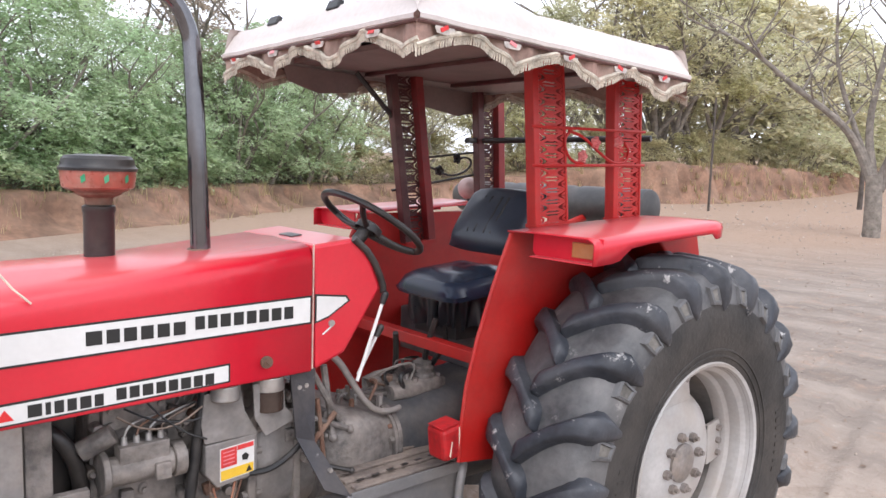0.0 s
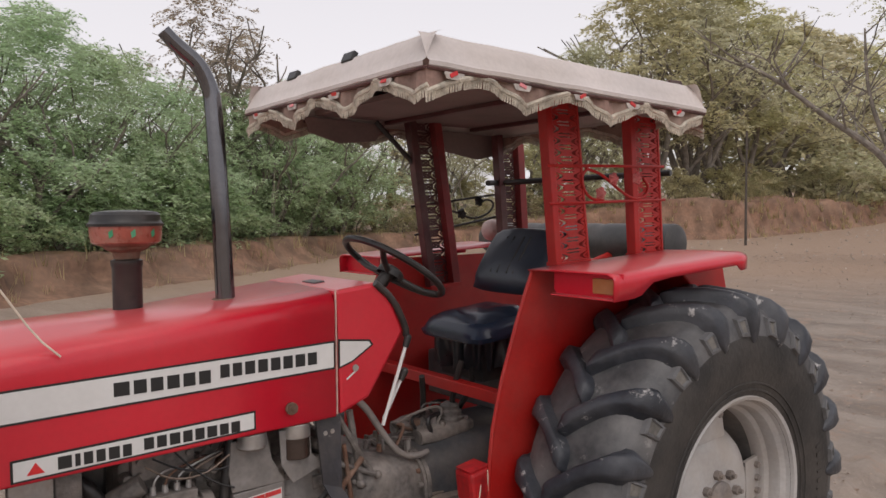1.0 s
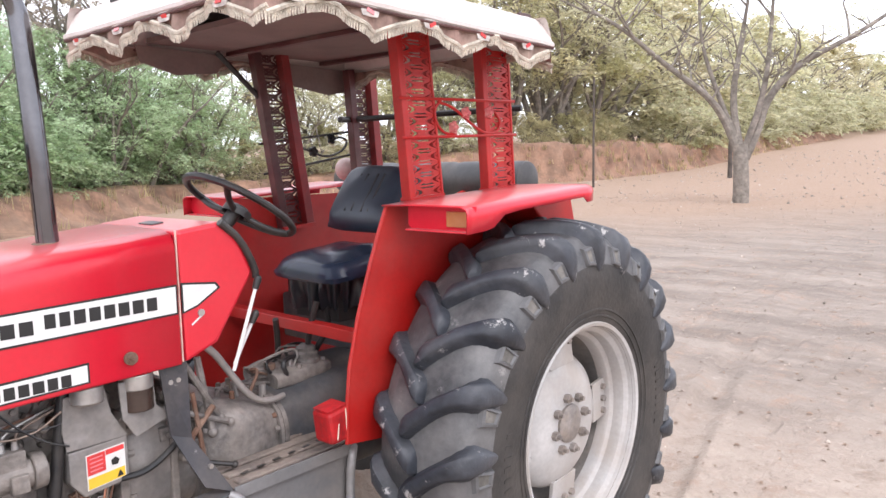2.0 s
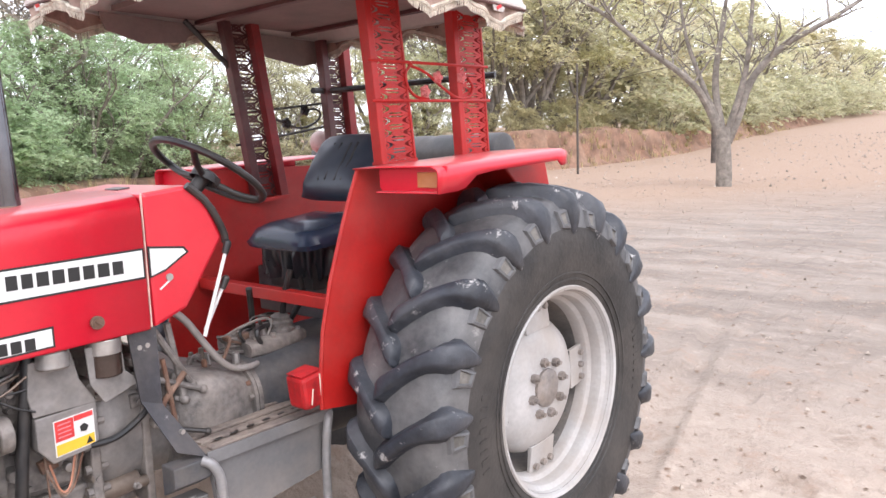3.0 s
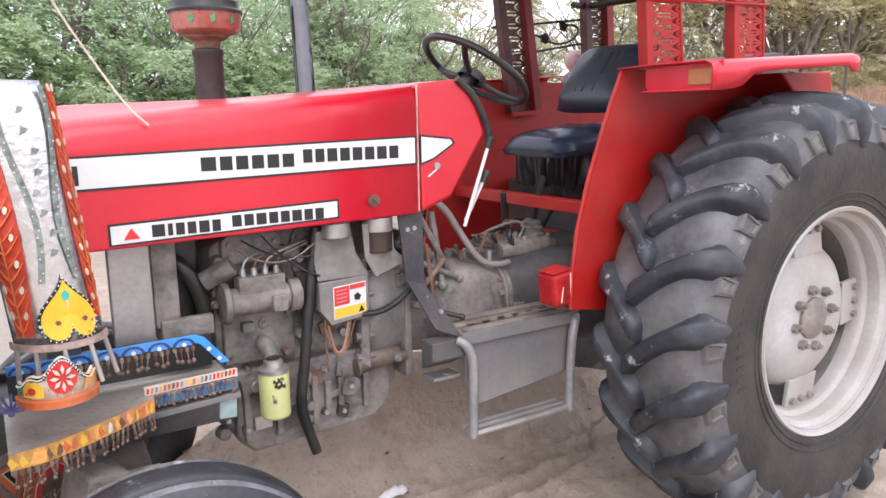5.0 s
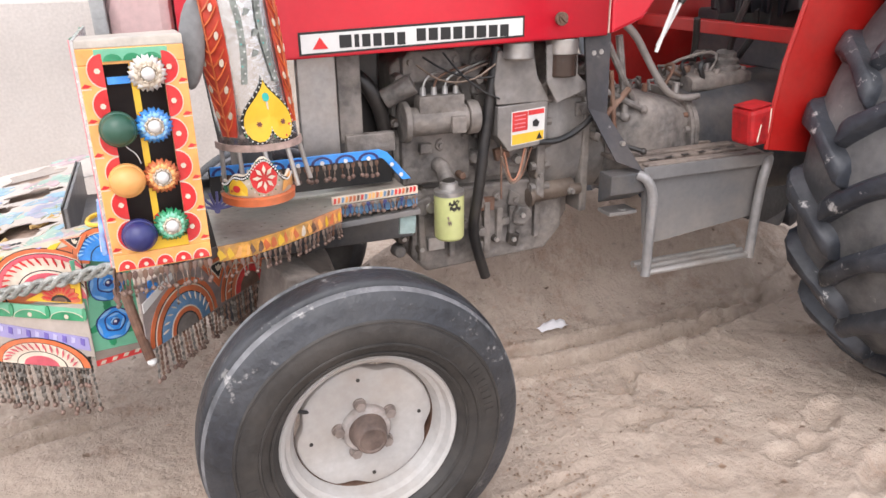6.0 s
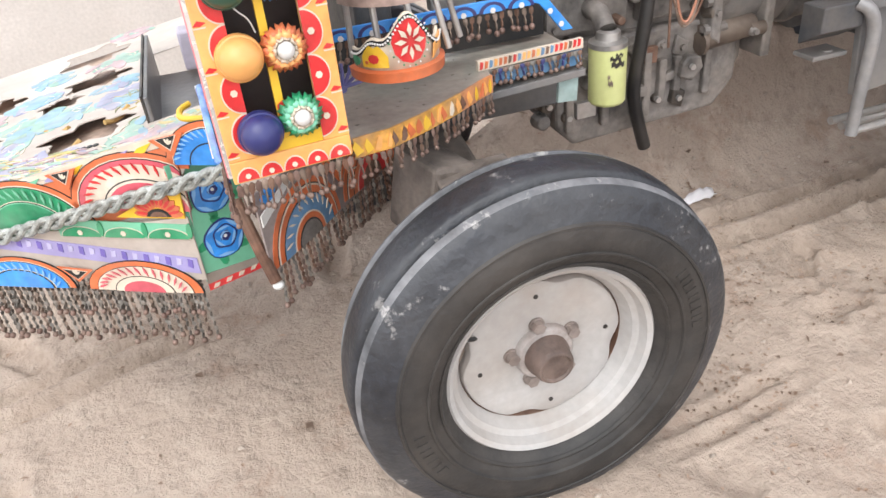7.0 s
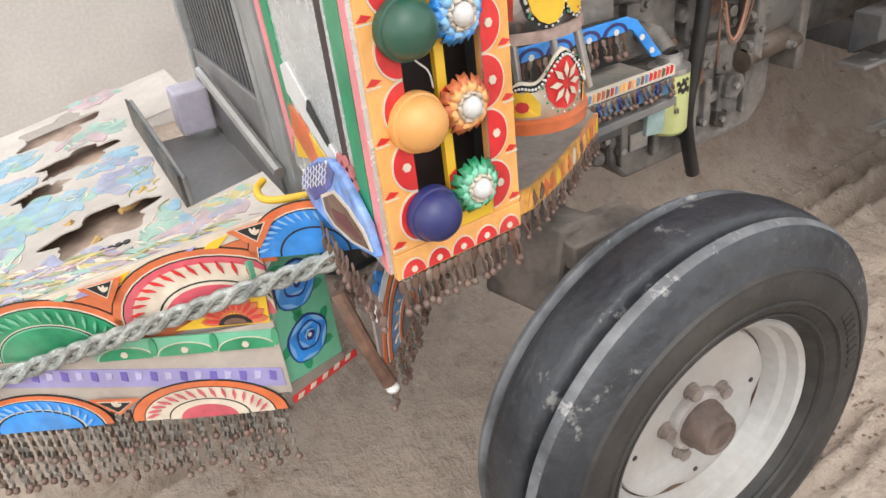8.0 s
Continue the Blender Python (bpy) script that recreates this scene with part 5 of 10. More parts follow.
def fascia(p, q, name):
    """The cloth-covered edge between two corners: slants inward as it rises."""
    p, q = Vector(p), Vector(q)
    d = (q - p).normalized()
    out = d.cross(Vector((0, 0, 1)))
    bm = bm_()
    n = 24
    prof = ((0.0, -0.012), (0.012, -0.004), (0.013, 0.008), (0.002, 0.016), (-0.010, 0.045), (-0.025, 0.078), (-0.04, 0.096), (-0.055, 0.10))
    vs = []
    for i in range(n + 1):
        c = p.lerp(q, i / n)
        w = 0.004 * noise.noise((i * 0.5, p.x, q.y))
        for o, z in prof:
            vs.append(c + out * (o + w * (z > 0.02)) + Vector((0, 0, z + w)))
    k = len(prof)
    add(bm, vs, [(i * k + j, (i + 1) * k + j, (i + 1) * k + j + 1, i * k + j + 1) for i in range(n) for j in range(k - 1)])
    part("fascia", bm, CANVAS, canopy, "slanting cream cloth edge with dirty hem", smooth=True)
    bm = bm_()
    tube(bm, [p + out * 0.006 + Vector((0, 0, -0.010)), p.lerp(q, 0.5) + out * 0.006 + Vector((0, 0, -0.014)), q + out * 0.006 + Vector((0, 0, -0.010))], 0.0055, seg=6)
    part("edge_trim", bm, TRIM, canopy, "dark maroon edge trim", smooth=True)
    # hanging cloth, cut in waves and edged with a braided fringe
    length = (q - p).length
    waves = length / 0.385
    n = int(waves * 26)
    vs, fr = [], []
    for i in range(n + 1):
        s = i / n
        ph = (s * waves) % 1.0
        drop = 0.022 + 0.062 * abs(2 * ph - 1) ** 1.3 + 0.006 * noise.noise((i * 0.1, p.x, 2.0))
        c = p.lerp(q, s) + out * (-0.004 + 0.008 * math.sin(i * 0.9))
        vs += [c + Vector((0, 0, -0.005)), c + Vector((0, 0, -drop))]
        fr.append((c, drop))
    bm = bm_()
    add(bm, vs, [(2 * i, 2 * i + 2, 2 * i + 3, 2 * i + 1) for i in range(n)])
    val = part("valance", bm, mat("valance_cloth_" + name, (0.27, 0.17, 0.14), 0.85, vary=0.35, scale=9, bump=0.15, dust=0.5), canopy, "wavy hanging cloth under the canopy edge")
    bm = bm_()
    for i, (c, drop) in enumerate(fr[:-1]):
        c2, drop2 = fr[i + 1]
        for k2 in range(2):
            t = k2 / 2
            a = c.lerp(c2, t) + out * 0.003 + Vector((0, 0, -(drop * (1 - t) + drop2 * t)))
            sl = Vector((0, 0, -0.022 - 0.006 * noise.noise((i, k2, 2.0)))) + d * 0.006 * noise.noise((i * 0.7, k2, 5.0))
            w = d * 0.0035
            add(bm, [a + Vector((0, 0, 0.012)) - w, a + Vector((0, 0, 0.012)) + w, a + sl + w, a + sl - w, a + out * 0.006], [(0, 1, 4), (1, 2, 4), (2, 3, 4), (3, 0, 4)])
    part("fringe", bm, FRINGE, val, "beige thread fringe")
    bm = bm_()
    tube(bm, [c + out * 0.004 + Vector((0, 0, -drop + 0.008)) for c, drop in fr], 0.008, seg=6)
    part("braid", bm, FRINGE, val, "beige twisted braid", smooth=True)
    count = round(length / 0.27)
    for k2 in range(count):
        c = p.lerp(q, (k2 + 0.35) / count) + out * 0.006 + Vector((0, 0, -0.020))
        bm = bm_()
        nn = 10
        ring = []
        for i in range(nn):
            t = 2 * math.pi * i / nn
            ring.append(c + d * 0.036 * math.cos(t) + Vector((0, 0, 0.021 * math.sin(t) * (1 + 0.3 * math.cos(2 * t)))))
        ring2 = [v + out * 0.003 for v in ring]
        add(bm, ring + ring2, [tuple(range(nn - 1, -1, -1)), tuple(range(nn, 2 * nn))] + [(i, (i + 1) % nn, nn + (i + 1) % nn, nn + i) for i in range(nn)])
        orn = part("ornament", bm, ORNAMENT, val, "pale oval ornament with a red flower")
        bm = bm_()
        box(bm, c + out * 0.0045 + d * 0.004 * (k2 % 3 - 1), (0.03 if abs(d.x) > 0.5 else 0.003, 0.003 if abs(d.x) > 0.5 else 0.03, 0.012), pose(0, 0, 0, 0, 20 if k2 % 2 else -25, 0))
        part("painted_flower", bm, (CRIMSON, PINK, GREEN)[k2 % 3] if k2 % 2 else CRIMSON, orn, bevel=0.003)


FL, FR = (CX0, CY0, can_z(CX0)), (CX0, CY1, can_z(CX0))
RL, RR = (CX1, CY0, can_z(CX1)), (CX1, CY1, can_z(CX1))
fascia(FL, RL, "left")
fascia(FR, FL, "front")
fascia(RL, RR, "rear")
fascia(RR, FR, "right")
bm = bm_()
for x in (-0.55, -0.05):
    prism(bm, [(-0.62, 2.235), (-0.62, 2.25), (0.50, 2.25), (0.50, 2.235)], "x", x, x + 0.03)
part("canopy_bearer", bm, RED_DEEP_SHADE, canopy)
bm = bm_()
box(bm, (0.02, CY0 + 0.045, can_z(0) + 0.085), (0.075, 0.02, 0.05), pose(0, 0, 0, -20, 0, 0))
part("patch", bm, mat("dark_brown_patch", (0.075, 0.04, 0.035), 0.6, vary=0.3), canopy, "dark brown patch", bevel=0.004)
for y in (0.05, 0.45):
    bm = bm_()
    box(bm, (CX0 + 0.04, y - 0.25, can_z(CX0) + 0.10), (0.02, 0.07, 0.035), pose(0, 0, 0, 0, 25, 0))
    part("patch", bm, BLACK, canopy, bevel=0.004)
# lining flap that hangs under the roof at the far side
bm = bm_()
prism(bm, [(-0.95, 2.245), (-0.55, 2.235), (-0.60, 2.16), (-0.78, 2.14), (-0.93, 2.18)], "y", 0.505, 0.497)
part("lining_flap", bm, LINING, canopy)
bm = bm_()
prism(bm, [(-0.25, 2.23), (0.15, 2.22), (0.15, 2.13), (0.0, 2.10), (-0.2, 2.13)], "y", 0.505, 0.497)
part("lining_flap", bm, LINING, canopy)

# round tank behind the seat, on two arms
bm = bm_()
TK = Matrix.Translation((0.98, 0.82, 1.665))
ribs = [(0.104 - (0.008 if k % 7 == 6 else 0.0), -0.78 + 0.0365 * k) for k in range(41)]
revolve(bm, [(0.0, -0.80), (0.075, -0.80), (0.100, -0.79)] + ribs + [(0.085, 0.72), (0.0, 0.72)], TK, 32)
tank = part("rear_roller", bm, mat("dull_dark_metal", (0.055, 0.054, 0.055), 0.5, 0.2, vary=0.25, bump=0.1, dust=0.12), tractor, "dark ridged roller behind the seat", smooth=True, angle=30)
for y in (0.2, 0.42):
    bm = bm_()
    tube(bm, [(0.3, y, 1.35), (0.75, y, 1.55), (0.95, y, 1.60)], 0.022, seg=8)
    part("roller_arm", bm, RED_OLD, tank, smooth=True)

# running step
bm = bm_()
prism(bm, [(-1.175, -0.40), (-0.70, -0.40), (-0.67, -0.30), (-0.72, -0.08), (-1.175, -0.08)], "z", 0.796, 0.806)
step = part("running_step", bm, WOOD, tractor, "dusty grey footboard with ribs on bent legs")
for k in range(5):
    bm = bm_()
    y = -0.365 + 0.062 * k
    box(bm, (-0.935, y, 0.811), (0.43, 0.034, 0.012))
    part("board_rib", bm, WOOD, step, bevel=0.004)
for k in range(6):
    bm = bm_()
    box(bm, (-1.10 + 0.065 * k, -0.335 + 0.006 * k, 0.8178), (0.028, 0.012, 0.002), pose(0, 0, 0, 0, 0, 8))
    part("board_slot", bm, BLACK, step)
bm = bm_()
prism(bm, [(-0.404, 0.815), (-0.404, 0.775), (-0.396, 0.775), (-0.396, 0.815)], "x", -1.18, -0.69)
part("edge_angle", bm, GREY_PLATE, step, bevel=0.002)
bm = bm_()
prism(bm, [(-1.165, 0.79), (-0.72, 0.79), (-0.72, 0.60), (-1.14, 0.555)], "y", -0.385, -0.365)
part("side_plate", bm, GREY_PLATE, step, "flat grey plate below the step", bevel=0.003)
for x, lean in ((-1.145, 1), (-0.735, -1)):
    bm = bm_()
    top = (x - 0.05 if lean > 0 else x + 0.035)
    tube(bm, [(top, -0.395, 0.795), (top + 0.02 * lean, -0.415, 0.785), (x - 0.004 * lean, -0.415, 0.735), (x, -0.412, 0.66), (x, -0.408, 0.56), (x, -0.408, 0.462)], 0.0155, seg=12, smooth=2)
    part("leg", bm, PIPE_GREY, step, "bent grey steel leg", smooth=True)
for y in (-0.408, -0.372, -0.336):
    bm = bm_()
    tube(bm, [(-1.145, y, 0.472), (-0.735, y, 0.472)], 0.011, seg=10)
    part("rung", bm, STEEL, step, smooth=True)
bm = bm_()
box(bm, (-1.215, -0.33, 0.665), (0.10, 0.07, 0.012))
cyl(bm, (-1.205, -0.34, 0.667), (-1.205, -0.34, 0.674), 0.014, seg=12)
part("lug_plate", bm, GREY_PLATE, step, bevel=0.003)

# dark bracket between cowl and step
bm = bm_()
top = [(-1.315, 1.20), (-1.225, 1.20), (-1.240, 0.96), (-1.175, 0.80), (-1.258, 0.835), (-1.298, 0.98)]


def lean_y(z):
    return -0.245 - 0.15 * max(0.0, min(1.0, (1.0 - z) / 0.2))


vs = [(x, lean_y(z), z) for x, z in top] + [(x, lean_y(z) + 0.008, z) for x, z in top]
add(bm, vs, [(0, 1, 2, 5), (2, 3, 4, 5), (11, 8, 7, 6), (11, 10, 9, 8)] + [(i, 6 + i, 6 + (i + 1) % 6, (i + 1) % 6) for i in range(6)])
bracket = part("cowl_bracket", bm, mat("near_black_plate", (0.030, 0.029, 0.034), 0.5, vary=0.3, bump=0.1, dust=0.15, scuff=0.4), tractor, "dark grey steel bracket with bolts")
bm = bm_()
prism(bm, [(-0.40, 0.80), (-0.40, 0.74), (-0.33, 0.70), (-0.33, 0.80)], "x", -1.29, -1.17)
part("bracket_foot", bm, GREY_DARK, bracket, bevel=0.004)
for x, z in ((-1.285, 1.14), (-1.26, 1.142), (-1.275, 1.02), (-1.22, 0.88)):
    bm = bm_()
    cyl(bm, (x, lean_y(z) + 0.002, z), (x, lean_y(z) - 0.01, z), 0.008, seg=6)
    part("bolt", bm, STEEL, bracket)

# engine and gearbox, left side in the open
mat_oily = mat("oily_black_iron", (0.035, 0.03, 0.027), 0.45, 0.2, vary=0.4, bump=0.3, dust=0.4)

bm = bm_()
prism(bm, [(-1.87, 0.58), (-1.80, 0.50), (-1.32, 0.50), (-1.26, 0.60), (-1.26, 1.10), (-1.32, 1.17), (-1.80, 1.17), (-1.87, 1.12)], "y", -0.10, 0.14)
engine = part("engine_block", bm, GREY, tractor, "grimy grey diesel engine block", bevel=0.012)
bm = bm_()
prism(bm, [(-1.83, 0.74), (-1.30, 0.74), (-1.30, 0.56), (-1.36, 0.49), (-1.78, 0.47), (-1.83, 0.52)], "y", -0.135, 0.12)
part("sump", bm, GREY, engine, bevel=0.010)
for x in (-1.80, -1.70, -1.58, -1.535, -1.49, -1.40):
    bm = bm_()
    box(bm, (x, -0.142, 0.60), (0.022, 0.022, 0.17 if x < -1.55 else 0.12))
    part("sump_rib", bm, GREY, engine, bevel=0.005)
for x0, x1, z0, z1, y in ((-1.85, -1.63, 0.76, 0.93, -0.125), (-1.60, -1.43, 0.76, 0.98, -0.13), (-1.84, -1.66, 1.07, 1.16, -0.13), (-1.62, -1.50, 1.02, 1.16, -0.115)):
    bm = bm_()
    prism(bm, [(x0, z0), (x1, z0), (x1, z1 - 0.02), (x1 - 0.02, z1), (x0 + 0.02, z1), (x0, z1 - 0.02)], "y", -0.09, y)
    cover = part("side_cover", bm, GREY, engine, bevel=0.006)
    for x in (x0 + 0.02, x1 - 0.02):
        for z in (z0 + 0.02, z1 - 0.03):
            bm = bm_()
            cyl(bm, (x, y, z), (x, y - 0.010, z), 0.009, seg=6)
            part("bolt", bm, GREY, cover)
# fuel injection pump
bm = bm_()
cyl(bm, (-1.84, -0.165, 0.965), (-1.66, -0.165, 0.965), 0.042, 0.042, 20)
cyl(bm, (-1.66, -0.165, 0.965), (-1.625, -0.165, 0.965), 0.052, 0.05, 20)
cyl(bm, (-1.86, -0.16, 0.965), (-1.84, -0.16, 0.965), 0.06, 0.06, 20)
pump = part("injection_pump", bm, GREY, engine, "dusty grey injection pump", smooth=True, bevel=0.004)
for c_, s_ in (((-1.745, -0.17, 1.01), (0.14, 0.055, 0.06)), ((-1.70, -0.205, 0.955), (0.045, 0.03, 0.05))):
    bm = bm_()
    box(bm, c_, s_)
    part("pump_block", bm, GREY, pump, bevel=0.004)
for k in range(4):
    x = -1.795 + 0.034 * k
    bm = bm_()
    cyl(bm, (x, -0.17, 1.035), (x, -0.17, 1.062), 0.010, 0.008, 10)
    part("pump_union", bm, STEEL, pump)
    bm = bm_()
    rng = random.Random(k)
    tube(bm, [(x, -0.17, 1.06), (x + 0.01, -0.172, 1.09), (x + 0.05 + 0.03 * k, -0.165, 1.105 + 0.008 * k), (-1.60 + 0.02 * k, -0.14, 1.10 + 0.012 * k), (-1.55 + 0.03 * k, -0.10, 1.16)], 0.0035, seg=6, smooth=2)
    part("fuel_line", bm, (STEEL, RUST, STEEL, BRASS)[k], pump, smooth=True)
bm = bm_()
cyl(bm, (-1.90, -0.13, 1.03), (-1.82, -0.16, 1.075), 0.03, 0.03, 16)
part("breather", bm, GREY, engine, smooth=True, bevel=0.003)
rng = random.Random(3)
for k in range(16):
    bm = bm_()
    x, z = rng.uniform(-1.88, -1.46), rng.uniform(0.55, 1.15)
    w = rng.uniform(0.012, 0.03)
    if k % 3:
        cyl(bm, (x, -0.10, z), (x, -0.15 - rng.uniform(0, 0.02), z), w * 0.7, w * 0.6, 10)
    else:
        box(bm, (x, -0.135, z), (w * 2, 0.03, w * 1.6), pose(0, 0, 0, 0, rng.uniform(-20, 20), 0))
    part("fitting", bm, (GREY, GREY, STEEL, RUST)[k % 4], engine, bevel=0.003)
# bosses, covers and bolts that crowd the castings
rng = random.Random(14)
for iz in range(9):
    for ix in range(12):
        x, z = -1.86 + 0.064 * ix + rng.uniform(-0.015, 0.015), 0.55 + 0.068 * iz + rng.uniform(-0.015, 0.015)
        if rng.random() < 0.22 or (x > -1.3 and z < 0.68) or (x > -1.41 and ix % 3):
            continue
        base_y = -0.10 if x < -1.42 else -0.160
        if z < 0.74 and x < -1.3:
            base_y = -0.130
        bm = bm_()
        w, d = rng.uniform(0.018, 0.042), rng.uniform(0.012, 0.040)
        if rng.random() < 0.35:
            cyl(bm, (x, base_y + 0.02, z), (x, base_y - d, z), w * 0.6, w * 0.45, 12)
        else:
            k = rng.choice((4, 5, 6))
            a0 = rng.uniform(0, 1)
            prism(bm, [(x + w * rng.uniform(0.7, 1.1) * math.cos(a0 + 6.2832 * q / k), z + w * rng.uniform(0.6, 1.2) * math.sin(a0 + 6.2832 * q / k)) for q in range(k)], "y", base_y + 0.02, base_y - d)
        boss = part("casting_boss", bm, GREY if rng.random() < 0.85 else mat_oily, engine, bevel=0.005)
        if rng.random() < 0.5:
            bm = bm_()
            cyl(bm, (x, base_y - d + 0.001, z), (x, base_y - d - 0.009, z), 0.008, 0.008, 6)
            part("bolt", bm, STEEL if rng.random() < 0.3 else GREY, boss)
# loose wires
for k, (a, b, drop, m_) in enumerate((((-1.82, -0.19, 1.13), (-1.58, -0.20, 1.12), 0.05, BRASS), ((-1.80, -0.19, 1.15), (-1.55, -0.20, 1.09), 0.03, BLACK), ((-1.74, -0.19, 1.16), (-1.57, -0.21, 1.02), 0.02, BLACK),
                                      ((-1.55, -0.19, 0.84), (-1.46, -0.19, 0.88), 0.11, BRASS), ((-1.55, -0.19, 0.83), (-1.45, -0.19, 0.86), 0.09, RUST), ((-1.54, -0.185, 0.85), (-1.47, -0.19, 0.87), 0.10, mat("copper_wire", (0.42, 0.19, 0.12), 0.5, vary=0.2)),
                                      ((-1.55, -0.18, 0.95), (-1.545, -0.18, 0.70), 0.0, RUST))):
    a, b = Vector(a), Vector(b)
    bm = bm_()
    tube(bm, [a, a.lerp(b, 0.3) - Vector((0, 0, drop)), a.lerp(b, 0.7) - Vector((0, 0, drop)), b], 0.0032, seg=6, smooth=2)
    part("wire", bm, m_, engine, smooth=True)
# oil filter
FT = Matrix.Translation((-1.735, -0.215, 0.61)) @ pose(0, 0, 0, 90, 0, 0)
bm = bm_()
revolve(bm, [(0.0, 0.0), (0.040, 0.001), (0.045, 0.008), (0.0455, 0.135), (0.043, 0.146)], FT, 32)
oil = part("oil_filter", bm, LIME, engine, "lime-yellow spin-on oil filter", smooth=True)
bm = bm_()
revolve(bm, [(0.046, 0.140), (0.046, 0.152), (0.03, 0.158), (0.028, 0.175), (0.02, 0.18)], FT, 28)
part("filter_head", bm, STEEL, oil, smooth=True)
bm = bm_()
tube(bm, [(-1.735, -0.205, 0.785), (-1.735, -0.17, 0.815), (-1.735, -0.10, 0.82)], 0.024, seg=14)
part("filter_mount", bm, GREY, engine, smooth=True)
for a0, w, z, h in ((-112, 34, 0.725, 0.010), (-108, 44, 0.71, 0.012), (-96, 26, 0.735, 0.006), (-118, 8, 0.683, 0.008), (-116, 14, 0.666, 0.012)):
    bm = bm_()
    n = 6
    vs = []
    for i in range(n + 1):
        t = math.radians(a0 + w * i / n)
        for zz in (z, z + h):
            vs.append((-1.735 + 0.0465 * math.cos(t), -0.215 + 0.0465 * math.sin(t), zz + 0.004 * math.sin(i * 2.1)))
    add(bm, vs, [(2 * i, 2 * i + 2, 2 * i + 3, 2 * i + 1) for i in range(n)])
    part("label_mark", bm, BLACK if z > 0.69 else BRASS, oil)
# thick black hose
bm = bm_()
tube(bm, [(-1.565, -0.18, 1.165), (-1.60, -0.185, 0.95), (-1.625, -0.19, 0.75), (-1.645, -0.185, 0.62), (-1.63, -0.18, 0.55), (-1.595, -0.175, 0.44)], 0.017, seg=12, smooth=2)
part("drain_hose", bm, BLACK, tractor, "thick black rubber hose hanging beside the engine", smooth=True)
# fuel filters on folded brackets
bm = bm_()
prism(bm, [(-1.575, 1.155), (-1.46, 1.16), (-1.445, 1.08), (-1.40, 1.0), (-1.575, 1.0), (-1.585, 1.06)], "y", -0.205, -0.198)
fbr = part("filter_bracket", bm, GREY_CAST, tractor, "folded grey sheet bracket", bevel=0.003)
bm = bm_()
prism(bm, [(-1.435, 1.17), (-1.33, 1.17), (-1.325, 1.08), (-1.280, 1.035), (-1.392, 0.998), (-1.428, 1.06)], "y", -0.236, -0.229)
part("bracket_wing", bm, GREY_CAST, fbr, bevel=0.003)
for x, z0, z1, r in ((-1.515, 1.13, 1.185, 0.042), (-1.372, 1.075, 1.19, 0.046)):
    bm = bm_()
    cyl(bm, (x, -0.215, z0), (x, -0.215, z1), r, r, 24)
    ff = part("fuel_filter", bm, mat("brown_glass_bowl", (0.045, 0.030, 0.024), 0.18, vary=0.2) if z0 < 1.1 else GREY, fbr, "dusty fuel filter bowl", smooth=True, bevel=0.004)
    bm = bm_()
    cyl(bm, (x, -0.215, z1 - 0.05), (x, -0.215, z1 - 0.005), r + 0.002, r + 0.002, 24)
    part("filter_cap", bm, STEEL, ff, smooth=True, bevel=0.003)
# control box with a warning label
bm = bm_()
prism(bm, [(-1.572, 0.995), (-1.405, 1.002), (-1.405, 0.885), (-1.425, 0.868), (-1.535, 0.855), (-1.572, 0.905)], "y", -0.205, -0.13)
cbox = part("control_box", bm, GREY_CAST, tractor, "small grey box with a red and yellow warning label", bevel=0.004)
side_plate("label_white", [(-1.528, 0.872), (-1.416, 0.882), (-1.416, 0.984), (-1.528, 0.976)], -0.2055, 0.001, WHITE, cbox)
side_plate("label_red", [(-1.525, 0.915), (-1.474, 0.919), (-1.474, 0.976), (-1.525, 0.973)], -0.2067, 0.001, CRIMSON, cbox)
side_plate("label_red", [(-1.472, 0.962), (-1.419, 0.966), (-1.419, 0.980), (-1.472, 0.977)], -0.2067, 0.001, CRIMSON, cbox)
side_plate("label_yellow", [(-1.525, 0.875), (-1.419, 0.885), (-1.419, 0.914), (-1.525, 0.906)], -0.2067, 0.001, YELLOW, cbox)
side_plate("label_triangle", [(-1.444, 0.887), (-1.424, 0.889), (-1.434, 0.908)], -0.2079, 0.001, INK, cbox)
side_plate("label_figure", [(-1.456, 0.928), (-1.440, 0.926), (-1.434, 0.94), (-1.445, 0.95), (-1.458, 0.943)], -0.2079, 0.001, INK, cbox)
for k in range(4):
    side_plate("label_line", [(-1.518, 0.925 + 0.012 * k), (-1.482, 0.928 + 0.012 * k), (-1.482, 0.931 + 0.012 * k), (-1.518, 0.928 + 0.012 * k)], -0.2079, 0.0008, PINK, cbox)
bm = bm_()
tube(bm, [(-1.43, -0.20, 0.875), (-1.36, -0.215, 0.875), (-1.28, -0.22, 0.92), (-1.235, -0.22, 0.965)], 0.010, seg=10, smooth=2)
part("black_cable", bm, BLACK, cbox, smooth=True)
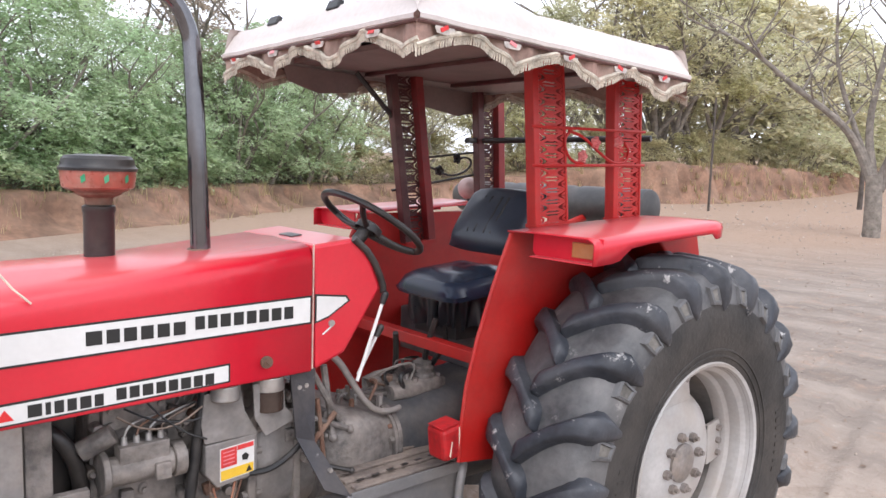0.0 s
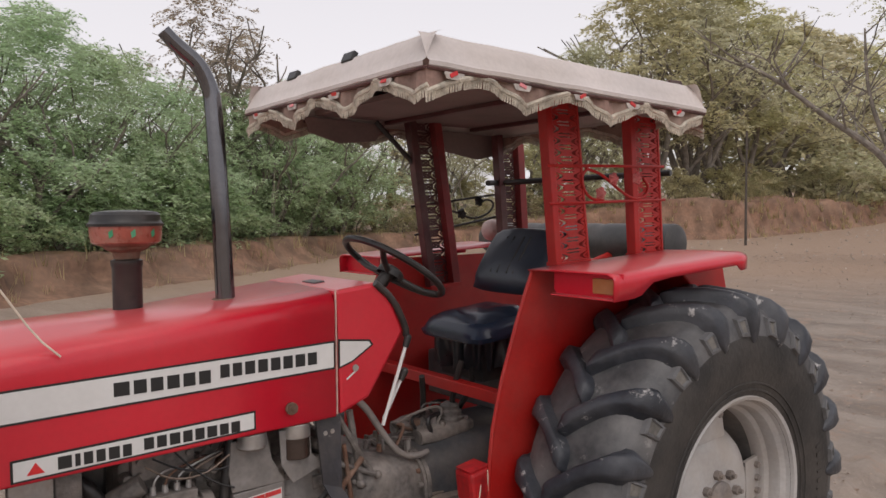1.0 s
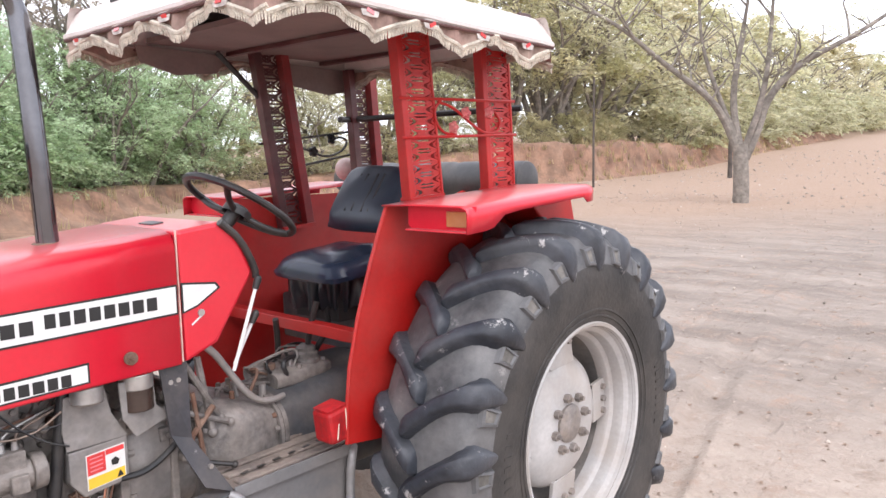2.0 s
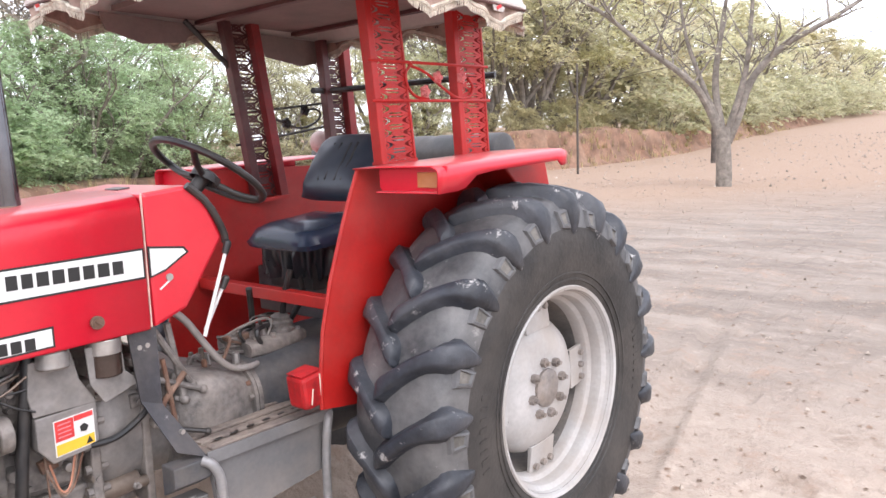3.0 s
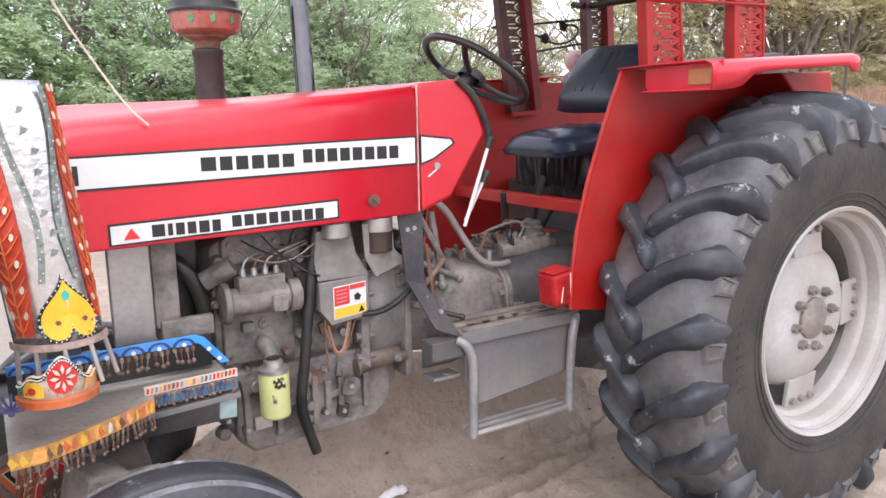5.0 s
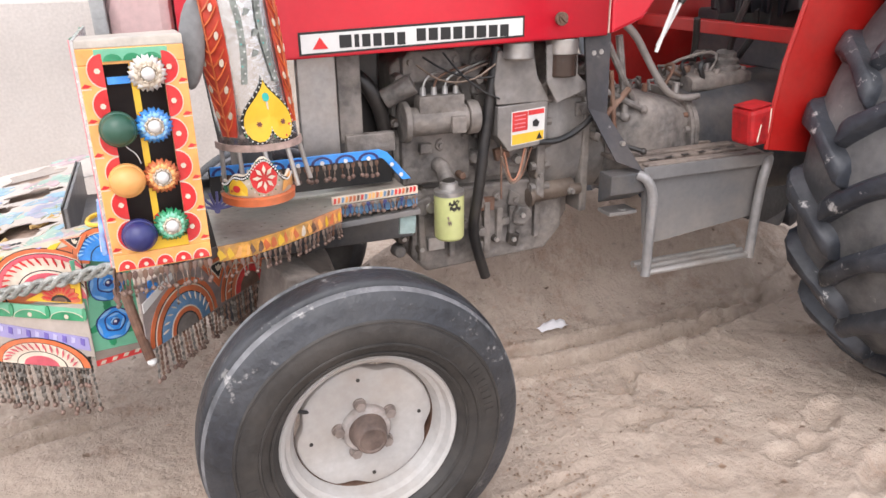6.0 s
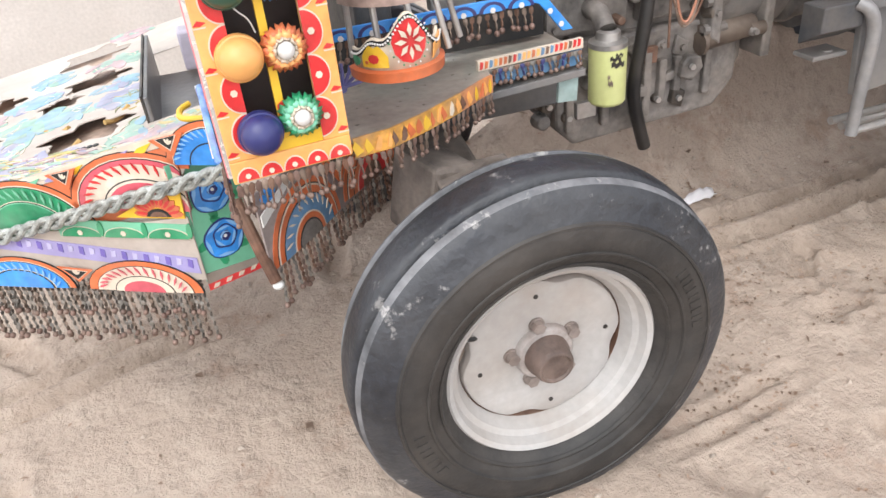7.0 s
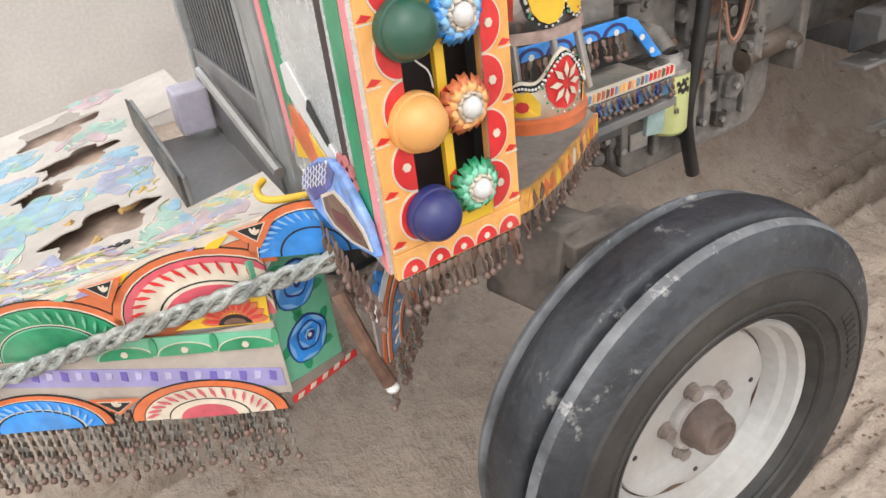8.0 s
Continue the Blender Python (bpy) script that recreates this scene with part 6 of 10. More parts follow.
# bell housing
bm = bm_()
sections = ((-1.42, 0.150, 0.87, 0.165), (-1.40, 0.172, 0.872, 0.19), (-1.36, 0.184, 0.876, 0.212), (-1.29, 0.180, 0.88, 0.215), (-1.22, 0.168, 0.875, 0.208), (-1.16, 0.155, 0.86, 0.20), (-1.10, 0.150, 0.85, 0.20))
vs, seg = [], 36
for x, hy, zc, hz in sections:
    for i in range(seg):
        t = 2 * math.pi * i / seg
        c_, s_ = math.cos(t), math.sin(t)
        vs.append((x, hy * math.copysign(abs(c_) ** 0.75, c_), zc + hz * math.copysign(abs(s_) ** 0.75, s_)))
add(bm, vs, [(k * seg + i, k * seg + (i + 1) % seg, (k + 1) * seg + (i + 1) % seg, (k + 1) * seg + i) for k in range(len(sections) - 1) for i in range(seg)] + [tuple(range(seg)), tuple(range((len(sections) - 1) * seg, len(sections) * seg))])
bell = part("bell_housing", bm, GREY_CAST, tractor, "rounded grey clutch housing", smooth=True, angle=50)
bm = bm_()
prism(bm, [(-1.425, 0.70), (-1.395, 0.68), (-1.395, 1.06), (-1.425, 1.04)], "y", -0.185, 0.18)
part("flange", bm, GREY, bell, bevel=0.006)
bm = bm_()
prism(bm, [(-1.262, 0.62), (-1.235, 0.62), (-1.235, 1.12), (-1.262, 1.12)], "y", -0.182, 0.18)
part("flange", bm, GREY, bell, bevel=0.006)
for z in (0.72, 0.79, 0.86, 0.93, 1.0):
    bm = bm_()
    cyl(bm, (-1.44, -0.168, z), (-1.375, -0.168, z), 0.014, seg=8)
    part("flange_bolt", bm, GREY, bell, smooth=True)
bm = bm_()
cyl(bm, (-1.43, -0.15, 0.695), (-1.28, -0.15, 0.705), 0.034, 0.03, 18)
cyl(bm, (-1.30, -0.17, 0.70), (-1.26, -0.175, 0.70), 0.018, 0.018, 12)
cyl(bm, (-1.44, -0.16, 0.685), (-1.43, -0.16, 0.685), 0.03, 0.03, 12)
part("starter_motor", bm, mat("oily_brown_metal", (0.075, 0.055, 0.045), 0.5, 0.2, vary=0.3, dust=0.4), bell, "oily brown starter motor", smooth=True)
# gearbox and rear housing
def casing(bm, rows, power, seg=36):
    """A cast body swept along x: place, half width, mid height, half height."""
    vs = []
    for x, hy, zc, hz in rows:
        for i in range(seg):
            c_, s_ = math.cos(2 * math.pi * i / seg), math.sin(2 * math.pi * i / seg)
            vs.append((x, hy * math.copysign(abs(c_) ** power, c_), zc + hz * math.copysign(abs(s_) ** power, s_)))
    k = len(rows)
    add(bm, vs, [(r * seg + i, r * seg + (i + 1) % seg, (r + 1) * seg + (i + 1) % seg, (r + 1) * seg + i) for r in range(k - 1) for i in range(seg)] + [tuple(range(seg)), tuple(range((k - 1) * seg, k * seg))])


bm = bm_()
casing(bm, ((-0.84, 0.185, 0.80, 0.165), (-0.78, 0.195, 0.79, 0.185), (-0.66, 0.21, 0.79, 0.205), (-0.40, 0.22, 0.79, 0.215), (0.25, 0.22, 0.79, 0.22)), 0.62)
gear = part("gearbox", bm, GREY_DARK, tractor, "dusty grey gearbox housing", smooth=True, angle=50)
bm = bm_()
casing(bm, ((-1.16, 0.175, 0.83, 0.15), (-1.13, 0.205, 0.845, 0.155), (-1.04, 0.225, 0.85, 0.148), (-0.96, 0.222, 0.843, 0.135), (-0.90, 0.205, 0.83, 0.128), (-0.872, 0.20, 0.825, 0.128)), 0.46)
part("front_casing", bm, GREY, gear, "smooth tapered front casing", smooth=True, angle=50)
bm = bm_()
casing(bm, ((-0.874, 0.225, 0.825, 0.155), (-0.862, 0.225, 0.825, 0.155)), 0.7)
casing(bm, ((-0.857, 0.222, 0.825, 0.152), (-0.840, 0.222, 0.825, 0.152)), 0.7)
flange = part("gearbox_flange", bm, GREY, gear, smooth=True, angle=40)
for k in range(9):
    t = math.radians(150 + 20 * k)
    c_, s_ = math.cos(t), math.sin(t)
    y, z = 0.207 * math.copysign(abs(c_) ** 0.7, c_), 0.825 + 0.137 * math.copysign(abs(s_) ** 0.7, s_)
    bm = bm_()
    cyl(bm, (-0.890, y, z), (-0.872, y, z), 0.012, 0.012, 6)
    part("flange_bolt", bm, GREY if k % 3 else RUST, flange)
bm = bm_()
casing(bm, ((-0.80, 0.11, 0.99, 0.03), (-0.74, 0.125, 0.995, 0.035), (-0.60, 0.125, 1.005, 0.035), (-0.55, 0.11, 1.0, 0.03)), 0.5)
cover = part("top_cover", bm, GREY, gear, "dusty top cover with the lever tower", smooth=True, angle=50)
bm = bm_()
revolve(bm, [(0.055, 0.0), (0.056, 0.012), (0.046, 0.018), (0.047, 0.034), (0.036, 0.042), (0.037, 0.055), (0.022, 0.066), (0.0, 0.068)], Matrix.Translation((-0.63, -0.06, 1.03)) @ pose(0, 0, 0, 90, 0, 0), 20)
part("lever_tower", bm, GREY, gear, smooth=True)
for x, y in ((-0.76, -0.08), (-0.70, -0.105), (-0.58, -0.095), (-0.77, 0.04)):
    bm = bm_()
    cyl(bm, (x, y, 1.02), (x, y, 1.040), 0.011, 0.011, 6)
    part("bolt", bm, STEEL if x > -0.6 else GREY, cover)
for p in (((-0.62, -0.06, 1.05), (-0.63, -0.08, 1.14), (-0.60, -0.10, 1.26)), ((-0.55, -0.02, 1.05), (-0.52, -0.07, 1.15), (-0.55, -0.09, 1.23)), ((-0.68, 0.05, 1.04), (-0.70, 0.02, 1.12), (-0.72, 0.0, 1.2))):
    bm = bm_()
    tube(bm, p, 0.012, seg=8, smooth=1)
    part("gear_lever", bm, BLACK, gear, smooth=True)
rng = random.Random(9)
for k in range(8):
    bm = bm_()
    x, y = rng.uniform(-1.1, -0.55), rng.uniform(-0.12, 0.0)
    z = 0.985 if x < -0.82 else 1.02
    if k % 2:
        cyl(bm, (x, y, z - 0.03), (x, y, z + rng.uniform(0.01, 0.05)), rng.uniform(0.01, 0.025), seg=8)
    else:
        tube(bm, [(x, y, z), (x + rng.uniform(-0.1, 0.1), y + 0.02, z + 0.04), (x + rng.uniform(-0.2, 0.2), y + 0.05, z)], 0.006, seg=6, smooth=1)
    part("fitting", bm, (GREY, RUST, GREY, STEEL)[k % 4], gear)
rng = random.Random(31)
for k in range(22):
    x = rng.uniform(-1.20, -0.90) if k % 2 else rng.uniform(-1.24, -1.12)
    bm = bm_()
    w, d = rng.uniform(0.010, 0.022), rng.uniform(0.012, 0.03)
    if k % 2:
        y = rng.uniform(-0.12, 0.08)
        cyl(bm, (x, y, 0.95), (x, y, 0.985 + d), w * 0.8, w * 0.6, 10)
    else:
        z = rng.uniform(0.80, 1.02)
        q = rng.choice((4, 5, 6))
        prism(bm, [(x + w * rng.uniform(0.7, 1.2) * math.cos(6.2832 * i / q + 0.4), z + w * rng.uniform(0.7, 1.2) * math.sin(6.2832 * i / q + 0.4)) for i in range(q)], "y", -0.12, -0.18 - d)
    part("casting_boss", bm, (GREY, GREY, GREY, mat_oily, GREY, RUST)[k % 6], gear, bevel=0.004)
for k in range(7):
    bm = bm_()
    x, y = rng.uniform(-1.0, -0.6), rng.uniform(-0.15, 0.05)
    tube(bm, [(x, y, 1.0), (x + rng.uniform(-0.06, 0.06), y, 1.07 + rng.uniform(0, 0.05)), (x + rng.uniform(-0.15, 0.15), y + 0.05, 1.06), (x + rng.uniform(-0.2, 0.2), y + 0.10, 1.0)], rng.choice((0.004, 0.006, 0.009)), seg=6, smooth=2)
    part("hose", bm, (BLACK, GREY, RUST)[k % 3], gear, smooth=True)
# pedal arm and linkage beside the cowl
bm = bm_()
tube(bm, [(-1.145, -0.165, 1.225), (-1.085, -0.168, 1.178), (-1.035, -0.170, 1.10), (-0.985, -0.172, 1.028), (-0.945, -0.175, 0.985), (-0.905, -0.18, 0.968), (-0.86, -0.185, 0.966), (-0.825, -0.175, 0.968)], (0.0125, 0.010), seg=14, smooth=2)
part("pedal_arm", bm, mat("pale_worn_bar", (0.30, 0.28, 0.265), 0.5, 0.3, vary=0.2, bump=0.1, dust=0.4), tractor, "bent pale grey pedal arm", smooth=True)
for a, b, r, m_ in (((-1.21, -0.20, 1.17), (-1.10, -0.21, 0.97), 0.011, GREY), ((-1.16, -0.19, 1.18), (-1.13, -0.21, 0.93), 0.012, GREY), ((-1.22, -0.22, 1.02), (-1.07, -0.22, 0.95), 0.010, GREY),
                    ((-1.20, -0.22, 1.08), (-1.18, -0.24, 0.85), 0.008, RUST), ((-1.13, -0.22, 1.02), (-1.22, -0.23, 0.94), 0.010, RUST), ((-1.22, -0.24, 0.87), (-1.10, -0.28, 0.83), 0.008, BLACK)):
    bm = bm_()
    tube(bm, [a, b], r, seg=8)
    ball(bm, b, r * 1.5, seg=10)
    part("linkage_rod", bm, m_, gear, smooth=True)

# radiator, side tins and front frame
for x0, x1, z0, z1, y, m_ in ((-2.16, -2.055, 0.90, 1.175, -0.215, STEEL), (-2.05, -1.985, 0.93, 1.17, -0.205, GREY), (-2.04, -1.90, 0.90, 0.955, -0.225, GREY)):
    bm = bm_()
    prism(bm, [(x0, z0), (x1, z0), (x1, z1), (x0, z1)], "y", y, y + 0.03)
    part("radiator_tin", bm, m_, tractor, "weathered grey sheet beside the radiator", bevel=0.004)
bm = bm_()
tube(bm, [(-2.0, -0.10, 1.12), (-1.95, -0.14, 1.08), (-1.90, -0.12, 0.98), (-1.89, -0.1, 0.8)], 0.022, seg=12, smooth=2)
part("radiator_hose", bm, BLACK, tractor, "black radiator hose", smooth=True)
# added black panel: stands in for the shade in the gap behind the tins
bm = bm_()
prism(bm, [(-1.99, 0.80), (-1.90, 0.80), (-1.89, 1.17), (-1.99, 1.17)], "y", -0.07, 0.2)
part("gap_panel", bm, BLACK, tractor, "added dark panel for the shade in the radiator gap", bevel=0.01)
bm = bm_()
box(bm, (-2.28, 0.0, 1.0), (0.08, 0.40, 0.44))
part("radiator", bm, GREY_DARK, tractor, "dark radiator core", bevel=0.01)
bm = bm_()
prism(bm, [(-2.56, 0.62), (-1.84, 0.62), (-1.84, 0.76), (-2.56, 0.78)], "y", -0.19, -0.15)
prism(bm, [(-2.56, 0.62), (-1.84, 0.62), (-1.84, 0.76), (-2.56, 0.78)], "y", 0.15, 0.19)
box(bm, (-2.3, 0.0, 0.68), (0.30, 0.34, 0.14))
part("front_frame", bm, GREY_DARK, tractor, "dark front frame rails", bevel=0.006)
bm = bm_()
prism(bm, [(-0.52, 0.42), (0.52, 0.42), (0.45, 0.53), (0.15, 0.60), (-0.15, 0.60), (-0.45, 0.53)], "x", -2.21, -2.10)
MUDDY = mat("muddy_brown_iron", (0.125, 0.105, 0.092), 0.8, vary=0.4, scale=10, bump=0.4, dust=0.7, dustcol=(0.30, 0.25, 0.21))
axle = part("front_axle", bm, MUDDY, tractor, "muddy grey front axle beam", bevel=0.012)
for s in (-1, 1):
    bm = bm_()
    cyl(bm, (-2.15, s * 0.545, 0.33), (-2.15, s * 0.545, 0.68), 0.042, 0.042, 18)
    box(bm, (-2.20, s * 0.53, 0.655), (0.16, 0.08, 0.05))
    part("kingpin", bm, MUDDY, axle, smooth=True, bevel=0.005)
    bm = bm_()
    box(bm, (-2.27, s * 0.46, 0.61), (0.10, 0.16, 0.17), pose(0, 0, 0, 0, 12, 15))
    part("steering_knuckle", bm, MUDDY, axle, bevel=0.01)


# truck-art front: painted motifs as thin raised shapes
class Face:
    """A flat painted sheet: u to its right, v up, in metres."""

    def __init__(self, o, right, up=(0, 0, 1)):
        self.o, self.r = Vector(o), Vector(right).normalized()
        u = Vector(up)
        self.u = (u - self.r * u.dot(self.r)).normalized()
        self.n = self.r.cross(self.u)

    def at(self, u, v, h=0.0):
        return self.o + self.r * u + self.u * v + self.n * h

    def slab(self, bm, pts, h0, h1):
        n = len(pts)
        add(bm, [self.at(u, v, h0) for u, v in pts] + [self.at(u, v, h1) for u, v in pts],
            [tuple(range(n - 1, -1, -1)), tuple(range(n, 2 * n))] + [(i, (i + 1) % n, n + (i + 1) % n, n + i) for i in range(n)])


def motif(face, pts, h, material, parent, name="painted_motif"):
    bm = bm_()
    face.slab(bm, pts, h - 0.003, h)
    return part(name, bm, material, parent)


def arch(face, cu, cv, ru, rv, bands, h, parent, a0=0, a1=180, name="painted_arch", umax=9.0):
    """Nested half rings: bands of (outer share, material), from outside in."""
    for k, (share, material) in enumerate(bands):
        n = 18
        pts = [(min(umax, cu + ru * share * math.cos(math.radians(a0 + (a1 - a0) * i / n))), cv + rv * share * math.sin(math.radians(a0 + (a1 - a0) * i / n))) for i in range(n + 1)]
        bm = bm_()
        face.slab(bm, pts, h - 0.003, h + 0.0007 * k)
        part(name, bm, material, parent)


def teeth(face, cu, cv, ru, rv, n, size, h, material, parent, a0=8, a1=172, umax=9.0):
    """Small leaf strokes along an arch, as one brushed row."""
    for i in range(n):
        t = math.radians(a0 + (a1 - a0) * (i + 0.5) / n)
        u, v = cu + ru * math.cos(t), cv + rv * math.sin(t)
        if u > umax:
            continue
        du, dv = math.cos(t + 0.5) * size, math.sin(t + 0.5) * size
        bm = bm_()
        face.slab(bm, [(u - du, v - dv), (u - du * 0.2 + dv * 0.22, v - dv * 0.2 - du * 0.22), (u + du * 0.5 + dv * 0.16, v + dv * 0.5 - du * 0.16), (u + du, v + dv), (u + du * 0.2 - dv * 0.22, v + dv * 0.2 + du * 0.22)], h - 0.002, h)
        part("brush_stroke", bm, material, parent)


def petals(face, cu, cv, n, r0, r1, w, h, material, parent, a0=0, span=360, name="painted_petal"):
    for i in range(n):
        t = math.radians(a0 + span * i / n)
        c, s = math.cos(t), math.sin(t)
        pts = []
        for k in range(8):
            q = 2 * math.pi * k / 8
            a, b = (r0 + r1) / 2 + (r1 - r0) / 2 * math.cos(q), w * math.sin(q)
            pts.append((cu + a * c - b * s, cv + a * s + b * c))
        bm = bm_()
        face.slab(bm, pts, h - 0.003, h)
        part(name, bm, material, parent)


def dots(face, pts, r, h, material, parent, name="painted_dot"):
    for u, v in pts:
        bm = bm_()
        face.slab(bm, [(u + r * math.cos(k * 1.0472), v + r * math.sin(k * 1.0472)) for k in range(6)], h - 0.002, h)
        part(name, bm, material, parent)


BEAD = mat("tarnished_bead", (0.17, 0.105, 0.085), 0.55, 0.25, vary=0.35, scale=30, dust=0.35)
LINK = mat("tarnished_link", (0.19, 0.178, 0.162), 0.5, 0.4, vary=0.35, scale=30, dust=0.35)


def bead_row(p, q, n, parent, length, bead=0.007, links=1, metal=BRASS, name="bead_string", ends=None):
    """Strings of small links with a bead at the end, hung between two points."""
    p, q = Vector(p), Vector(q)
    rng = random.Random(n)
    along = (q - p).normalized()
    across = along.cross(Vector((0, 0, 1))).normalized()
    for i in range(n):
        c = p.lerp(q, (i + 0.5) / n)
        L = length * rng.uniform(0.9, 1.08)
        sway = Vector((rng.uniform(-1, 1), rng.uniform(-1, 1), 0)) * 0.006
        m = max(2, links * 2)
        prof = []
        for k in range(m):
            wide, thin = (0.0050, 0.0017) if k % 2 == 0 else (0.0017, 0.0050)
            z0, z1 = L * k / m, L * (k + 1) / m
            prof += [(z0 + (z1 - z0) * 0.06, 0.0011, 0.0011), (z0 + (z1 - z0) * 0.25, wide, thin), (z0 + (z1 - z0) * 0.75, wide, thin)]
        prof += [(L, 0.0012, 0.0012)] + [(L + bead * (1 - math.cos(a)), bead * math.sin(a), bead * math.sin(a)) for a in (0.5, 1.1, 1.6, 2.1, 2.7)]
        seg, vs = 6, []
        for z, w, t in prof:
            o = c + sway * z / L - Vector((0, 0, z))
            vs += [o + along * w * math.cos(j * 1.0472) + across * t * math.sin(j * 1.0472) for j in range(seg)]
        r = len(prof)
        bm = bm_()
        add(bm, vs, [(k * seg + j, k * seg + (j + 1) % seg, (k + 1) * seg + (j + 1) % seg, (k + 1) * seg + j) for k in range(r - 1) for j in range(seg)] + [tuple(range(seg)), tuple(range((r - 1) * seg, r * seg))])
        ob = part(name, bm, (ends[i % len(ends)] if ends else metal, BEAD), parent, smooth=True, angle=60)
        for k, f in enumerate(ob.data.polygons):
            f.material_index = 1 if k // seg >= r - 6 else 0


# lamp board: a painted frame with domes and plastic flowers
LB = Face((-2.634, -0.693, 0.832), (0.187, 0.016, 0))
WB, HB = 0.187, 0.434
bm = bm_()
for pts in ([(0, 0), (WB, 0), (WB, 0.035), (0, 0.035)], [(0, HB - 0.03), (WB, HB - 0.03), (WB, HB), (0, HB)], [(0, 0.035), (0.042, 0.035), (0.042, HB - 0.03), (0, HB - 0.03)], [(WB - 0.042, 0.035), (WB, 0.035), (WB, HB - 0.03), (WB - 0.042, HB - 0.03)]):
    if pts[0] == (0, 0):
        LB.slab(bm, pts, -0.012, 0.0)
        board = part("lamp_board", bm, PEACH, tractor, "painted truck-art board with domes and plastic flowers", bevel=0.002)
    else:
        bm = bm_()
        LB.slab(bm, pts, -0.012, 0.0)
        part("board_rail", bm, PEACH, board, bevel=0.002)
# dark sheet added to stand in for the darkness behind the board's openings
bm = bm_()
LB.slab(bm, [(0.0, 0.0), (WB, 0), (WB, HB), (0, HB)], -0.09, -0.075)
part("back_panel", bm, mat("dark_brown_backing", (0.040, 0.027, 0.025), 0.6, vary=0.3, scale=9, bump=0.1, dust=0.25, dustcol=(0.14, 0.11, 0.10)), board)
bm = bm_()
LB.slab(bm, [(0.086, 0.035), (0.098, 0.035), (0.098, HB - 0.03), (0.086, HB - 0.03)], -0.010, -0.002)
part("divider", bm, YELLOW, board)
for v in (0.09, 0.19, 0.29, 0.375):
    motif(LB, [(0.0875, v), (0.0965, v + 0.006), (0.0965, v + 0.022), (0.0875, v + 0.016)], 0.0, CRIMSON, board)
MAROON = mat("dull_maroon_paint", (0.14, 0.045, 0.04), 0.5)
for k in range(6):
    v = 0.046 + 0.064 * k
    arch(LB, 0.042, v + 0.028, 0.029, 0.0325, ((1.0, CREAM), (0.93, CRIMSON)), 0.0015, board, 90, 270)
    arch(LB, WB - 0.042, v + 0.028, 0.029, 0.0325, ((1.0, CREAM), (0.93, CRIMSON)), 0.0015, board, -90, 90)
    dots(LB, [(0.031, v + 0.028), (WB - 0.031, v + 0.028)], 0.0055, 0.0038, CREAM, board)
    for s in (-1, 1):
        u = WB / 2 + s * (WB / 2 - 0.0085)
        motif(LB, [(u - 0.0085, v - 0.0052), (u + 0.0085, v - 0.0052), (u + 0.0085, v - 0.0032), (u - 0.0085, v - 0.0032)], 0.0006, CREAM, board, 'brush_stroke')
    for u in (0.009, WB - 0.009):
        motif(LB, [(u - 0.009, v - 0.001), (u - 0.002, v + 0.006), (u + 0.009, v + 0.002), (u + 0.001, v - 0.002)], 0.0009, CRIMSON, board)
bm = bm_()
LB.slab(bm, [(0.03, HB - 0.024), (WB - 0.03, HB - 0.024), (WB - 0.03, HB - 0.002), (0.03, HB - 0.002)], -0.002, 0.002)
part("top_band", bm, MINT, board)
for k in range(3):
    arch(LB, 0.06 + 0.034 * k, HB - 0.024, 0.016, 0.013, ((1.0, GREEN),), 0.0035, board)
bm = bm_()
LB.slab(bm, [(0.04, 0.036), (WB - 0.042, 0.036), (WB - 0.042, 0.058), (0.04, 0.05)], -0.010, -0.001)
part("low_band", bm, YELLOW, board)
for k in range(5):
    arch(LB, 0.022 + 0.036 * k, 0.003, 0.0175, 0.021, ((1.0, CREAM), (0.9, CRIMSON)), 0.0012, board)
    dots(LB, [(0.022 + 0.036 * k, 0.010)], 0.0045, 0.0032, CREAM, board)
bm = bm_()
LB.slab(bm, [(0.045, HB - 0.066), (0.085, HB - 0.066), (0.085, HB - 0.053), (0.045, HB - 0.053)], -0.008, -0.002)
part("blue_strip", bm, BLUE, board)
# domes
for (u, v), material, lab in (((0.0495, 0.286), BOTTLE, "bottle-green plastic dome"), ((0.0495, 0.186), APRICOT, "apricot plastic dome"), ((0.0545, 0.073), NAVY, "navy blue plastic dome")):
    bm = bm_()
    T = Matrix.Translation(LB.at(u, v, 0)) @ Matrix((LB.r, -LB.n, LB.u)).transposed().to_4x4()
    revolve(bm, [(0.0335, 0.0), (0.0342, -0.007), (0.0330, -0.012), (0.0308, -0.013), (0.0305, -0.017), (0.0272, -0.027), (0.0200, -0.0352), (0.0108, -0.0398), (0.004, -0.0418), (0.0, -0.0422)], T, 32)
    part("dome", bm, material, board, lab, smooth=True, angle=40)


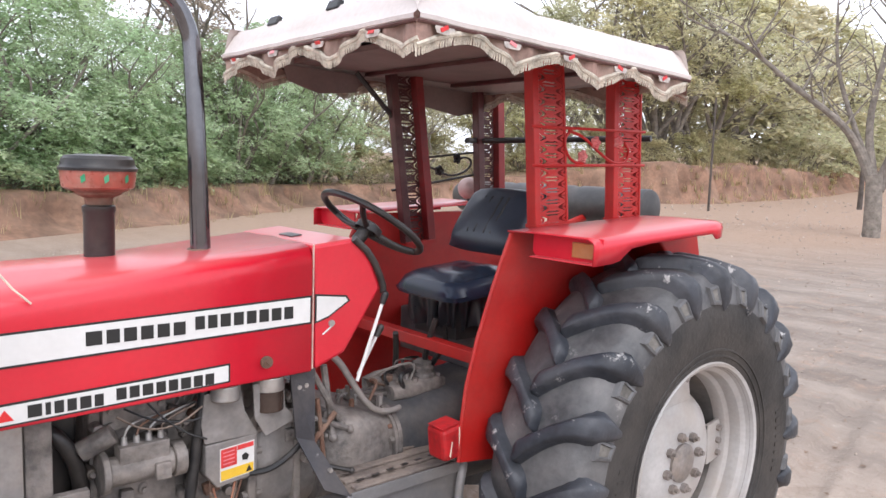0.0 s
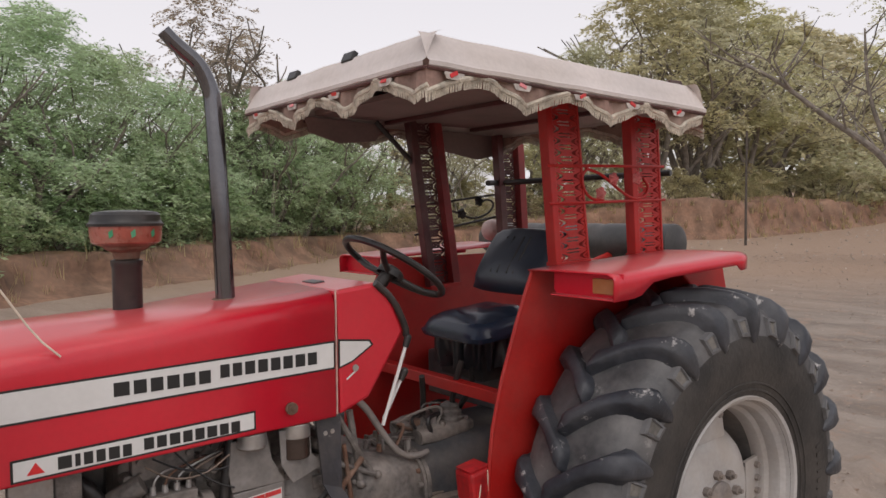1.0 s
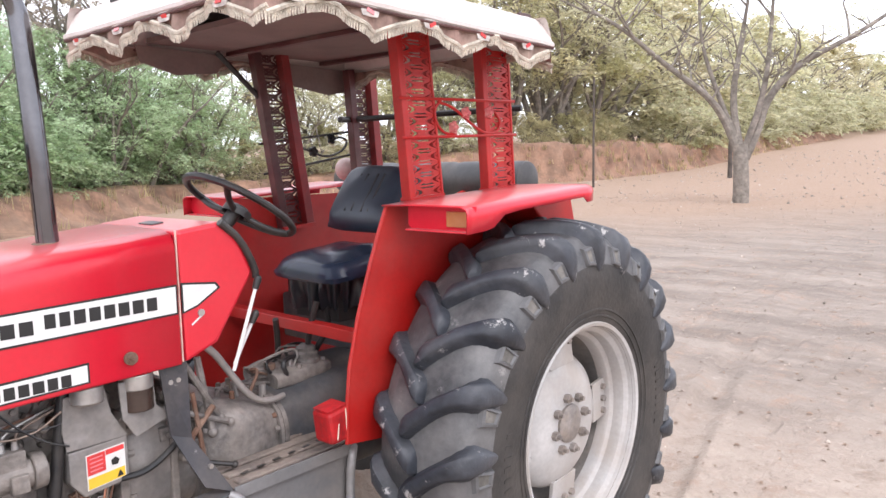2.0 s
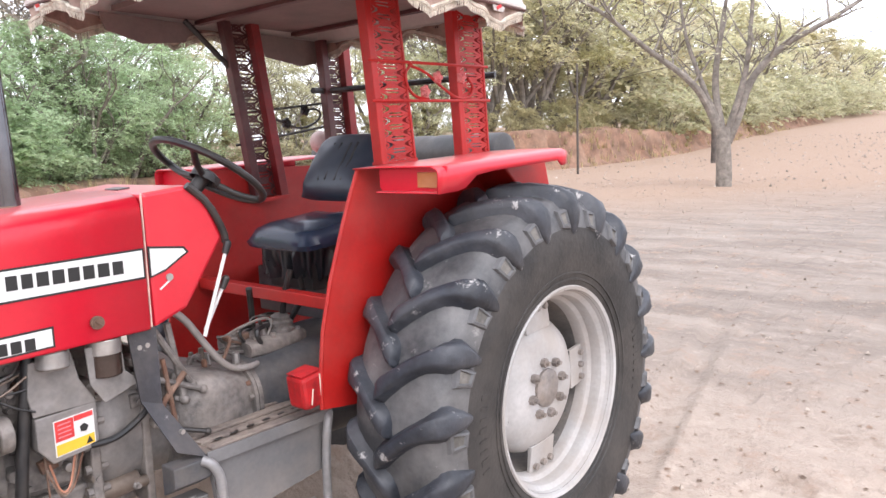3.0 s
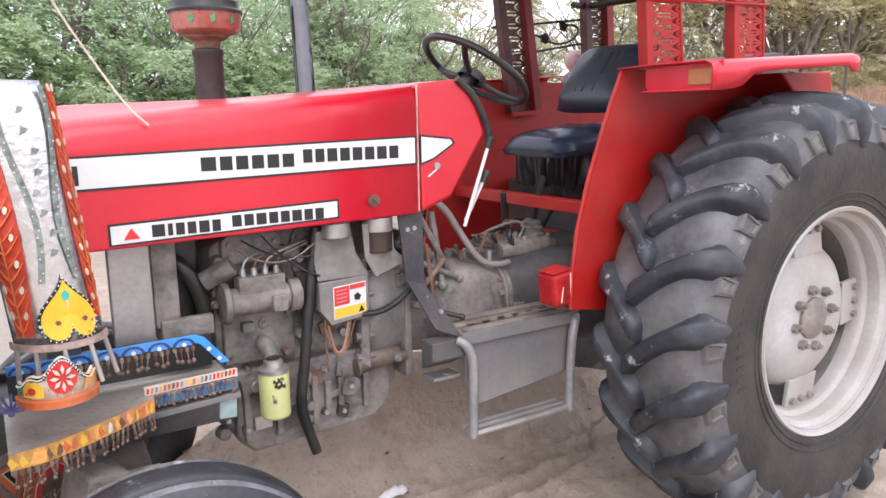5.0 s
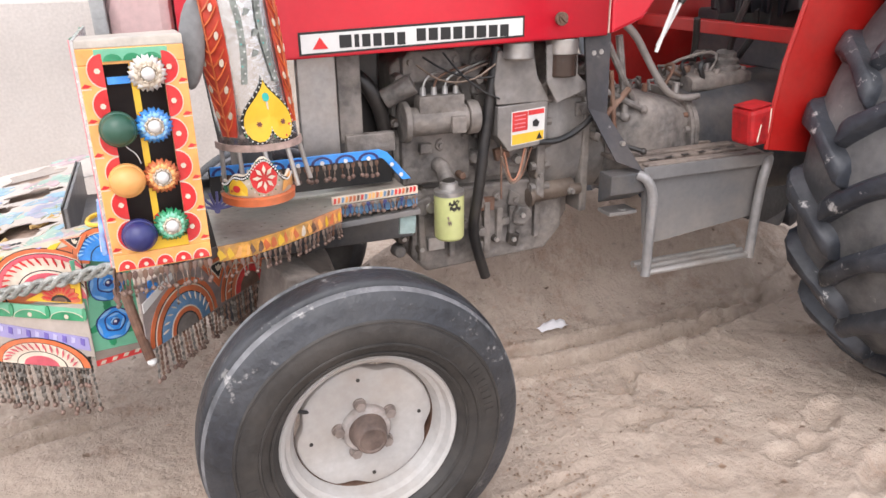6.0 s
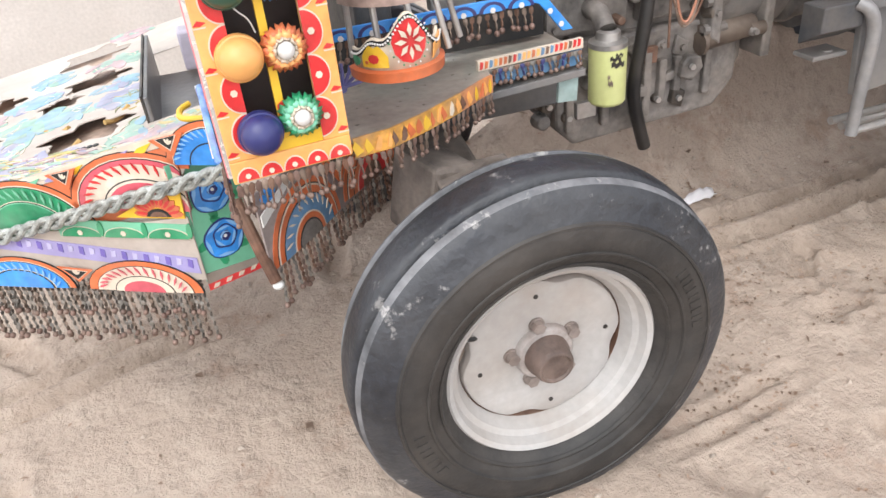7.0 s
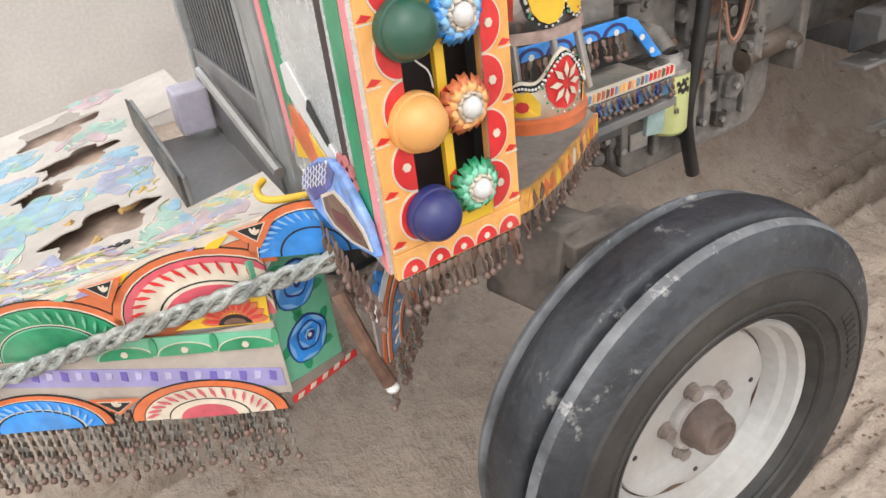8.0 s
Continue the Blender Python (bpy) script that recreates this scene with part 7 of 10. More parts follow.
def plastic_flower(c, n, r, material, inner, parent, label):
    """A round plastic flower: two rings of broad notched petals, a paler heart and a white lamp in the middle."""
    f = None
    for ring, (rr, w, lift, cnt, tone, name) in enumerate(((r * 1.10, 0.0078, 0.006, 12, material, "flower"), (r * 0.90, 0.0072, 0.013, 12, inner, "petal_ring"), (r * 0.62, 0.0058, 0.017, 10, CREAM, "inner_petals"))):
        bm = bm_()
        for i in range(cnt):
            t = 2 * math.pi * (i + 0.5 * ring) / cnt
            d = LB.r * math.cos(t) + LB.u * math.sin(t)
            e = d.cross(LB.n)
            a, b = c + d * r * 0.25 + n * 0.010, c + d * rr + n * (lift - 0.003 * (i % 2))
            mid = a.lerp(b, 0.62) + n * 0.006
            add(bm, [a - e * 0.0025, a + e * 0.0025, mid + e * w, b + e * w * 0.72, b - d * 0.003, b - e * w * 0.72, mid - e * w, mid + n * 0.0035],
                [(0, 1, 7), (1, 2, 7), (2, 3, 7), (3, 4, 7), (4, 5, 7), (5, 6, 7), (6, 0, 7)])
        ob = part(name, bm, tone, parent if f is None else f, label if f is None else "", smooth=True, angle=75)
        ob.modifiers.new("sheet", "SOLIDIFY").thickness = 0.0012
        f = f or ob
    bm = bm_()
    ball(bm, c + n * 0.018, 0.0128, seg=14)
    part("flower_lamp", bm, WHITE, f, "white bulb", smooth=True)


PALE_BLUE = mat("pale_blue_plastic", (0.25, 0.50, 0.80), 0.35, vary=0.1)
PALE_ORANGE = mat("pale_orange_plastic", (0.85, 0.42, 0.16), 0.35, vary=0.1)
PALE_GREEN = mat("pale_green_plastic", (0.22, 0.58, 0.40), 0.35, vary=0.1)
for (u, v), material, inner, lab in (((0.116, 0.385), WHITE, CREAM, "white plastic flower"), ((0.113, 0.287), BLUE, PALE_BLUE, "blue plastic flower"), ((0.113, 0.187), ORANGE, PALE_ORANGE, "orange plastic flower"), ((0.117, 0.086), GREEN, PALE_GREEN, "green plastic flower")):
    plastic_flower(LB.at(u, v, 0.0), LB.n, 0.032, material, inner, board, lab)
bm = bm_()
tube(bm, [LB.at(0.052, 0.262, -0.004), LB.at(0.060, 0.248, 0.004), LB.at(0.074, 0.236, 0.004), LB.at(0.080, 0.214, -0.002)], 0.0011, seg=6, smooth=2)
part("lamp_wire", bm, WHITE, board, "thin white lamp wire", smooth=True)
bead_row(LB.at(0.0, -0.002, -0.004), LB.at(WB, -0.002, -0.004), 19, board, 0.042, 0.0055, 1, BRASS, ends=(BEAD, BRASS, RUST))
bm = bm_()
add(bm, [LB.at(0, HB, 0), LB.at(WB, HB, 0), LB.at(WB, HB, -0.10), LB.at(0, HB, -0.10), LB.at(0, HB + 0.014, -0.004), LB.at(WB, HB + 0.018, -0.004), LB.at(WB, HB + 0.018, -0.10), LB.at(0, HB + 0.014, -0.10)],
    [(0, 1, 2, 3), (7, 6, 5, 4), (0, 4, 5, 1), (1, 5, 6, 2), (2, 6, 7, 3), (3, 7, 4, 0)])
part("top_lid", bm, mat("dusty_beige_lid", (0.42, 0.38, 0.33), 0.6, vary=0.25, dust=0.4), board, "dusty beige lid over the board", bevel=0.002)
bm = bm_()
LB.slab(bm, [(WB - 0.01, 0.0), (WB, 0.0), (WB, HB), (WB - 0.01, HB)], -0.16, -0.012)
part("side_wall", bm, GREY_DARK, board)
# mirror sheet on the front of the board's box
MF = Face((-2.640, -0.385, 0.852), (0, -0.30, 0))
bm = bm_()
MF.slab(bm, [(0.01, 0.03), (0.30, -0.012), (0.305, 0.43), (-0.03, 0.43)], -0.006, 0.0)
mir = part("mirror_sheet", bm, mat("dull_scratched_mirror", (0.60, 0.61, 0.61), 0.26, 0.45, vary=0.18, scale=7, bump=0.03, dust=0.35, dustcol=(0.72, 0.72, 0.70)), board, "scratched mirror sheet with painted green borders")
motif(MF, [(0.03, 0.10), (0.055, 0.09), (0.035, 0.43), (0.0, 0.43)], 0.002, GREEN, mir)
motif(MF, [(0.010, 0.05), (0.026, 0.08), (-0.006, 0.43), (-0.028, 0.43)], 0.002, PINK, mir)
motif(MF, [(0.252, 0.055), (0.283, 0.045), (0.290, 0.43), (0.246, 0.43)], 0.002, GREEN, mir)
motif(MF, [(0.285, 0.0), (0.299, -0.01), (0.304, 0.43), (0.292, 0.43)], 0.002, PINK, mir)
motif(MF, [(0.05, 0.150), (0.21, 0.075), (0.225, 0.085), (0.07, 0.195), (0.045, 0.185)], 0.0026, WHITE, mir)
motif(MF, [(0.045, 0.135), (0.10, 0.115), (0.13, 0.075), (0.10, 0.06), (0.04, 0.09)], 0.0032, ORANGE, mir)
motif(MF, [(0.12, 0.145), (0.175, 0.112), (0.180, 0.118), (0.13, 0.160)], 0.0034, INK, mir)
motif(MF, [(0.03, 0.05), (0.10, 0.07), (0.22, 0.02), (0.22, 0.06), (0.10, 0.11), (0.04, 0.10)], 0.002, YELLOW, mir)
petals(MF, 0.222, 0.085, 9, 0.006, 0.034, 0.010, 0.0042, ROSE_DUSTY, mir)
petals(MF, 0.222, 0.085, 7, 0.0, 0.018, 0.007, 0.0050, PINK, mir)
petals(MF, 0.12, 0.36, 6, 0.01, 0.035, 0.007, 0.003, PINK, mir)
# drooping leaf under the mirror
bm = bm_()
pts = [(0.148, 0.091), (0.088, 0.056), (0.058, 0.026), (0.088, 0.000), (0.159, -0.006), (0.225, 0.000), (0.300, 0.016), (0.290, 0.054), (0.260, 0.080), (0.228, 0.101), (0.196, 0.106)]
MF.slab(bm, pts, 0.003, 0.014)
LEAF_BLUE = mat("worn_light_blue_paint", (0.13, 0.27, 0.62), 0.45, vary=0.45, scale=30, bump=0.03, dust=0.5, dustcol=(0.45, 0.50, 0.66))
leaf = part("painted_leaf", bm, LEAF_BLUE, board, "blue and rust painted leaf ornament", bevel=0.004)
motif(MF, [(0.157, 0.090), (0.092, 0.054), (0.072, 0.028), (0.11, 0.017), (0.154, 0.043), (0.191, 0.069), (0.214, 0.096), (0.198, 0.102)], 0.0150, mat("worn_indigo_paint", (0.07, 0.08, 0.30), 0.45, vary=0.4, scale=30, dust=0.3, dustcol=(0.4, 0.42, 0.6)), leaf)
motif(MF, [(0.144, 0.039), (0.199, 0.067), (0.24, 0.061), (0.281, 0.045), (0.295, 0.024), (0.234, 0.008), (0.174, 0.005), (0.147, 0.016)], 0.0156, CREAM, leaf)
motif(MF, [(0.152, 0.038), (0.196, 0.061), (0.234, 0.056), (0.274, 0.040), (0.288, 0.024), (0.236, 0.013), (0.180, 0.011), (0.155, 0.021)], 0.0162, RUST, leaf)
motif(MF, [(0.18, 0.035), (0.23, 0.044), (0.27, 0.030), (0.23, 0.020), (0.19, 0.020)], 0.0168, MAROON, leaf)
for i in range(9):
    for j in range(6):
        petals(MF, 0.088 + 0.013 * i - 0.004 * j, 0.052 + 0.006 * i - 0.0065 * j, 1, -0.0035, 0.0035, 0.0011, 0.0160, WHITE, leaf, 60 if (i + j) % 2 else 120)
bead_row((-2.646, -0.42, 0.84), (-2.646, -0.66, 0.785), 15, board, 0.045, 0.005, 1, BEAD)

# curved shield with feather painting, and its crown
SCARLET = mat("scarlet_paint", (0.66, 0.16, 0.05), 0.4, vary=0.2)
TEAL = mat("teal_gem_paint", (0.03, 0.42, 0.36), 0.3, vary=0.15)
SPECK = mat("speckled_grey_paint", (0.20, 0.22, 0.20), 0.45, vary=0.5, scale=60, fine=260)


def shield():
    c = Vector((-2.305, -0.47, 0))

    def at(a, z, h=0.0):
        t = math.radians(a)
        lean = (z - 1.03) * -0.10
        r = 0.092 + h
        return Vector((c.x + lean + r * math.sin(t), c.y - r * math.cos(t), z))
    bm = bm_()
    za, n, m = (1.03, 1.10, 1.2, 1.3, 1.4, 1.5, 1.58), 18, 7
    vs = []
    for z in za:
        w = 78 - 30 * max(0.0, (z - 1.03) / 0.55) ** 2
        for i in range(n + 1):
            vs.append(at(-w + 2 * w * i / n, z))
    add(bm, vs, [(k * (n + 1) + i, k * (n + 1) + i + 1, (k + 1) * (n + 1) + i + 1, (k + 1) * (n + 1) + i) for k in range(m - 1) for i in range(n)])
    sh = part("curved_shield", bm, CLEAR, tractor, "curved mirror-like shield painted with red feathers and a yellow heart", smooth=True)
    mod = sh.modifiers.new("sheet", "SOLIDIFY")
    mod.thickness = 0.006

    def patch(pts, h, material, name="painted_motif"):
        bm = bm_()
        mid = (sum(p[0] for p in pts) / len(pts), sum(p[1] for p in pts) / len(pts))
        vs = [at(a, z, h) for a, z in pts] + [at(*mid, h)]
        k = len(pts)
        add(bm, vs, [(i, (i + 1) % k, k) for i in range(k)])
        ob = part(name, bm, material, sh)
        mo = ob.modifiers.new("sheet", "SOLIDIFY")
        mo.thickness = 0.0015
        return ob
    # two feathers with curved barbs and pale drops
    FEATHER = mat("feather_red_paint", (0.50, 0.055, 0.03), 0.4, vary=0.3, scale=20, dust=0.1)
    for a0, w, zb in ((-44, 22, 1.05), (60, 13, 1.07)):
        def half(z):
            return w * math.sin(math.pi * min(0.98, 0.10 + 0.88 * (z - zb) / 0.53)) ** 0.7 + 2
        for k in range(9):
            z0, z1 = zb + 0.056 * k, zb + 0.056 * (k + 1)
            patch([(a0 - half(z0), z0), (a0, z0), (a0 + half(z0), z0), (a0 + half(z1), z1), (a0, z1), (a0 - half(z1), z1)], 0.003, FEATHER, "feather")
        for k in range(17):
            z = zb + 0.012 + 0.028 * k
            for sgn in (-1, 1):
                wd = half(z + 0.03) * 0.92
                up = [(a0 + sgn * wd * f, z + 0.040 * f ** 1.3) for f in (0.06, 0.3, 0.55, 0.8, 1.0)]
                dn = [(a, zz - 0.0052 * math.sin(math.pi * (0.15 + 0.7 * f))) for (a, zz), f in zip(up, (0.06, 0.3, 0.55, 0.8, 1.0))]
                patch(up + dn[::-1], 0.0052, ORANGE if k % 2 else SCARLET, "feather_barb")
                if k % 2 == 0:
                    ca, cz = a0 + sgn * wd * 0.66, z + 0.036
                    patch([(ca + sgn * 3.2 * math.cos(q * 1.0472), cz + 0.0085 * math.sin(q * 1.0472) + 0.003 * math.cos(q * 1.0472)) for q in range(6)], 0.0062, CREAM, "feather_drop")
        patch([(a0 - 1.2, zb), (a0 + 1.2, zb), (a0 + 0.8, 1.55), (a0 - 0.8, 1.55)], 0.0066, ORANGE, "feather_rib")
    heart = []
    for k in range(32):
        q = 2 * math.pi * k / 32
        heart.append((15 + 34 * math.sin(q) ** 3, 1.094 - 0.0046 * (13 * math.cos(q) - 5 * math.cos(2 * q) - 2 * math.cos(3 * q) - math.cos(4 * q))))
    patch([(15 + (a - 15) * 1.16, 1.10 + (z - 1.10) * 1.13) for a, z in heart], 0.0040, INK, "heart_edge")
    patch(heart, 0.0072, YELLOW, "painted_heart")
    patch([(14 + 4.5 * math.cos(k * 0.7854), 1.136 + 0.010 * math.sin(k * 0.7854)) for k in range(8)], 0.010, TEAL, "heart_gem")
    patch([(13, 1.126), (15.5, 1.126), (15, 1.110), (13.6, 1.110)], 0.010, CREAM, "gem_drop")
    for a in (0, 31):
        for q in range(3):
            c_, s_ = math.cos(q * 1.0472), math.sin(q * 1.0472)
            patch([(a + 3.4 * c_ - 0.9 * s_, 1.079 + 0.0056 * s_ + 0.0015 * c_), (a + 3.4 * c_ + 0.9 * s_, 1.079 + 0.0056 * s_ - 0.0015 * c_), (a - 3.4 * c_ + 0.9 * s_, 1.079 - 0.0056 * s_ - 0.0015 * c_), (a - 3.4 * c_ - 0.9 * s_, 1.079 - 0.0056 * s_ + 0.0015 * c_)], 0.010, MAROON, "painted_star")
    # pearls round the heart and up the middle
    def pearl(a, z, r, material=WHITE):
        bm = bm_()
        ball(bm, at(a, z, 0.0058), r, seg=6)
        part("pearl", bm, material, sh, smooth=True)
    for k in range(44):
        q = 2 * math.pi * k / 44
        a, z = 15 + 36.5 * math.sin(q) ** 3, 1.095 - 0.00495 * (13 * math.cos(q) - 5 * math.cos(2 * q) - 2 * math.cos(3 * q) - math.cos(4 * q))
        pearl(a, z, 0.0019)
    for s, zz0 in ((-1, 1.17), (1, 1.17)):
        for k in range(9):
            z0, z1 = 1.165 + 0.045 * k, 1.165 + 0.045 * (k + 1)
            f0, f1 = 14 + s * (22 - 9 * math.sin(k * 0.6)), 14 + s * (22 - 9 * math.sin((k + 1) * 0.6))
            patch([(f0 - 4, z0), (f0 + 4, z0), (f1 + 4, z1), (f1 - 4, z1)], 0.0036, SPECK, "beaded_border")
            for i in range(3):
                f = (i + 0.5) / 3
                pearl(f0 + (f1 - f0) * f + (1.6 if i % 2 else -1.6), z0 + 0.045 * f, 0.0019, (WHITE, WHITE, TEAL)[i])
    rng = random.Random(4)
    for k in range(26):
        a, z = rng.uniform(-22, 52), rng.uniform(1.038, 1.075)
        if abs(a - 15) < 27 and z > 1.05:
            a = -14 - rng.uniform(0, 8)
        patch([(a + 1.6 * math.cos(q * 1.0472), z + 0.0028 * math.sin(q * 1.0472)) for q in range(6)], 0.0052, (CRIMSON, GREEN, INK, WHITE)[k % 4], "painted_dot")
    for k in range(8):
        z = 1.22 + 0.042 * k
        a = 14 + 5 * math.sin(k * 1.7)
        patch([(a - 5, z), (a - 1, z + 0.016), (a + 5, z + 0.012), (a + 2, z + 0.004)], 0.0045, SPECK, "painted_motif")
    bm = bm_()
    vs = []
    for i in range(n + 1):
        a = -80 + 160 * i / n
        for z, h in ((1.018, 0.003), (1.018, 0.008), (1.033, 0.007), (1.033, 0.003)):
            vs.append(at(a, z, h))
    add(bm, vs, [(i * 4 + j, i * 4 + (j + 1) % 4, (i + 1) * 4 + (j + 1) % 4, (i + 1) * 4 + j) for i in range(n) for j in range(4)])
    part("hem", bm, mat("dull_rose_hem", (0.34, 0.24, 0.21), 0.5, vary=0.35, scale=30, dust=0.4), sh, smooth=True)
    for i in range(5):
        a = -70 + 35 * i
        bm = bm_()
        cyl(bm, at(a, 1.02, 0.0), at(a, 0.93, 0.012), 0.0055, seg=10)
        part("rod", bm, STEEL, sh, smooth=True)
    # grey ear behind the feather
    bm = bm_()
    ball(bm, (-2.425, -0.53, 1.25), 0.05, pose(0, 0, 0, 0, 8, 0), (0.55, 0.35, 1.9), 20)
    part("ear", bm, mat("grey_ear_plastic", (0.20, 0.20, 0.20), 0.4), sh, smooth=True)
    return sh


shield()


def crown_piece():
    c = Vector((-2.322, -0.527, -0.010))

    def at(a, z, h=0.0):
        t = math.radians(a)
        r = 0.074 + h
        return Vector((c.x + r * math.sin(t), c.y - r * math.cos(t), c.z + z))

    def ztop(a):
        return 0.965 + 0.060 * math.exp(-((a - 5) / 28) ** 2) + 0.02 * math.exp(-((a + 45) / 16) ** 2) + 0.015 * math.exp(-((a - 70) / 14) ** 2)
    n = 40
    bm = bm_()
    vs = []
    for i in range(n + 1):
        a = -90 + 180 * i / n
        vs += [at(a, 0.93), at(a, ztop(a))]
    add(bm, vs, [(2 * i, 2 * i + 2, 2 * i + 3, 2 * i + 1) for i in range(n)])
    cr = part("crown_ornament", bm, CREAM, tractor, "half-round painted crown with a red flower", smooth=True)
    mod = cr.modifiers.new("sheet", "SOLIDIFY")
    mod.thickness = 0.005
    bm = bm_()
    vs = []
    for i in range(n + 1):
        a = -92 + 184 * i / n
        for z, h in ((0.915, -0.004), (0.915, 0.007), (0.932, 0.009), (0.936, -0.004)):
            vs.append(at(a, z, h))
    add(bm, vs, [(i * 4 + j, i * 4 + (j + 1) % 4, (i + 1) * 4 + (j + 1) % 4, (i + 1) * 4 + j) for i in range(n) for j in range(4)])
    part("crown_rim", bm, ORANGE, cr, smooth=True)

    def patch(pts, h, material, name):
        bm = bm_()
        mid = (sum(p[0] for p in pts) / len(pts), sum(p[1] for p in pts) / len(pts))
        k = len(pts)
        add(bm, [at(a, z, h) for a, z in pts] + [at(*mid, h)], [(i, (i + 1) % k, k) for i in range(k)])
        ob = part(name, bm, material, cr)
        mo = ob.modifiers.new("sheet", "SOLIDIFY")
        mo.thickness = 0.0012
    patch([(5 + 23 * math.cos(k * 0.5236), 0.979 + 0.036 * math.sin(k * 0.5236)) for k in range(12)], 0.003, CRIMSON, "flower_ground")
    for k in range(8):
        t = k * math.pi / 4
        patch([(5 + 5 * math.cos(t), 0.979 + 0.008 * math.sin(t)), (5 + 12 * math.cos(t + 0.25), 0.979 + 0.019 * math.sin(t + 0.25)), (5 + 19 * math.cos(t), 0.979 + 0.030 * math.sin(t)), (5 + 12 * math.cos(t - 0.25), 0.979 + 0.019 * math.sin(t - 0.25))], 0.006, CREAM, "painted_petal")
    heart = [(-60 + 6 * k, 0.94) for k in range(7)] + [(-24 - 36 * k / 12, 0.945 + 0.034 * math.sin(math.pi * (0.12 + 0.76 * k / 12)) * (1 - 0.22 * math.exp(-((k - 6) / 1.3) ** 2))) for k in range(13)]
    patch(heart, 0.003, YELLOW, "painted_heart")
    patch([(-42 + 7 * math.cos(k * 0.7854), 0.955 + 0.008 * math.sin(k * 0.7854)) for k in range(8)], 0.006, CRIMSON, "painted_dot")
    patch([(-52 + 2.5 * math.cos(k * 0.7854), 0.949 + 0.003 * math.sin(k * 0.7854)) for k in range(8)], 0.006, ORANGE, "painted_dot")
    patch([(-74 + 9 * math.cos(k * 0.7854), 0.948 + 0.009 * math.sin(k * 0.7854)) for k in range(8)], 0.003, GREEN, "painted_dot")
    patch([(36, 0.94), (82, 0.94), (78, 0.97), (60, 0.978), (40, 0.962)], 0.003, PEACH, "painted_motif")
    for k in range(24):
        a0, a1 = -84 + 7 * k, -84 + 7 * (k + 1)
        patch([(a0, ztop(a0) - 0.012), (a1, ztop(a1) - 0.012), (a1, ztop(a1) - 0.003), (a0, ztop(a0) - 0.003)], 0.002, INK, "beaded_border")
    for k in range(52):
        a = -84 + 168 * k / 51
        bm = bm_()
        ball(bm, at(a, ztop(a) - 0.0075, 0.004), 0.0021, seg=6)
        part("pearl", bm, WHITE, cr, smooth=True)
    for k in range(22):
        t = 2 * math.pi * k / 22
        bm = bm_()
        ball(bm, at(5 + 26 * math.cos(t), 0.979 + 0.040 * math.sin(t), 0.004), 0.0017, seg=6)
        part("pearl", bm, (WHITE, GREEN)[k % 2], cr, smooth=True)


crown_piece()

# shelf with painted lip, beads and a blue rail
SKY_FLECK = mat("dull_sky_paint", (0.10, 0.24, 0.42), 0.5, vary=0.3, dust=0.3)
LIP_YELLOW = mat("worn_yellow_paint", (0.58, 0.29, 0.06), 0.5, vary=0.35, scale=30, dust=0.6, dustcol=(0.35, 0.24, 0.16))
LIP_ORANGE = mat("worn_orange_paint", (0.52, 0.20, 0.07), 0.5, vary=0.35, scale=30, dust=0.6, dustcol=(0.40, 0.28, 0.22))
SH = [(-2.43, -0.585), (-2.36, -0.575), (-2.28, -0.535), (-2.20, -0.485), (-2.15, -0.448), (-2.112, -0.425)]
bm = bm_()
prism(bm, SH + [(-2.105, -0.388), (-1.90, -0.384), (-1.90, -0.20), (-2.43, -0.20)], "z", 0.806, 0.814)
# the green-teal film puts a reflection on the shelf into its colour
shelf = part("side_shelf", bm, mat("greasy_grey_sheet", (0.32, 0.27, 0.23), 0.32, 0.2, vary=0.35, scale=6, bump=0.1, dust=0.55, dustcol=(0.26, 0.33, 0.28)), tractor, "greasy grey shelf with a painted lip and bead fringe")
for i, ((x0, y0), (x1, y1)) in enumerate(zip(SH, SH[1:])):
    f = Face((x0, y0, 0.782), (x1 - x0, y1 - y0, 0))
    L = math.hypot(x1 - x0, y1 - y0)
    bm = bm_()
    f.slab(bm, [(0, 0), (L, 0), (L, 0.036), (0, 0.036)], -0.003, 0.002)
    part("shelf_lip", bm, LIP_YELLOW if i < 3 else LIP_ORANGE, shelf, "painted yellow and orange lip")
    # leaf strokes along the wavy lip
    lip_rng = random.Random(40 + i)
    count = max(3, int(L / 0.016))
    for k in range(count):
        c, w = L * (k + lip_rng.uniform(0.3, 0.7)) / count, lip_rng.uniform(0.004, 0.008)
        lean_ = lip_rng.uniform(-0.007, 0.007)
        motif(f, [(c - w, 0.006), (c - w * 0.2 + lean_, 0.003), (c + w, 0.010), (c + w * 0.7 + lean_, 0.024), (c + lean_, 0.031), (c - w * 0.8 + lean_, 0.020)], 0.0035 + 0.0002 * (k % 3), lip_rng.choice((CRIMSON, ORANGE, YELLOW, RUST, PEACH, CREAM)), shelf, "brush_stroke")
    bead_row((x0, y0 - 0.001, 0.782), (x1, y1 - 0.001, 0.782), max(4, int(L / 0.0135)), shelf, 0.034, 0.005, 1, BRASS, ends=(BEAD, RUST, BRASS))
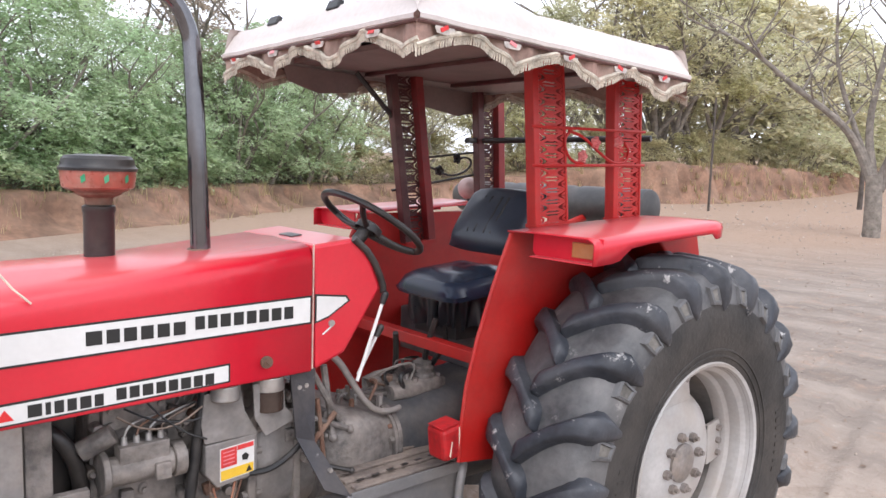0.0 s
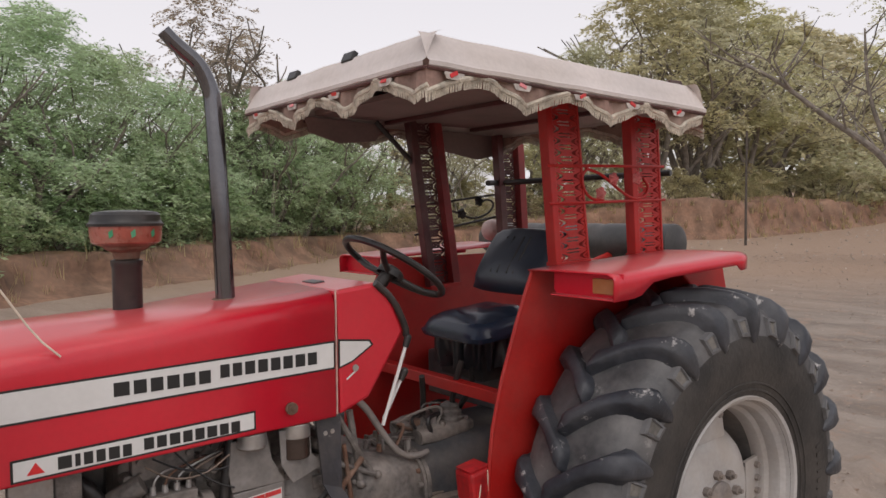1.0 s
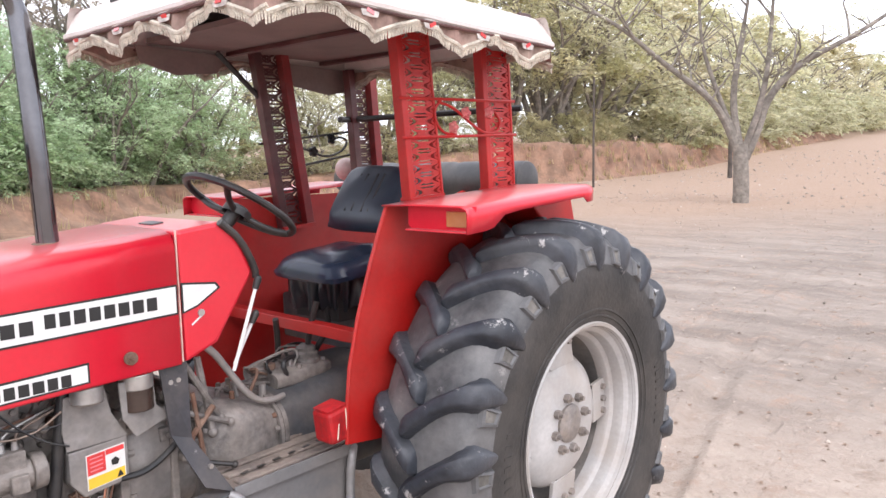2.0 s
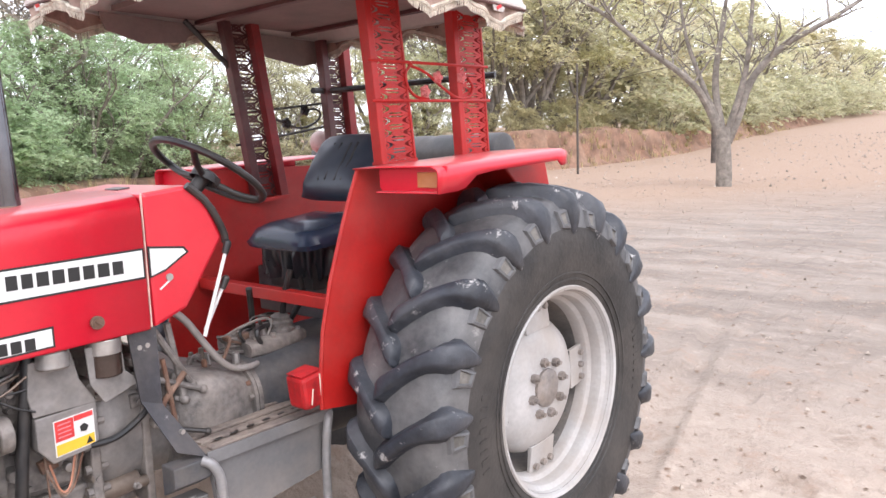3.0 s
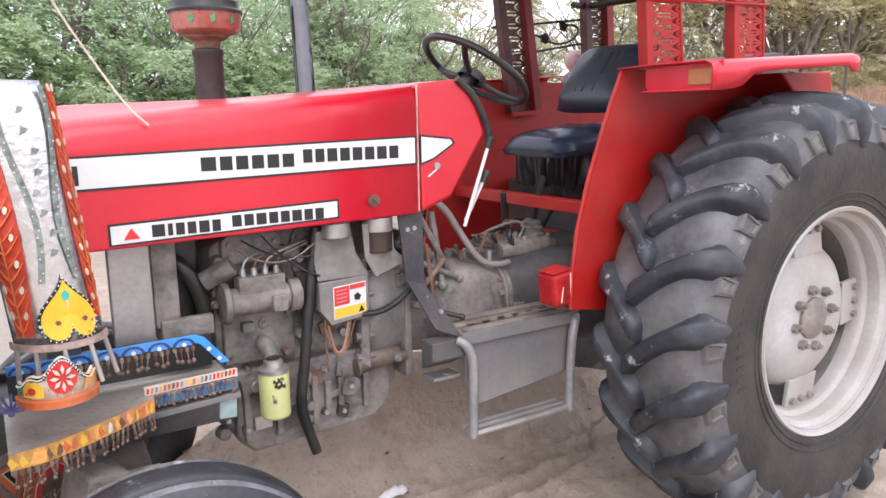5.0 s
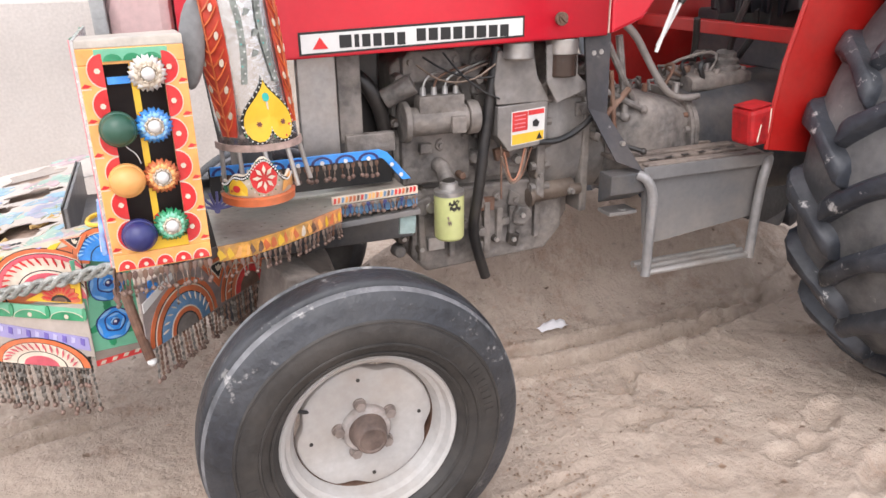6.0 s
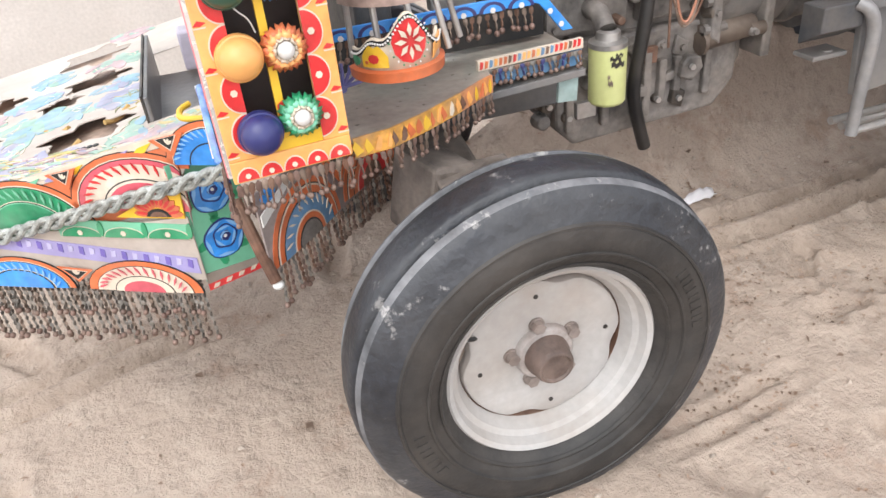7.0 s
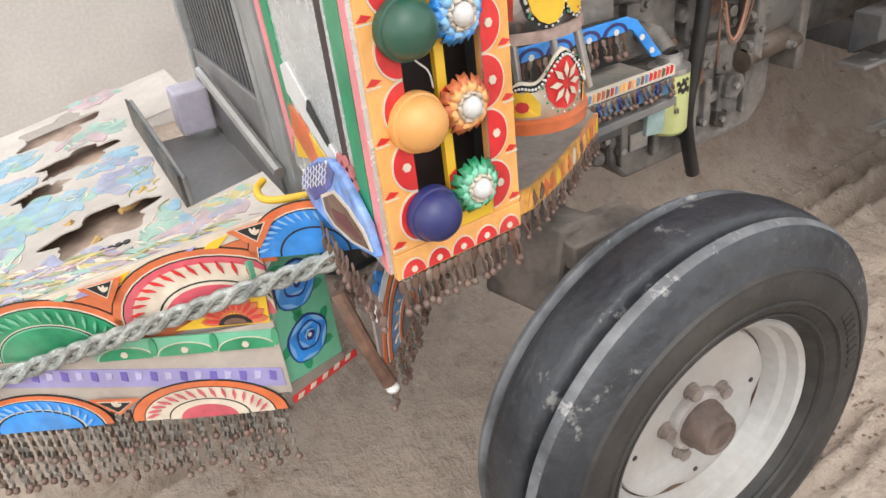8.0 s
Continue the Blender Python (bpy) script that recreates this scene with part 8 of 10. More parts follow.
# blue rail with scallops and beads behind it
RB = Face((-2.415, -0.360, 0.855), (1, 0, 0))
bm = bm_()
RB.slab(bm, [(0.0, 0.085), (0.43, 0.088), (0.452, 0.078), (0.515, 0.0), (0.49, 0.0), (0.44, 0.062), (0.43, 0.066), (0.0, 0.062)], -0.008, 0.0)
rail = part("blue_rail", bm, BLUE, shelf, "sky-blue scalloped rail with hanging beads", bevel=0.0015)
for k in range(7):
    arch(RB, 0.03 + 0.0615 * k, 0.064, 0.028, 0.020, ((1.0, NAVY), (0.72, BLUE)), 0.0015, rail)
    dots(RB, [(0.03 + 0.0615 * k, 0.068)], 0.006, 0.0045, WHITE, rail)
dots(RB, [(0.462, 0.045), (0.487, 0.015)], 0.006, 0.002, WHITE, rail)
bm = bm_()
RB.slab(bm, [(0.0, -0.03), (0.49, -0.03), (0.49, 0.058), (0.0, 0.058)], -0.10, -0.092)
part("rail_back", bm, BLACK, rail)
bead_row(RB.at(0.02, 0.062, -0.004), RB.at(0.43, 0.062, -0.004), 26, rail, 0.034, 0.0065, 1, BRASS, ends=(BRASS, RUST))
FB = Face((-2.125, -0.388, 0.815), (0.235, 0.004, 0))
bm = bm_()
FB.slab(bm, [(0.0, 0.0), (0.235, 0.004), (0.235, 0.024), (0.0, 0.020)], -0.012, 0.0)
band = part("painted_band", bm, CREAM, shelf, "cream painted band with coloured flecks and beads")
band_rng = random.Random(6)
for k in range(22):
    u, v = 0.006 + 0.0104 * k, 0.003 + 0.0003 * k
    motif(FB, [(u - 0.003, v), (u + 0.003, v + 0.002), (u + 0.005, v + 0.014), (u - 0.001, v + 0.016)], 0.0018, band_rng.choice((ORANGE, RUST, PEACH, SKY_FLECK, CRIMSON)), band, "brush_stroke")
bm = bm_()
FB.slab(bm, [(0.0, -0.036), (0.235, -0.032), (0.235, 0.0), (0.0, -0.004)], -0.016, -0.006)
part("blue_band", bm, SKY_FLECK, band)
bead_row(FB.at(0.004, 0.0, 0.003), FB.at(0.232, 0.003, 0.003), 19, band, 0.026, 0.0055, 1, BRASS, ends=(BEAD, LINK, RUST, NAVY))
bm = bm_()
FB.slab(bm, [(-0.01, -0.066), (0.24, -0.056), (0.24, -0.040), (-0.01, -0.050)], -0.05, 0.004)
part("low_ledge", bm, GREY_PLATE, shelf, bevel=0.002)
bm = bm_()
box(bm, (-1.915, -0.36, 0.725), (0.045, 0.01, 0.05), pose(0, 0, 0, 0, 4, 0))
part("pale_tag", bm, mat("pale_teal_tag", (0.34, 0.45, 0.43), 0.5, dust=0.3), shelf, "pale teal tag")
bm = bm_()
FAN = mat("dusky_lilac_plastic", (0.10, 0.10, 0.26), 0.4, vary=0.2, dust=0.2)
cyl(bm, (-2.415, -0.47, 0.870), (-2.415, -0.486, 0.870), 0.007, seg=10)
fan = part("fan_ornament", bm, FAN, shelf, "dusky lilac fan ornament", smooth=True)
for i in range(7):
    t = math.radians(200 + 25 * i)
    bm = bm_()
    tube(bm, [(-2.415, -0.48, 0.872), (-2.415 + 0.03 * math.cos(t), -0.484, 0.872 + 0.03 * abs(math.sin(t))), (-2.415 + 0.038 * math.cos(t), -0.480, 0.870 + 0.045 * abs(math.sin(t)))], 0.0035, seg=6)
    part("fan_blade", bm, FAN, fan, smooth=True)

# arched side valance with chains under the shelf
d = Vector((0.385, 0.415, 0)).normalized()
SV = Face((-2.612, -0.513, 0.55), d)
bm = bm_()
outline = [(0.0, 0.0), (0.10, 0.0), (0.30, 0.0), (0.52, 0.01), (0.52, 0.12), (0.35, 0.165), (0.0, 0.172)]
SV.slab(bm, outline, -0.004, 0.0)
sv = part("arched_valance", bm, mat("grey_mauve_sheet", (0.24, 0.20, 0.20), 0.5, vary=0.35, dust=0.4), tractor, "painted valance with arches and hanging chains")
arch(SV, 0.13, 0.006, 0.122, 0.128, ((1.0, ORANGE), (0.90, INK), (0.88, CREAM), (0.85, ORANGE), (0.74, INK), (0.72, SKY_FLECK), (0.46, CREAM), (0.43, ORANGE), (0.34, INK), (0.31, GREY)), 0.002, sv)
teeth(SV, 0.13, 0.010, 0.078, 0.08, 11, 0.011, 0.0105, CREAM, sv)
arch(SV, 0.39, 0.010, 0.118, 0.120, ((1.0, ORANGE), (0.90, INK), (0.88, CREAM), (0.85, ORANGE), (0.70, INK), (0.68, ORANGE), (0.56, CREAM), (0.53, CRIMSON), (0.36, RUST)), 0.002, sv)
teeth(SV, 0.39, 0.012, 0.091, 0.093, 13, 0.010, 0.0095, CREAM, sv)
motif(SV, [(0.205, 0.142), (0.315, 0.142), (0.262, 0.062)], 0.0085, ORANGE, sv)
motif(SV, [(0.228, 0.133), (0.296, 0.133), (0.263, 0.084)], 0.0095, CREAM, sv)
motif(SV, [(0.234, 0.130), (0.290, 0.130), (0.263, 0.090)], 0.0105, INK, sv)
petals(SV, 0.263, 0.108, 3, 0.0, 0.018, 0.004, 0.0115, CREAM, sv, 40, 110)
motif(SV, [(0.0, 0.105), (0.105, 0.150), (0.105, 0.166), (0.0, 0.128)], 0.006, WHITE, sv, "pale_bar")
petals(SV, 0.035, 0.150, 5, 0.004, 0.024, 0.007, 0.004, BLUE, sv, 20)
bead_row(SV.at(0.02, 0.0, -0.002), SV.at(0.32, 0.012, -0.002), 22, sv, 0.075, 0.0065, 3, BRASS, name="chain", ends=(LINK, RUST, BEAD))
bead_row(SV.at(0.32, 0.002, -0.002), SV.at(0.52, 0.012, -0.002), 16, sv, 0.075, 0.0065, 3, BRASS, name="chain", ends=(LINK, RUST, BEAD))

# painted bumper panel
FP = Face((-3.368, -0.047, 0.486), (0.428, -0.245, 0))
LP = 0.72


def ptop(u):
    return 0.14 + 0.28 * u


bm = bm_()
FP.slab(bm, [(0, 0.0), (LP, 0.03)] + [(LP + 0.02, 0.26), (LP + 0.10, ptop(LP + 0.10))] + [(LP * (1 - k / 8), ptop(LP * (1 - k / 8))) for k in range(9)], -0.006, 0.0)
bump = part("bumper_panel", bm, mat("plain_grey_ground", (0.42, 0.38, 0.34), 0.5, vary=0.12, dust=0.3), tractor, "painted truck-art bumper panel with arches and a chain fringe")


def strip(u0, u1, v0, v1, h, material, parent, n=10, name="painted_band"):
    bm = bm_()
    pts = [(u0 + (u1 - u0) * i / n, v0(u0 + (u1 - u0) * i / n)) for i in range(n + 1)] + [(u1 - (u1 - u0) * i / n, v1(u1 - (u1 - u0) * i / n)) for i in range(n + 1)]
    FP.slab(bm, pts, h - 0.003, h)
    return part(name, bm, material, parent)


strip(0.0, LP + 0.08, lambda u: ptop(u) - 0.022, lambda u: ptop(u) - 0.001, 0.002, CREAM, bump)
for k in range(15):
    u = 0.02 + 0.053 * k
    motif(FP, [(u, ptop(u) - 0.019), (u + 0.025, ptop(u) - 0.016), (u + 0.045, ptop(u + 0.03) - 0.004), (u + 0.012, ptop(u) - 0.008)], 0.004, (YELLOW, MINT, LILAC)[k % 3], bump)
strip(0.0, LP + 0.04, lambda u: max(ptop(u) - 0.14, 0.275 if u > LP - 0.03 else 0), lambda u: ptop(u) - 0.024, 0.0018, ORANGE, bump, 20)
# upper arches
SKY = mat("pale_blue_paint", (0.22, 0.44, 0.72), 0.4, vary=0.1)
ROSE_RED = mat("rose_red_paint", (0.55, 0.09, 0.12), 0.45, vary=0.2, dust=0.25)
for cu, cv, ru, rv, bands, tooth in ((0.375, 0.140, 0.150, 0.108, ((1.0, INK), (0.985, ORANGE), (0.90, CREAM), (0.88, INK), (0.865, GREEN), (0.60, CREAM), (0.585, INK), (0.57, MINT), (0.55, GREEN)), MINT),
                                     (0.655, 0.188, 0.170, 0.122, ((1.0, INK), (0.985, ORANGE), (0.91, CREAM), (0.895, INK), (0.88, ROSE_RED), (0.80, CREAM), (0.56, INK), (0.54, CREAM), (0.50, ROSE_RED)), CRIMSON),
                                     (0.82, 0.285, 0.10, 0.085, ((1.0, INK), (0.98, ORANGE), (0.86, CREAM), (0.84, INK), (0.82, BLUE), (0.52, INK), (0.49, BLUE)), SKY),
                                     (0.09, 0.075, 0.16, 0.09, ((1.0, INK), (0.98, ORANGE), (0.86, BLUE), (0.6, CREAM), (0.55, NAVY)), CREAM)):
    edge_u = LP + 0.02 if cu < 0.7 else 9.0
    arch(FP, cu, cv, ru, rv, bands, 0.0035, bump, 0, 180, umax=edge_u)
    teeth(FP, cu, cv, ru * 0.75, rv * 0.75, 17, 0.0125 if ru > 0.12 else 0.009, 0.0112, tooth, bump, umax=edge_u - 0.02)
for cu, cv in ((0.494, 0.262), (0.738, 0.333), (0.235, 0.188)):
    motif(FP, [(cu - 0.036, cv + 0.002), (cu + 0.036, cv + 0.018), (cu + 0.006, cv - 0.028)], 0.0125, ORANGE, bump)
    motif(FP, [(cu - 0.023, cv + 0.0045), (cu + 0.023, cv + 0.014), (cu + 0.004, cv - 0.017)], 0.0135, CREAM, bump)
    motif(FP, [(cu - 0.020, cv + 0.0045), (cu + 0.020, cv + 0.013), (cu + 0.004, cv - 0.014)], 0.0142, INK, bump)
    petals(FP, cu + 0.003, cv - 0.004, 3, 0.0, 0.012, 0.0024, 0.015, CREAM, bump, 40, 110)
# lower rows
strip(0.0, LP + 0.012, lambda u: 0.012 + 0.03 * u, lambda u: 0.140 + 0.13 * max(0.0, u - 0.44), 0.0125, mat("grey_beige_band", (0.42, 0.365, 0.32), 0.55, vary=0.14, dust=0.3), bump)
motif(FP, [(0.582, 0.176), (0.728, 0.176), (0.735, 0.250), (0.700, 0.238)], 0.0145, YELLOW, bump)
petals(FP, 0.677, 0.183, 11, 0.016, 0.052, 0.0068, 0.0165, ORANGE, bump, 4, 188)
petals(FP, 0.677, 0.183, 10, 0.022, 0.046, 0.0034, 0.0170, CRIMSON, bump, 12, 178)
arch(FP, 0.677, 0.180, 0.026, 0.017, ((1.0, INK), (0.7, RUST)), 0.017, bump)
strip(0.440, 0.728, lambda u: 0.130, lambda u: 0.168 - 0.02 * (u - 0.44), 0.0145, MINT, bump)
for k in range(3):
    cu = 0.490 + 0.096 * k
    arch(FP, cu, 0.131, 0.046, 0.023, ((1.0, CREAM), (0.95, GREEN)), 0.016, bump)
    petals(FP, cu + 0.048, 0.150, 1, -0.017, 0.017, 0.006, 0.0178, GREEN, bump, 85)
    dots(FP, [(cu, 0.141)], 0.006, 0.0185, CREAM, bump)


def mid_lilac(u):
    return 0.112 - 0.100 * (u - 0.27)


strip(0.10, 0.725, lambda u: mid_lilac(u) - 0.017, lambda u: mid_lilac(u) + 0.019, 0.0145, LILAC, bump)
PALE_LILAC = mat("pale_lilac_stroke", (0.46, 0.43, 0.62), 0.5, vary=0.2)
VIOLET = mat("violet_stroke", (0.16, 0.12, 0.40), 0.5, vary=0.2)
for k in range(26):
    u = 0.115 + 0.0235 * k
    v = mid_lilac(u)
    motif(FP, [(u, v - 0.002), (u + 0.010, v - 0.006 * (k % 2)), (u + 0.013, v + 0.012), (u + 0.003, v + 0.015)], 0.016, VIOLET if k % 2 else PALE_LILAC, bump, "brush_stroke")
for cu, ru, bands, tooth in ((0.05, 0.125, ((1.0, ORANGE), (0.85, INK), (0.83, CREAM), (0.5, INK), (0.48, CREAM)), ROSE_RED),
                             (0.305, 0.124, ((1.0, INK), (0.985, ORANGE), (0.88, CREAM), (0.865, INK), (0.85, BLUE), (0.62, CREAM), (0.60, INK), (0.57, BLUE)), SKY),
                             (0.590, 0.131, ((1.0, INK), (0.985, ORANGE), (0.84, INK), (0.825, CREAM), (0.52, INK), (0.50, CREAM), (0.36, ROSE_RED)), ROSE_RED)):
    arch(FP, cu, 0.004, ru, 0.073, bands, 0.0175, bump)
    teeth(FP, cu, 0.004, ru * 0.72, 0.052, 15, 0.0115, 0.0242, tooth, bump)
for cu in (0.178, 0.446):
    motif(FP, [(cu - 0.040, 0.060), (cu + 0.040, 0.054), (cu, 0.024)], 0.0232, ORANGE, bump)
    motif(FP, [(cu - 0.029, 0.056), (cu + 0.029, 0.051), (cu, 0.030)], 0.0238, CREAM, bump)
    motif(FP, [(cu - 0.026, 0.0545), (cu + 0.026, 0.050), (cu, 0.032)], 0.0244, INK, bump)
    petals(FP, cu, 0.044, 3, 0.0, 0.012, 0.003, 0.0250, CREAM, bump, 30, 120)
# twisted silver band laid across the panel
BRAID = mat("silver_braid", (0.36, 0.38, 0.36), 0.4, 0.45, vary=0.45, scale=45, fine=220, bump=0.5, dust=0.3)
for s in (0, 2.0944, 4.1888):
    bm = bm_()
    pts = []
    for i in range(141):
        k = i / 140
        u, v = 0.16 + 0.70 * k, 0.087 + 0.20 * k
        a = 42 * k + s
        pts.append(FP.at(u - 0.004 * math.sin(a), v + 0.0095 * math.sin(a), 0.027 + 0.003 * math.cos(a)))
    tube(bm, pts, 0.0066, seg=8)
    part("braid_strand", bm, BRAID, bump, "strand of the twisted silver braid across the panel", smooth=True)
# blue-rose end piece
EP = Face((-2.740, -0.412, 0.50), (0.12, 0.05, 0))
bm = bm_()
EP.slab(bm, [(0.0, 0.008), (0.12, -0.004), (0.12, 0.262), (-0.012, 0.27)], -0.005, 0.0)
ep = part("rose_panel", bm, MINT, tractor, "green end panel painted with two blue roses")
motif(EP, [(0.0, -0.012), (0.15, -0.018), (0.15, -0.004), (0.0, 0.004)], 0.002, CRIMSON, ep)
for k in range(5):
    motif(EP, [(0.008 + 0.028 * k, -0.009), (0.018 + 0.028 * k, -0.010), (0.024 + 0.028 * k, -0.002), (0.013 + 0.028 * k, -0.001)], 0.0035, CREAM, ep)
motif(EP, [(0.0, 0.004), (0.12, -0.004), (0.12, 0.012), (0.0, 0.028)], 0.002, mat("grey_brown_band", (0.26, 0.22, 0.19), 0.55, vary=0.2, dust=0.3), ep)


def rose(face, cu, cv, r, parent, seed):
    """A painted rose: round petals folded one over another, with pale brushed rims."""
    rng = random.Random(seed)

    def blob(u, v, q, ph, wob, h, material, name):
        motif(face, [(u + q * (1 + wob * math.sin(5 * k * 0.2618 + ph)) * math.cos(k * 0.2618), v + q * (1 + wob * math.sin(5 * k * 0.2618 + ph)) * math.sin(k * 0.2618)) for k in range(24)], h, material, parent, name)

    def crescent(u, v, q, a0, span, w, h, material):
        n = 10
        out = [(u + q * math.cos(a0 + span * k / n), v + q * math.sin(a0 + span * k / n)) for k in range(n + 1)]
        inn = [(u + (q - w * math.sin(math.pi * k / n)) * math.cos(a0 + span * k / n), v + (q - w * math.sin(math.pi * k / n)) * math.sin(a0 + span * k / n)) for k in range(n - 1, 0, -1)]
        motif(face, out + inn, h, material, parent, "brush_stroke")
    for k in range(5):
        t = 0.4 + k * 1.2566 + rng.uniform(-0.2, 0.2)
        petals(face, cu + 0.6 * r * math.cos(t), cv + 0.6 * r * math.sin(t), 1, 0.0, r * 0.85, r * 0.22, 0.0010, GREEN, parent, math.degrees(t) + 35, name="painted_leaf")
    blob(cu, cv, r, seed, 0.03, 0.0016, NAVY, "painted_petal")
    blob(cu, cv - r * 0.02, r * 0.93, seed + 0.4, 0.03, 0.0022, BLUE, "painted_petal")
    for k in range(5):
        crescent(cu, cv, r * 0.90, k * 1.2566 + seed, 1.0, r * 0.17, 0.0028, SKY)
    blob(cu + r * 0.05, cv + r * 0.10, r * 0.60, seed + 1.0, 0.06, 0.0032, NAVY, "painted_petal")
    blob(cu + r * 0.05, cv + r * 0.12, r * 0.52, seed + 1.3, 0.06, 0.0038, BLUE, "painted_petal")
    for k in range(3):
        crescent(cu + r * 0.05, cv + r * 0.12, r * 0.50, k * 2.094 + 0.6 + seed, 1.5, r * 0.13, 0.0044, SKY)
    blob(cu + r * 0.05, cv + r * 0.14, r * 0.25, seed + 2.0, 0.08, 0.0048, NAVY, "painted_petal")
    crescent(cu + r * 0.05, cv + r * 0.14, r * 0.24, 0.4, 3.6, r * 0.10, 0.0054, SKY)
    dots(face, [(cu + r * 0.05, cv + r * 0.14)], r * 0.09, 0.0056, WHITE, parent)


for k, v in enumerate((0.086, 0.19)):
    rose(EP, 0.058, v, 0.043, ep, k * 0.8 + 0.3)
# hanging painted stick at the corner
bm = bm_()
tube(bm, [(-2.645, -0.47, 0.70), (-2.625, -0.50, 0.60), (-2.610, -0.525, 0.54)], 0.012, seg=10, smooth=1)
stick = part("corner_post", bm, RUST, tractor, "brown corner post with a red and white tip", smooth=True)
bm = bm_()
ball(bm, (-2.608, -0.528, 0.534), 0.0115, scale=(1, 1, 0.8), seg=12)
part("tip", bm, WHITE, stick, smooth=True)
bead_row((-2.64, -0.44, 0.70), (-2.52, -0.43, 0.68), 10, stick, 0.05, 0.0038, 2, BEAD)
# chain fringe under the bumper
bead_row(FP.at(0.02, -0.002, -0.004), FP.at(0.71, 0.026, -0.004), 48, bump, 0.150, 0.0072, 6, BRASS, name="chain", ends=(LINK, LINK, BRASS, LINK))
bead_row(FP.at(0.02, -0.002, 0.008), FP.at(0.71, 0.026, 0.008), 46, bump, 0.075, 0.0066, 3, BRASS, name="chain", ends=(LINK, BRASS, LINK))

# white bumper top with torn flower-shaped holes, painted in pale washes
def bumper_top():
    bm = bm_()

    def zz(x):
        return 0.79 - 0.16 * (-2.65 - x)
    holes = [(-2.915, -0.085, 0.112, 0.075, 0.4), (-2.91, 0.285, 0.095, 0.065, 1.2), (-2.93, 0.53, 0.105, 0.10, 2.0), (-2.995, 0.185, 0.062, 0.042, 0.1), (-3.17, 0.34, 0.08, 0.07, 0.9), (-3.16, 0.06, 0.05, 0.04, 0.3)]

    def rim(hole, x, y):
        hx, hy, rx, ry, ph = hole
        a = math.atan2((y - hy) / ry, (x - hx) / rx)
        return math.hypot((x - hx) / rx, (y - hy) / ry), 0.82 + 0.17 * math.sin(5 * a + ph) + 0.06 * math.sin(11 * a + 3 * ph)

    def edge(x):
        return -0.073 - 0.572 * (x + 3.33)
    st = 0.0055
    nx, ny = int(0.70 / st), int(1.15 / st)
    vid = {}

    def v(i, j):
        if (i, j) not in vid:
            x, y = -3.34 + i * st, -0.50 + j * st
            vid[(i, j)] = bm.verts.new((x, y, zz(x)))
        return vid[(i, j)]
    for i in range(nx):
        for j in range(ny):
            x, y = -3.34 + (i + 0.5) * st, -0.50 + (j + 0.5) * st
            if y < edge(x) or any(r < R for r, R in (rim(h, x, y) for h in holes)):
                continue
            if x > -2.78 and -0.17 < y < 0.34:
                continue
            bm.faces.new((v(i, j), v(i + 1, j), v(i + 1, j + 1), v(i, j + 1)))
    # draw the torn rims and the front edge smooth
    for w in bm.verts:
        if not w.is_boundary:
            continue
        x, y = w.co.x, w.co.y
        if abs(y - edge(x)) < 1.3 * st:
            w.co.y = edge(x)
            continue
        for h in holes:
            r, R = rim(h, x, y)
            if abs(r - R) < 0.16:
                x, y = h[0] + (x - h[0]) * R / r, h[1] + (y - h[1]) * R / r
                w.co = (x, y, zz(x))
                break
    top = part("bumper_top", bm, mat("weathered_cream_sheet", (0.52, 0.46, 0.41), 0.55, vary=0.14, scale=7, bump=0.08, dust=0.5, dustcol=(0.36, 0.29, 0.24)), tractor, "cream bumper top with flower-shaped cut-outs and pale painted washes")
    mod = top.modifiers.new("sheet", "SOLIDIFY")
    mod.thickness = 0.0025
    # rusty tray under the holes
    bm = bm_()
    prism(bm, [(-3.20, 0.668), (-2.785, 0.734), (-2.785, 0.738), (-3.20, 0.672)], "y", -0.13, 0.64)
    part("rusty_tray", bm, mat("brown_rusted_tray", (0.40, 0.29, 0.23), 0.7, 0.1, vary=0.4, scale=9, bump=0.3, dust=0.4), top, "brown rusted tray under the cut-outs")
    T = Face((-3.0, 0.2, zz(-3.0) + 0.0002), (1, 0, 0.16), (0, 1, 0))
    tones = {"mint": (0.27, 0.42, 0.35), "sky": (0.23, 0.38, 0.48), "lilac": (0.31, 0.31, 0.42), "rose": (0.44, 0.31, 0.33), "straw": (0.52, 0.42, 0.16), "olive": (0.27, 0.28, 0.14)}
    pale = {k: mat("pale_%s_paint" % k, c, 0.55, vary=0.22, scale=22, dust=0.45, dustcol=(0.48, 0.43, 0.38)) for k, c in tones.items()}
    rng = random.Random(12)

    def clear(x, y):
        return y > edge(x) + 0.004 and not any(r < R + 0.06 for r, R in (rim(h, x, y) for h in holes)) and not (x > -2.785 and -0.18 < y < 0.35) and -3.33 < x < -2.66

    def swoosh(x, y, length, width, ang, bend, h, tone, name="brush_stroke"):
        n, left, right = 9, [], []
        for k in range(n + 1):
            f = k / n - 0.5
            c, s = math.cos(ang), math.sin(ang)
            p, q = f * length, bend * (0.25 - f * f) * 4
            w = width * math.sin(math.pi * (0.04 + 0.92 * k / n)) ** 0.8
            cx, cy = x + p * c - q * s, y + p * s + q * c
            if not clear(cx, cy):
                return
            left.append((cx - w * s + 3.0, cy + w * c - 0.2))
            right.append((cx + w * s + 3.0, cy - w * c - 0.2))
        motif(T, left + right[::-1], h, tone, top, name)
